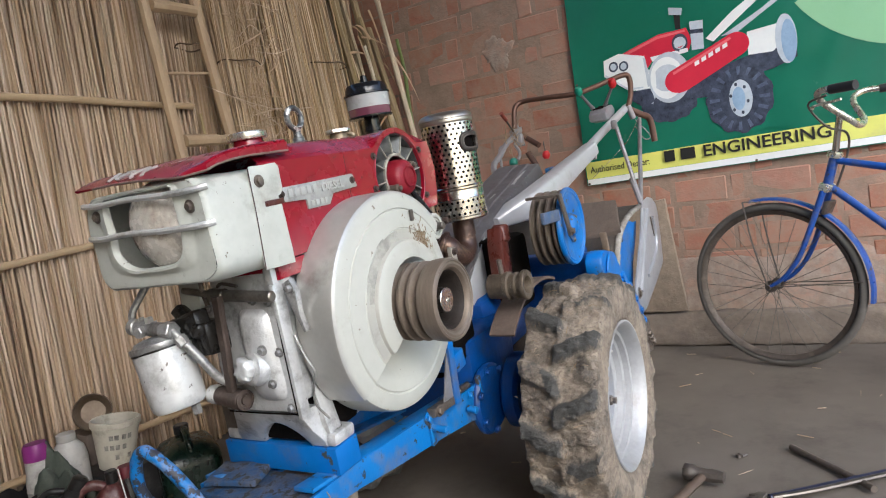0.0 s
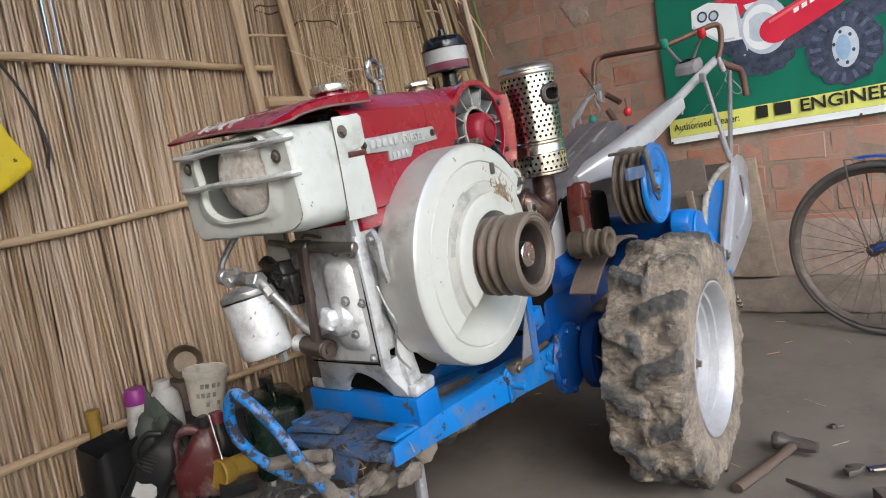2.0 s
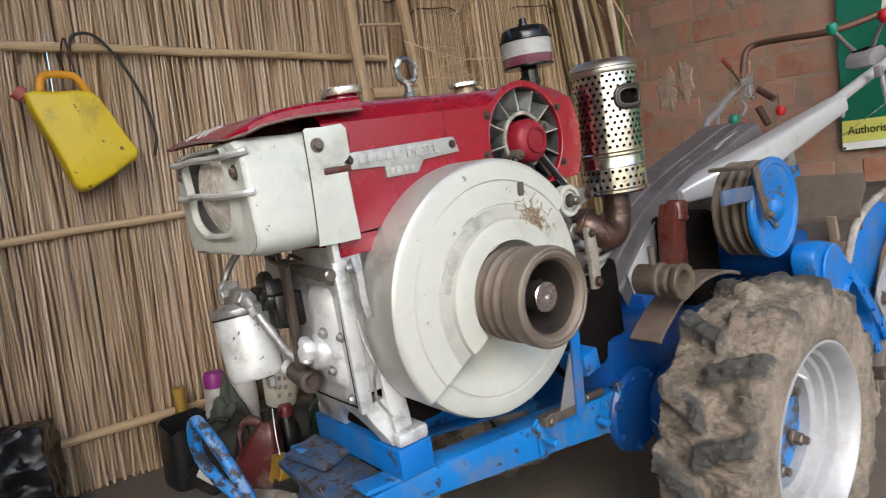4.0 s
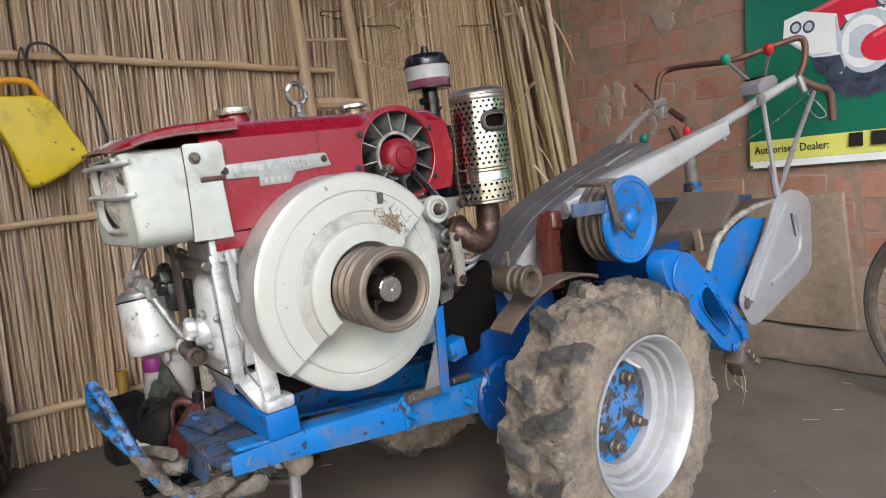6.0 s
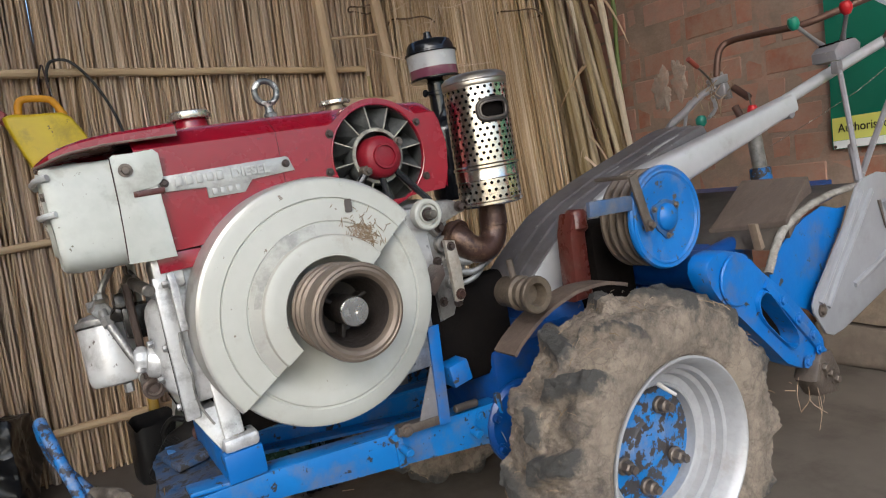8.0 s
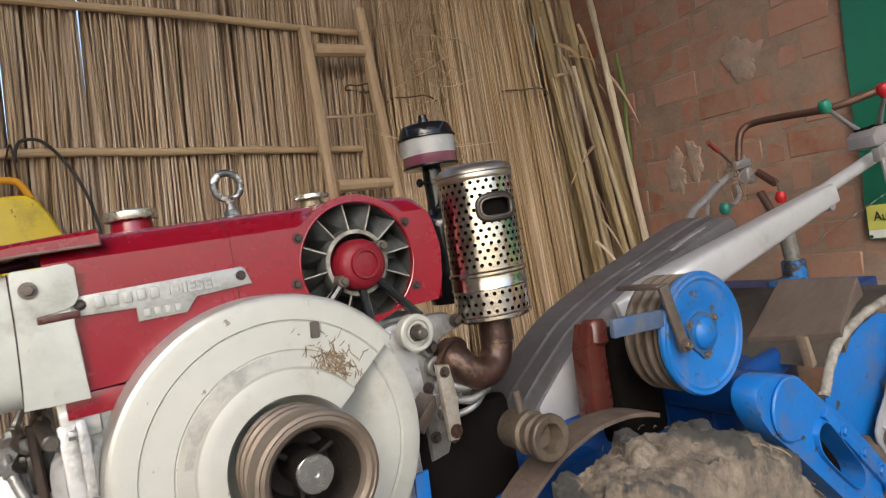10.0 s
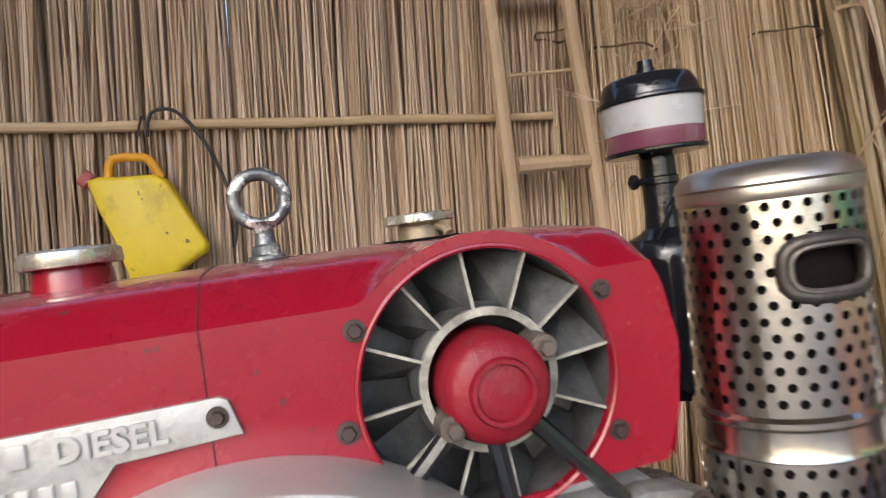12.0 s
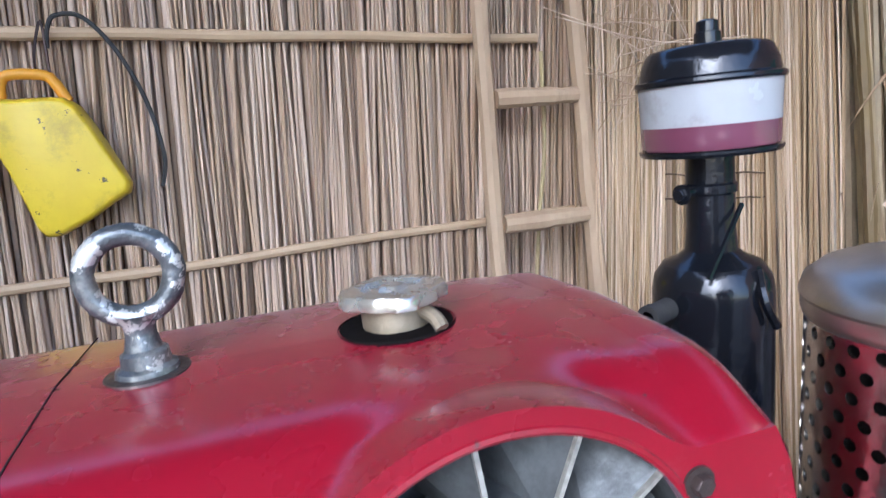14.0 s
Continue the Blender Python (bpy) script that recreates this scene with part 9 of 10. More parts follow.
def guard_arc(name, yc, a0, a1):
    bm = B()
    rings = []
    for k in range(25):
        t = radians(a0 + (a1 - a0) * k / 24)
        d = Vector((0, COS(t), SIN(t)))
        c = Vector((KX, yc, WR))
        ring_ = []
        for w, r in ((-0.019, -0.008), (-0.015, 0.0), (0.0, 0.004), (0.015, 0.0), (0.019, -0.008), (0.013, -0.003), (0.0, 0.001), (-0.013, -0.003)):
            ring_.append(c + d * (WR + 0.018 + r) + Vector((w, 0, 0)))
        rings.append(ring_)
    ringset(bm, rings)
    bmesh.ops.recalc_face_normals(bm, faces=bm.faces[:])
    return part(name, bm, BIKEBLUE, bike, "dark blue mudguard")


guard_arc("mudguard", HUBY_, 80, 190)
guard_arc("mudguard", HUBY_ - 1.13, 30, 190)
tb("stem", [HT, HT + Vector((0, -0.03, 0.15))], 0.0115, CHROME, "plated handlebar stem", 1)
hb = tb("handlebar", [(KX - 0.24, -0.122, 1.01), (KX - 0.20, -0.037, 1.015), (KX - 0.14, -0.017, 0.985), (KX - 0.06, -0.072, 0.91), (KX, -0.077, 0.89), (KX + 0.06, -0.072, 0.91), (KX + 0.14, -0.017, 0.985), (KX + 0.20, -0.037, 1.015), (KX + 0.24, -0.122, 1.01)], 0.011, CAP, "plated bent handlebar")
for s in (-1, 1):
    part("grip", tube(B(), [(KX + s * 0.225, -0.077, 1.013), (KX + s * 0.248, -0.157, 1.01)], 0.0155, 12, 1), BLACKPL, hb, "black plastic grip")
tb("brake_rod", [(KX - 0.19, -0.052, 1.0), (KX - 0.16, 0.018, 0.98), (KX - 0.10, -0.012, 0.90), (KX - 0.02, -0.042, 0.87), (KX, -0.032, 0.80), (KX, 0.023, 0.66)], 0.004, DARKSTEEL, "dark brake rod", 5, 7)
tb("brake_lever", [(KX - 0.245, -0.112, 0.975), (KX - 0.20, -0.012, 0.97), (KX - 0.15, 0.008, 0.965)], 0.0045, CAP, "plated brake lever", 4, 7)
bm = B()
box(bm, (KX, 0.046, 0.615), (0.075, 0.018, 0.05), Matrix.Rotation(0.4, 3, "X"), bev=0.006)
part("brake_caliper", bm, DARKSTEEL, bike, "dark brake stirrup")
bm = B()
ball(bm, (KX, -0.632, 0.86), 0.10, (0.8, 1.25, 0.35), 20, 12)
part("saddle", bm, BLACKPL, bike, "black saddle")
tb("seat_post", [(KX, -0.587, 0.76), (KX, -0.612, 0.84)], 0.011, CAP, "", 1)
bm = B()
lathe(bm, [(0.075, -0.002), (0.088, -0.002), (0.088, 0.002), (0.075, 0.002)], (KX - 0.045, -0.432, 0.28), (1, 0, 0), 40)
cyl(bm, (KX - 0.06, -0.432, 0.28), (KX + 0.06, -0.432, 0.28), 0.02, seg=16)
for s in (-1, 1):
    tube(bm, [(KX + s * 0.06, -0.432, 0.28), (KX + s * 0.065, -0.432 + s * 0.10, 0.28 - s * 0.12)], 0.008, 8, 1)
    box(bm, (KX + s * 0.11, -0.432 + s * 0.10, 0.28 - s * 0.12), (0.09, 0.06, 0.02), bev=0.005)
part("crank", bm, DARKSTEEL, bike, "dark crank set with pedals")
tb("side_stand", [(KX - 0.03, -0.692, 0.30), (KX - 0.16, -0.672, 0.0)], 0.008, DARKSTEEL, "steel stand", 1)

hub_ = Vector((KX, HUBY_, 0))
turn_ = Matrix.Rotation(radians(-22), 4, "Z")
bike.matrix_basis = Matrix.Translation(hub_ + turn_ @ (bike.location - hub_)) @ turn_

# ---- cans, bottles and tools ----
def lathe_thing(name, prof, base, axis, mat, label, cat, group="", seg=32, amp=0.0):
    bm = B()
    lathe(bm, prof, base, axis, seg)
    if amp:
        rough(bm, amp, 20)
    return tagged(part(name, bm, mat), label, cat, group)


def jug(name, base, size, yaw, mat, label, cat, cap_mat=None, group="", tilt=0.0, cap_tag="screw cap"):
    """A blow-moulded can: rounded body with sloping shoulders, bow handle and neck."""
    w, d, h = size
    root = thing(name, base, label, cat, group, turn=Matrix.Translation(base) @ Matrix.Rotation(radians(yaw), 4, "Z") @ Matrix.Rotation(radians(tilt), 4, "Y"))
    bm = B()
    rings = []
    for z, g in ((0.0, 0.90), (0.012, 0.98), (0.05, 1.0), (h * 0.45, 0.985), (h * 0.72, 1.0), (h * 0.80, 0.97), (h * 0.88, 0.80), (h * 0.93, 0.5), (h * 0.95, 0.2)):
        rings.append([(x * g, y * g, z) for x, y in roundrect(w, d, min(w, d) * 0.25)])
    ringset(bm, rings)
    rough(bm, 0.003, 14)
    part("body", bm, mat, root)
    bm = B()
    tube(bm, [(-w * 0.38, 0, h * 0.86), (-w * 0.34, 0, h * 0.98), (-w * 0.1, 0, h * 1.05), (w * 0.12, 0, h * 1.0), (w * 0.14, 0, h * 0.90)], 0.010, 10, 5)
    part("handle", bm, mat, root)
    bm = B()
    lathe(bm, [(0.017, 0), (0.017, 0.02), (0.022, 0.02), (0.022, 0.045), (0.019, 0.048), (0, 0.048)], (w * 0.30, 0, h * 0.86), (0, 0, 1), 20)
    part("cap", bm, cap_mat or mat, root, cap_tag)
    return root


def cut_can(name, base, size, yaw, mat, label, cat):
    w, d, h = size
    bm = B()
    o = roundrect(w, d, min(w, d) * 0.25)
    rot = Matrix.Translation(base) @ Matrix.Rotation(radians(yaw), 4, "Z")
    R_ = lambda g, z, wob=0.0: [rot @ Vector((x * g, y * g, z + wob * noise.noise(Vector((x * 30, y * 30, 0))))) for x, y in o]
    ringset(bm, [R_(0.95, 0.0), R_(1.0, 0.015), R_(1.0, h * 0.5), R_(1.0, h, 0.03), R_(0.965, h - 0.002, 0.03), R_(0.96, 0.02)])
    bmesh.ops.recalc_face_normals(bm, faces=bm.faces[:])
    return tagged(part(name, bm, mat), label, cat)


BLACKCAN = surf("oily_black_plastic", (0.010, 0.010, 0.011), (0.02, 0.019, 0.018), 0.3, scale=10, amt=0.5, bump=0.15, dirt=(0.06, 0.055, 0.05), dirt_amt=0.35, dirt_scale=11)
PURPLE = surf("purple_plastic", (0.24, 0.03, 0.20), (0.18, 0.02, 0.15), 0.4)
REDCAN = surf("smoky_red_plastic", (0.085, 0.015, 0.016), (0.03, 0.008, 0.008), 0.35, scale=8, amt=0.6, dirt=(0.24, 0.19, 0.17), dirt_amt=0.55, dirt_scale=10)
DKGREEN = surf("dark_green_plastic", (0.006, 0.020, 0.014), (0.004, 0.010, 0.008), 0.25, scale=6, amt=0.5)
OILYELLOW = surf("oily_yellow_plastic", (0.32, 0.20, 0.03), (0.2, 0.12, 0.02), 0.4, scale=12, amt=0.6, dirt=(0.1, 0.07, 0.03), dirt_amt=0.3)
CLOTH = surf("grey_green_cloth", (0.17, 0.19, 0.16), (0.07, 0.095, 0.07), 0.9, scale=9, amt=0.5, bump=0.4, bscale=140)
TIN = surf("rusty_tin", (0.25, 0.195, 0.14), (0.12, 0.085, 0.06), 0.5, metal=0.3, scale=14, amt=0.7, bump=0.3)
FOIL = surf("crumpled_foil", (0.36, 0.35, 0.33), (0.16, 0.15, 0.14), 0.4, metal=0.7, scale=20, amt=0.5)
BAG = surf("black_polythene", (0.004, 0.0045, 0.006), (0.007, 0.0075, 0.010), 0.33, scale=6, amt=0.4, bump=0.15, bscale=25)

cut_can("cut_can", (0.487, 2.12, 0), (0.17, 0.13, 0.195), 8, BLACKCAN, "black plastic can with its top cut off", "can")
# black ribbed oil bottle leaning against the cut can, with a torn white label
ob_turn = Matrix.Translation((0.475, 2.005, 0.016)) @ Matrix.Rotation(radians(-40), 4, "Z") @ Matrix.Rotation(radians(33), 4, "Y") @ Matrix.Scale(1.18, 4)
oilb = thing("oil_bottle", (0.475, 2.005, 0), "black ribbed oil bottle with a torn white label", "oil bottle", turn=ob_turn)
bm = B()
rg = []
for z, w, d_ in ((0, 0.085, 0.05), (0.006, 0.095, 0.058), (0.09, 0.096, 0.058), (0.13, 0.088, 0.054), (0.155, 0.062, 0.044), (0.175, 0.040, 0.036), (0.195, 0.036, 0.036)):
    rg.append([(x, y, z) for x, y in roundrect(w, d_, d_ * 0.35)])
ringset(bm, rg)
part("body", bm, BLACKCAN, oilb)
for k in range(6):
    part("rib", box(B(), (-0.028 + 0.0025 * k, -0.0285, 0.098 + 0.009 * k), (0.045 - 0.004 * k, 0.004, 0.003), bev=0.001), BLACKCAN, oilb)
part("handle", tube(B(), [(-0.046, 0, 0.10), (-0.062, 0, 0.13), (-0.052, 0, 0.17), (-0.020, 0, 0.185)], 0.008, 10, 5), BLACKCAN, oilb)
part("cap", lathe(B(), [(0, 0.03), (0.014, 0.03), (0.018, 0.027), (0.0185, 0.0), (0, 0)], (0, 0, 0.195), (0, 0, 1), 18), BLACKCAN, oilb, "ribbed screw cap")
bm = B()
prism(bm, [(-0.026, -0.0300, 0.032), (0.022, -0.0300, 0.030), (0.028, -0.0300, 0.052), (0.020, -0.0300, 0.070), (0.006, -0.0300, 0.074), (-0.015, -0.0300, 0.066), (-0.028, -0.0300, 0.070)], (0, -0.001, 0))
part("torn_label", bm, WHITEPL, oilb, "torn white paper label")
rc_turn = Matrix.Translation((0.612, 1.885, 0)) @ Matrix.Rotation(radians(-38), 4, "Z") @ Matrix.Diagonal((0.80, 0.9, 1.03, 1))
redc = thing("oil_can", (0.612, 1.885, 0), "smoky red plastic oil can with a loop handle", "oil can", turn=rc_turn)
bm = B()
rg = []
for z, x0, x1, d_ in ((0, -0.078, 0.078, 0.095), (0.008, -0.085, 0.085, 0.105), (0.10, -0.085, 0.085, 0.105), (0.135, -0.045, 0.085, 0.10), (0.165, -0.020, 0.082, 0.09), (0.188, 0.005, 0.075, 0.06), (0.198, 0.022, 0.062, 0.04)):
    rg.append([((x0 + x1) / 2 + x, y, z) for x, y in roundrect(x1 - x0, d_, min(d_, x1 - x0) * 0.32)])
ringset(bm, rg)
rough(bm, 0.002, 20)
part("body", bm, REDCAN, redc)
part("handle", tube(B(), [(-0.068, 0, 0.09), (-0.072, 0, 0.15), (-0.058, 0, 0.192), (-0.02, 0, 0.203), (0.02, 0, 0.190)], 0.0145, 12, 6), REDCAN, redc)
part("cap", lathe(B(), [(0, 0.034), (0.017, 0.034), (0.0205, 0.030), (0.0205, 0.002), (0.018, 0), (0, 0)], (0.042, 0, 0.197), (0, 0, 1), 20), BLACKCAN, redc, "black ribbed cap")
jug("dark_green_can", (0.84, 1.80, 0), (0.22, 0.17, 0.27), 60, DKGREEN, "large dark green plastic can", "can", BLACKPL)
pbot = lathe_thing("pale_bottle", [(0, 0), (0.036, 0.0), (0.039, 0.01), (0.039, 0.19), (0.0405, 0.194), (0.039, 0.198), (0.039, 0.215), (0.034, 0.245), (0.033, 0.275), (0.030, 0.288), (0, 0.288)], (0.575, 2.10, 0.0), (0, 0, 1), WHITEPL, "pale plastic bottle standing by the reeds", "bottle")
bm = B()
lathe(bm, [(0.0335, 0), (0.0345, 0.004), (0.0335, 0.036), (0.028, 0.047), (0, 0.049)], (0.575, 2.10, 0.280), (0, 0, 1), 32)
part("cap", bm, PURPLE, pbot, "purple screw cap")
lathe_thing("stained_jar", [(0, 0), (0.042, 0.0), (0.046, 0.02), (0.048, 0.25), (0.043, 0.28), (0.025, 0.303), (0.026, 0.306), (0.026, 0.325), (0.023, 0.327), (0, 0.325)], (0.652, 2.08, 0), (0, 0, 1), WHITEPL, "stained round white plastic jar", "jar")
# white paint tub with plain dark marks
TUBCREAM = surf("cream_tub_plastic", (0.56, 0.53, 0.45), (0.40, 0.37, 0.30), 0.42, scale=14, amt=0.5, bump=0.06, dirt=(0.20, 0.17, 0.13), dirt_amt=0.35, dirt_scale=16)
TUBAT = Matrix.Translation((0.752, 2.02, 0.186)) @ Matrix.Rotation(radians(-34), 4, "Z") @ Matrix.Rotation(radians(7), 4, "Y")
tub = thing("paint_tub", (0.752, 2.02, 0.186), "cream round paint tub with faded dark marks, tilted on the heap", "paint tub", turn=TUBAT)
part("body", lathe(B(), [(0, 0), (0.044, 0), (0.049, 0.004), (0.066, 0.128), (0.071, 0.130), (0.071, 0.146), (0.0675, 0.149), (0.064, 0.147), (0.062, 0.128), (0.046, 0.01), (0, 0.008)], (0, 0, 0), (0, 0, 1), 40), TUBCREAM, tub)
FADED = surf('faded_print', (0.17, 0.16, 0.15), (0.40, 0.38, 0.34), 0.6, scale=70, amt=0.9)
g = random.Random(2)
for row in range(3):
    for k in range(5):
        if g.random() < 0.8:
            z_ = 0.035 + 0.030 * row
            a_ = -90 + (-32 + 16 * k) + g.uniform(-3, 3)
            bm = lathe(B(), [(0.0495 + 0.137 * (h_ - 0.004), h_) for h_ in (z_, z_ + 0.007, z_ + 0.015)], (0, 0, 0), (0, 0, 1), 4, a_, a_ + 11, (1, 0, 0))
            bmesh.ops.solidify(bm, geom=bm.faces[:], thickness=0.0008)
            part("faded_mark", bm, FADED, tub)
# crate under the tub so that it rests on something
bm = B()
box(bm, (0.79, 2.05, 0.09), (0.20, 0.19, 0.178), bev=0.006)
tagged(part("dark_crate", bm, BLACKPL), "black plastic crate among the cans", "crate")
lathe_thing("tin_bowl", [(0, 0.0), (0.040, 0.002), (0.050, 0.02), (0.055, 0.055), (0.058, 0.057), (0.055, 0.060), (0.047, 0.024), (0.036, 0.008), (0, 0.006)], (0.815, 2.205, 0.325), (-0.5, -0.82, 0.25), TIN, "rusty tin bowl leaning on its side against the reeds", "bowl", amp=0.002)
bm = B()
box(bm, (0.83, 2.235, 0.135), (0.14, 0.12, 0.268), bev=0.01)
tagged(part("dusty_box", bm, surf("dusty_carton", (0.14, 0.11, 0.09), (0.08, 0.06, 0.05), 0.85, bump=0.3)), "dusty dark carton behind the tub", "carton")
bm = B()
lathe(bm, [(0, 0), (0.025, 0), (0.028, 0.01), (0.028, 0.17), (0.018, 0.20), (0.018, 0.255), (0.021, 0.257), (0.021, 0.275), (0, 0.276)], (0.495, 2.225, 0), (0, 0, 1), 20)
tagged(part("amber_bottle", bm, OILYELLOW), "small amber oil bottle behind the black can", "bottle")
lathe_thing("yellow_tin", [(0, 0), (0.034, 0.0), (0.037, 0.004), (0.038, 0.06), (0.036, 0.065), (0.036, 0.13), (0.041, 0.134), (0.043, 0.140), (0.043, 0.172), (0.038, 0.176), (0.034, 0.173), (0, 0.173)], (0.785, 1.835, 0.045), (-1, -0.16, 0.17), OILYELLOW, "oily yellow tub lying on its side", "tub")
dbot = lathe_thing("dark_bottle", [(0, 0), (0.034, 0), (0.036, 0.006), (0.036, 0.13), (0.022, 0.16), (0.020, 0.17), (0, 0.17)], (0.735, 1.955, 0), (0, 0, 1), BLACKCAN, "dark oil bottle with a dull red cap among the cans", "oil bottle", amp=0.001)
part("cap", lathe(B(), [(0.019, 0), (0.0235, 0.002), (0.0235, 0.030), (0.020, 0.036), (0, 0.037)], (0.735, 1.955, 0.165), (0, 0, 1), 20), surf("dull_red_cap", (0.14, 0.018, 0.026), None, 0.45, dirt=(0.1, 0.07, 0.06), dirt_amt=0.4), dbot, "dull red cap")
# folded cloth over the heap
bm = B()
n = 26
vv = []
for i in range(n):
    row = []
    for j in range(n):
        u, v = i / (n - 1), j / (n - 1)
        x, y = 0.525 + 0.14 * u, 1.945 + 0.13 * v
        z = 0.085 + 0.225 * math.exp(-((u - 0.5) ** 2) * 5) * (0.45 + 0.55 * v) + 0.05 * noise.noise(Vector((u * 4, v * 3, 2))) + 0.022 * SIN(u * 17 + v * 6) + 0.012 * noise.noise(Vector((u * 14, v * 11, 5)))
        row.append(bm.verts.new((x, y, z)))
    vv.append(row)
for i in range(n - 1):
    for j in range(n - 1):
        bm.faces.new((vv[i][j], vv[i + 1][j], vv[i + 1][j + 1], vv[i][j + 1]))
bmesh.ops.solidify(bm, geom=bm.faces[:], thickness=0.006)
tagged(part("sack_cloth", bm, CLOTH), "crumpled grey-green cloth sack thrown over the cans", "cloth")
def crumple(name, c, size, h, mat, label, cat, seed, n=22):
    bm = B()
    rows = []
    for i in range(n):
        row = []
        for j in range(n):
            u, v = i / (n - 1) - 0.5, j / (n - 1) - 0.5
            k = max(0.0, 1 - 4 * (u * u + v * v))
            q_ = Vector((u * 9, v * 9, seed))
            z = h * k * (0.5 + 0.5 * abs(noise.noise(q_))) + 0.35 * h * abs(noise.noise(q_ * 2.3))
            row.append(bm.verts.new((c[0] + u * size[0] + 0.02 * noise.noise(q_ * 1.7), c[1] + v * size[1] + 0.02 * noise.noise(q_ * 1.7 + Vector((5, 0, 0))), 0.003 + z)))
        rows.append(row)
    for i in range(n - 1):
        for j in range(n - 1):
            bm.faces.new((rows[i][j], rows[i + 1][j], rows[i + 1][j + 1], rows[i][j + 1]))
    bmesh.ops.solidify(bm, geom=bm.faces[:], thickness=0.002)
    return tagged(part(name, bm, mat, None, "", 20), label, cat)


crumple("foil_scrap", (0.70, 1.62, 0), (0.20, 0.16), 0.06, FOIL, "crumpled scrap of dirty silver foil on the floor", "foil", 3.0)
# black scraps and rag added as fill for the dark of the heap
crumple("polythene_scrap", (0.83, 1.64, 0), (0.16, 0.14), 0.05, BAG, "crumpled black polythene scrap added to darken the heap", "polythene", 8.0)
crumple("polythene_scrap", (0.52, 1.80, 0), (0.18, 0.14), 0.05, BAG, "flat black polythene scrap added to darken the heap", "polythene", 14.0)
crumple("rag", (0.90, 1.95, 0), (0.30, 0.26), 0.10, BLACKRUB, "oily black rag added behind the cans to darken the heap", "rag", 21.0)
bm = B()
prism(bm, [(0.60, 1.79, 0), (0.695, 1.745, 0), (0.685, 1.72, 0.045), (0.59, 1.765, 0.05)], (0.03, 0.05, 0), 0.004)
tagged(part("plastic_tray", bm, BLACKPL), "broken black plastic tray on the floor", "tray")
# black polythene sack: flat crumpled planes that meet in sharp creases
bm = B()
SC = Vector((-0.005, 2.13, 0.165))
ball(bm, SC, 1.0, (1, 1, 1), 130, 90)
g = random.Random(31)
planes = [(Vector((0, 0, 1)), 0.175), (Vector((1, -0.25, 0.05)).normalized(), 0.135), (Vector((-1, 0, 0)), 0.17), (Vector((0, -1, 0.1)).normalized(), 0.12), (Vector((0, 1, 0)), 0.13), (Vector((0, 0, -1)), 0.163)]
for k in range(60):
    n_ = Vector((g.gauss(0, 1), g.gauss(0, 1), g.gauss(0, 0.8))).normalized()
    planes.append((n_, (abs(n_.x) * 0.128 + abs(n_.y) * 0.110 + abs(n_.z) * 0.150) * g.uniform(0.84, 1.04)))
for v in bm.verts:
    d = (v.co - SC).normalized()
    r = min(h / d.dot(n_) for n_, h in planes if d.dot(n_) > 0.05)
    p = d * r
    fold = abs(noise.noise(p * 9 + Vector((4, 0, 0)))) * 0.034 + abs(noise.noise(p * 22)) * 0.012 + abs(noise.noise(p * 48)) * 0.004
    v.co = SC + p - d * fold
    v.co.z = max(v.co.z, 0.002)
tagged(part("polythene_sack", bm, BAG, None, "", 18), "crumpled black polythene sack on the floor by the reeds", "sack")
# thin string over the red can
tagged(part("string", tube(B(), [(0.655, 1.855, 0.235), (0.640, 1.815, 0.16), (0.640, 1.795, 0.06), (0.640, 1.785, 0.004)], 0.0018, 6), VINYLW), "thin white string hanging over the red can", "string")

# yellow jerrycan hanging from the pole
jerry = thing("jerrycan", (0.35, 2.25, 0.93), "yellow plastic jerrycan hanging by its handle from the pole", "jerrycan", turn=Matrix.Translation((-0.05, 0, 0)))
bm = B()
out_ = [(0.262, 1.190), (0.258, 1.222), (0.285, 1.232), (0.425, 1.231), (0.445, 1.215), (0.535, 1.045), (0.530, 1.022), (0.385, 0.932), (0.362, 0.934), (0.345, 0.955)]
cy_ = Vector((0.40, 0, 1.09))
rs_ = []
for y, g in ((2.290, 0.93), (2.282, 0.99), (2.25, 1.0), (2.222, 0.99), (2.212, 0.94)):
    rs_.append([Vector((cy_.x + (p.x - cy_.x) * g, y, cy_.z + (p.z - cy_.z) * g)) for p in [Vector((a, 0, b)) for a, b in out_]])
ringset(bm, rs_)
bmesh.ops.recalc_face_normals(bm, faces=bm.faces[:])
bmesh.ops.bevel(bm, geom=bm.edges[:], offset=0.004, segments=2, affect="EDGES", profile=0.5)
bmesh.ops.subdivide_edges(bm, edges=[e for e in bm.edges if e.calc_length() > 0.03], cuts=3, use_grid_fill=True)
rough(bm, 0.007, 11)
part("body", bm, YELLOW, jerry)
bm = B()
tube(bm, [(0.300, 2.25, 1.225), (0.305, 2.25, 1.262), (0.325, 2.25, 1.278), (0.385, 2.25, 1.277), (0.405, 2.25, 1.262), (0.428, 2.25, 1.222)], 0.0115, 12, 6)
part("handle", bm, ORANGE, jerry, "orange moulded handle")
bm = B()
lathe(bm, [(0.017, -0.01), (0.017, 0.006), (0.022, 0.007), (0.022, 0.030), (0, 0.031)], (0.262, 2.25, 1.212), (-0.75, 0, 0.66), 20)
part("cap", bm, surf("pink_red_cap", (0.45, 0.12, 0.11), None, 0.5), jerry, "faded red cap")
bm = B()
tube(bm, [(0.35, 2.245, 1.265), (0.345, 2.26, 1.32), (0.337, 2.275, 1.392), (0.32, 2.27, 1.33), (0.322, 2.25, 1.275)], 0.003, 6)
tagged(part("wire_hook", bm, RUST), "rusty wire hook on the pole", "hook")
bm = B()
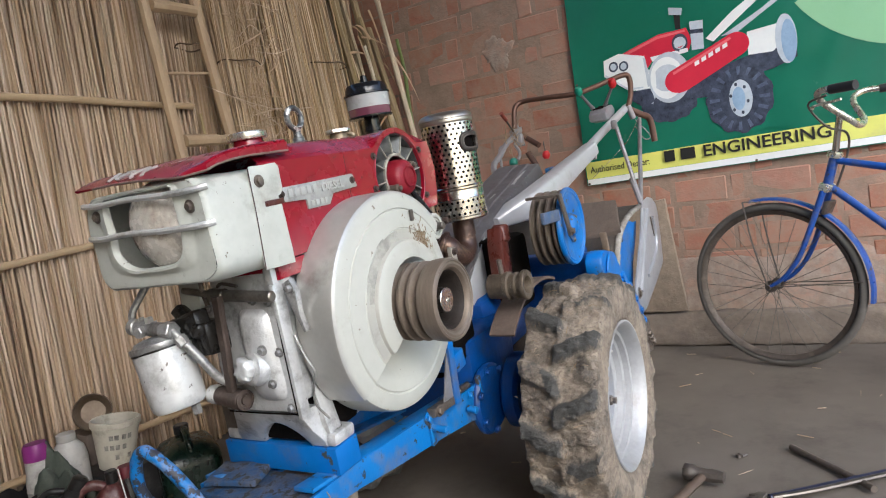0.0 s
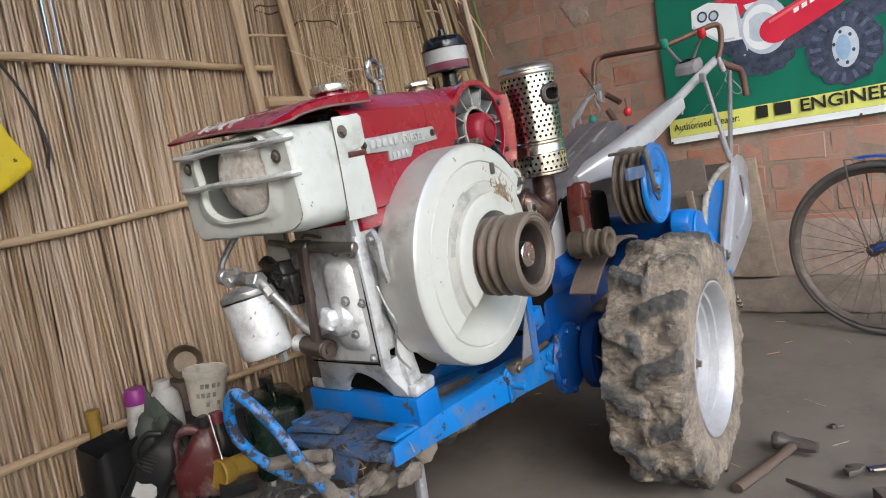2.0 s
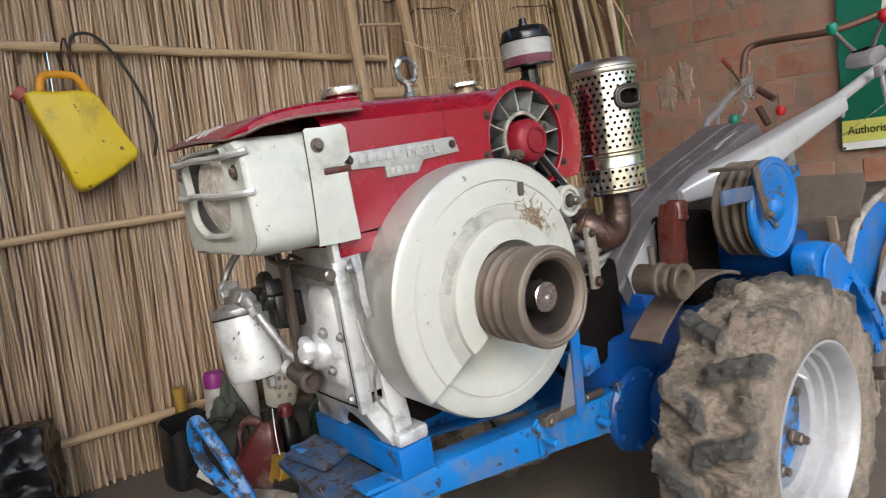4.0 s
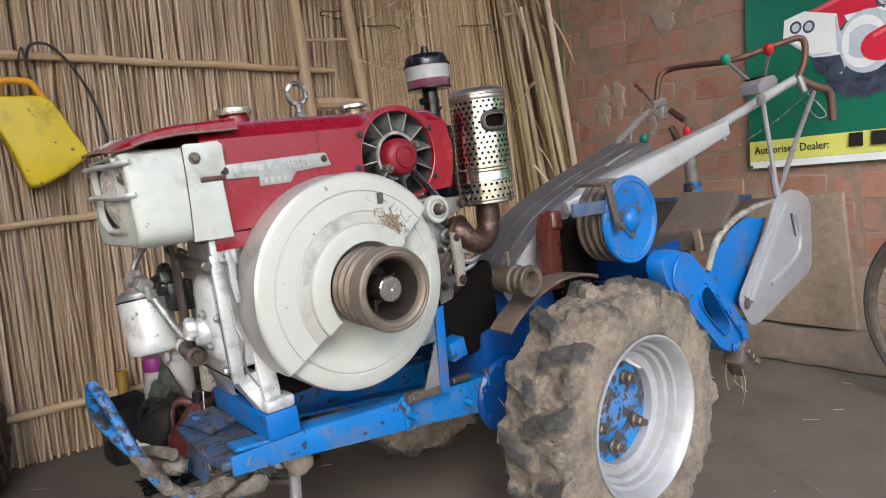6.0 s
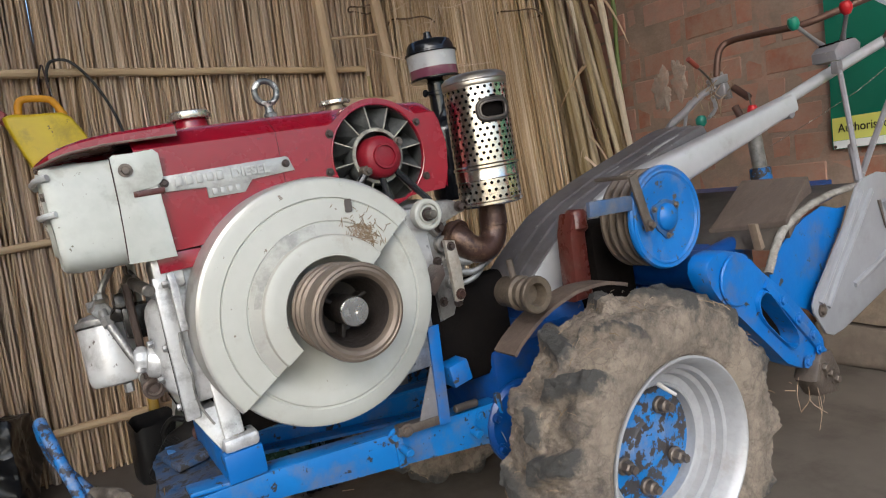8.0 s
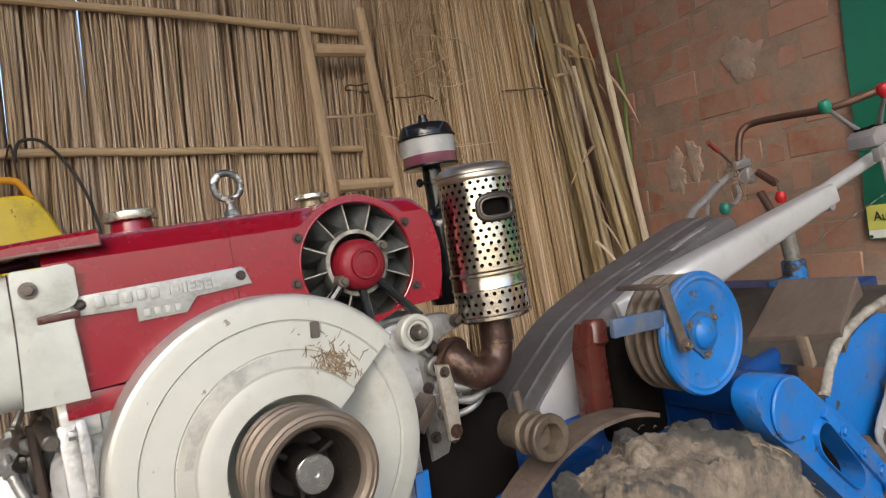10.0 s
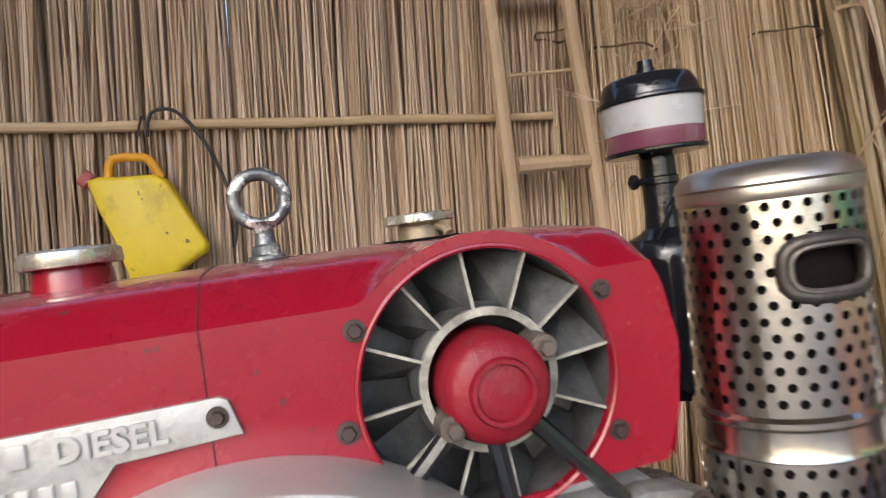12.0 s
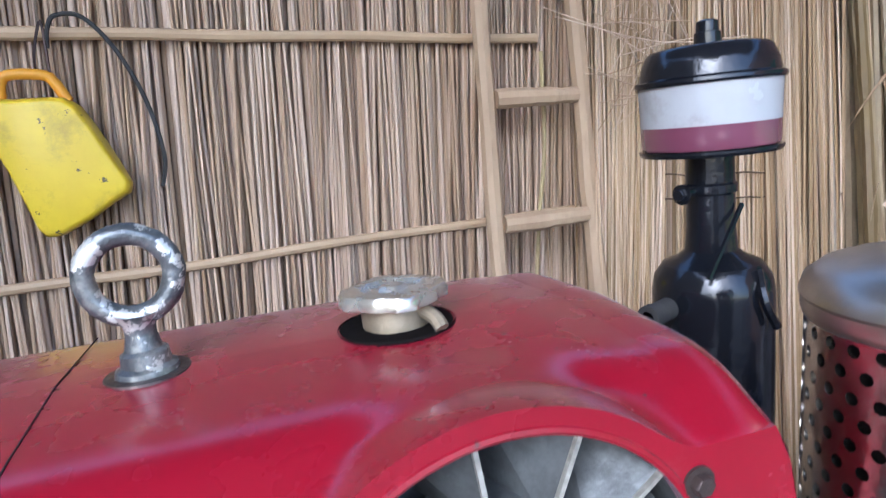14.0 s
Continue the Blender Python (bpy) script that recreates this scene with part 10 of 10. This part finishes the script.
tube(bm, [(0.345, 2.27, 1.335), (0.350, 2.268, 1.375), (0.368, 2.265, 1.402), (0.42, 2.268, 1.40), (0.48, 2.27, 1.33), (0.53, 2.27, 1.22), (0.555, 2.27, 1.10), (0.545, 2.275, 1.03)], 0.0048, 8)
tagged(part("rubber_hose", bm, BLACKRUB), "thin black rubber hose looped over the pole", "hose")

# tools on the floor
hammer = thing("hammer", (1.33, 0.43, 0), "heavy iron hammer with a wooden shaft on the floor", "hammer")
bm = B()
hd = Vector((-0.02, -0.10, 0)).normalized()
c = Vector((1.352, 0.425, 0.028))
lathe(bm, [(0, -0.052), (0.021, -0.052), (0.024, -0.047), (0.024, -0.030), (0.018, -0.022), (0.018, 0.010), (0.019, 0.02), (0.015, 0.05), (0, 0.052)], c, hd, 8)
part("head", bm, DARKSTEEL, hammer, "rusty iron head")
bm = B()
tube(bm, [(1.362, 0.422, 0.028), (1.24, 0.468, 0.018), (1.112, 0.516, 0.014)], [0.0125, 0.0145], 10, 5, flat=0.8)
part("shaft", bm, surf("dark_worn_shaft", (0.085, 0.058, 0.042), (0.05, 0.035, 0.026), 0.6, bump=0.3), hammer, "worn wooden shaft")
bm = B()
lathe(bm, [(0.004, 0), (0.009, 0), (0.009, 0.010), (0.004, 0.010)], (1.535, 0.359, 0.0), (0, 0, 1), 6)
cyl(bm, (1.53, 0.35, 0.006), (1.545, 0.338, 0.006), 0.004, seg=8)
tagged(part("loose_nut", bm, DARKSTEEL), "small dark nut and bolt on the floor", "nut")
bm = B()
tube(bm, [(1.603, 0.227, 0.011), (1.53, 0.165, 0.010), (1.46, 0.105, 0.010), (1.385, 0.05, 0.011)], 0.0095, 10, 4)
tagged(part("iron_rod", bm, GREASY), "bent rusty iron rod on the floor", "rod")
bm = B()
prism(bm, [(1.196, 0.428, 0.001), (1.185, 0.408, 0.001), (1.118, 0.298, 0.001), (1.142, 0.300, 0.001)], (0, 0, 0.014), 0.002)
tagged(part("flat_bar", bm, DARKSTEEL), "flat dark steel bar on the floor", "bar")
pl = thing("bolt_cutter", (1.35, 0.17, 0), "long-handled blue and chrome pliers on the floor", "pliers")
for dy, m, nm in ((0.0, surf("blue_grip", (0.02, 0.024, 0.06), None, 0.4), "dark blue handle"), (0.018, DARKSTEEL, "dull chromed handle")):
    bm = B()
    tube(bm, [(1.285, 0.270 - dy * 0.4, 0.017), (1.34, 0.19 - dy, 0.018), (1.43, 0.075 - dy, 0.017), (1.50, -0.015 - dy, 0.016)], 0.008, 8, 5, flat=0.7)
    part("handle", bm, m, pl, nm)
bm = B()
prism(bm, [(1.29, 0.275, 0.008), (1.262, 0.285, 0.008), (1.245, 0.305, 0.008), (1.262, 0.318, 0.008), (1.272, 0.300, 0.008), (1.28, 0.315, 0.008), (1.30, 0.29, 0.008)], (0, 0, 0.016), 0.003)
part("jaw", bm, DARKSTEEL, pl, "open steel jaws")
bm = B()
box(bm, (1.145, 0.22, 0.02), (0.07, 0.05, 0.036), Matrix.Rotation(0.5, 3, "Z"), bev=0.004)
tagged(part("wood_offcut", bm, WOOD), "short dark wooden offcut on the floor", "offcut")
bm = B()
for k in range(9):
    t = k * 0.7
    tube(bm, [Vector((1.12 + 0.012 * k, 0.295 - 0.012 * k, 0.006)) + Vector((0.007 * COS(t + j), 0.005 * SIN(t + j), 0.002 * (j % 2))) for j in (0, 1.57, 3.14, 4.71)], 0.002, 5, 2, True)
tagged(part("chain", bm, GREASY), "short rusty chain on the floor", "chain")
# litter on the floor
bm = B()
g = random.Random(33)
for k in range(90):
    x, y = g.uniform(0.2, 2.6), g.uniform(-0.3, 2.2)
    a = g.uniform(0, 6.28)
    L = g.uniform(0.008, 0.05)
    tube(bm, [(x, y, 0.003), (x + COS(a) * L, y + SIN(a) * L, 0.003 + g.uniform(0, 0.004))], g.uniform(0.0005, 0.0013), 4, 1)
tagged(part("floor_litter", bm, REEDI, None, "", 0), "bits of straw scattered on the floor", "straw", kind="stuff")
# ---- bricks, laid on edge: stretchers and headers in turn ----
r3 = random.Random(12)
brick_meshes = {}
for kind_, ly in (("s", 0.232), ("h", 0.078)):
    for k in range(5):
        bm = B()
        box(bm, (0, 0, 0), (0.060, ly * r3.uniform(0.975, 1.01), 0.107 * r3.uniform(0.96, 1.01)), bev=0.007, seg=1)
        for v in bm.verts:
            v.co += Vector(noise.noise_vector(v.co * 30 + Vector((k * 3, 0, ly)))) * 0.006
        me = bpy.data.meshes.new("brick")
        bm.to_mesh(me)
        bm.free()
        me.materials.append(BRICK)
        brick_meshes[kind_, k] = me
far_bm = []
nb = 0
for row in range(23):
    z = 0.085 + 0.115 * row + 0.0575
    y = 2.55 - (0.16 if row % 2 else 0.0) + r3.uniform(-0.02, 0.02)
    k = row
    while y > -2.1:
        kind_ = "h" if k % 2 else "s"
        ly = 0.232 if kind_ == "s" else 0.078
        yc = y - ly / 2
        m = pose(WALLX + 0.0272 + r3.uniform(-0.002, 0.002), yc, z + r3.uniform(-0.003, 0.003), r3.gauss(0, 0.5), r3.gauss(0, 0.4), r3.gauss(0, 0.5))
        if -0.25 < yc < 2.15 and z < 1.95 and nb < 300:
            ob = new("brick", brick_meshes[kind_, r3.randrange(5)])
            ob.parent = wall_b
            ob.matrix_basis = m
            nb += 1
        else:
            far_bm.append((m, ly))
        y -= ly + r3.uniform(0.006, 0.014)
        k += 1
bm = B()
for m, ly in far_bm:
    vs = bmesh.ops.create_cube(bm, size=1, matrix=m @ Matrix.Diagonal((0.06, ly, 0.107, 1)))["verts"]
tagged(part("bricks_beyond", bm, BRICKI, wall_b, "", 0), kind="stuff")
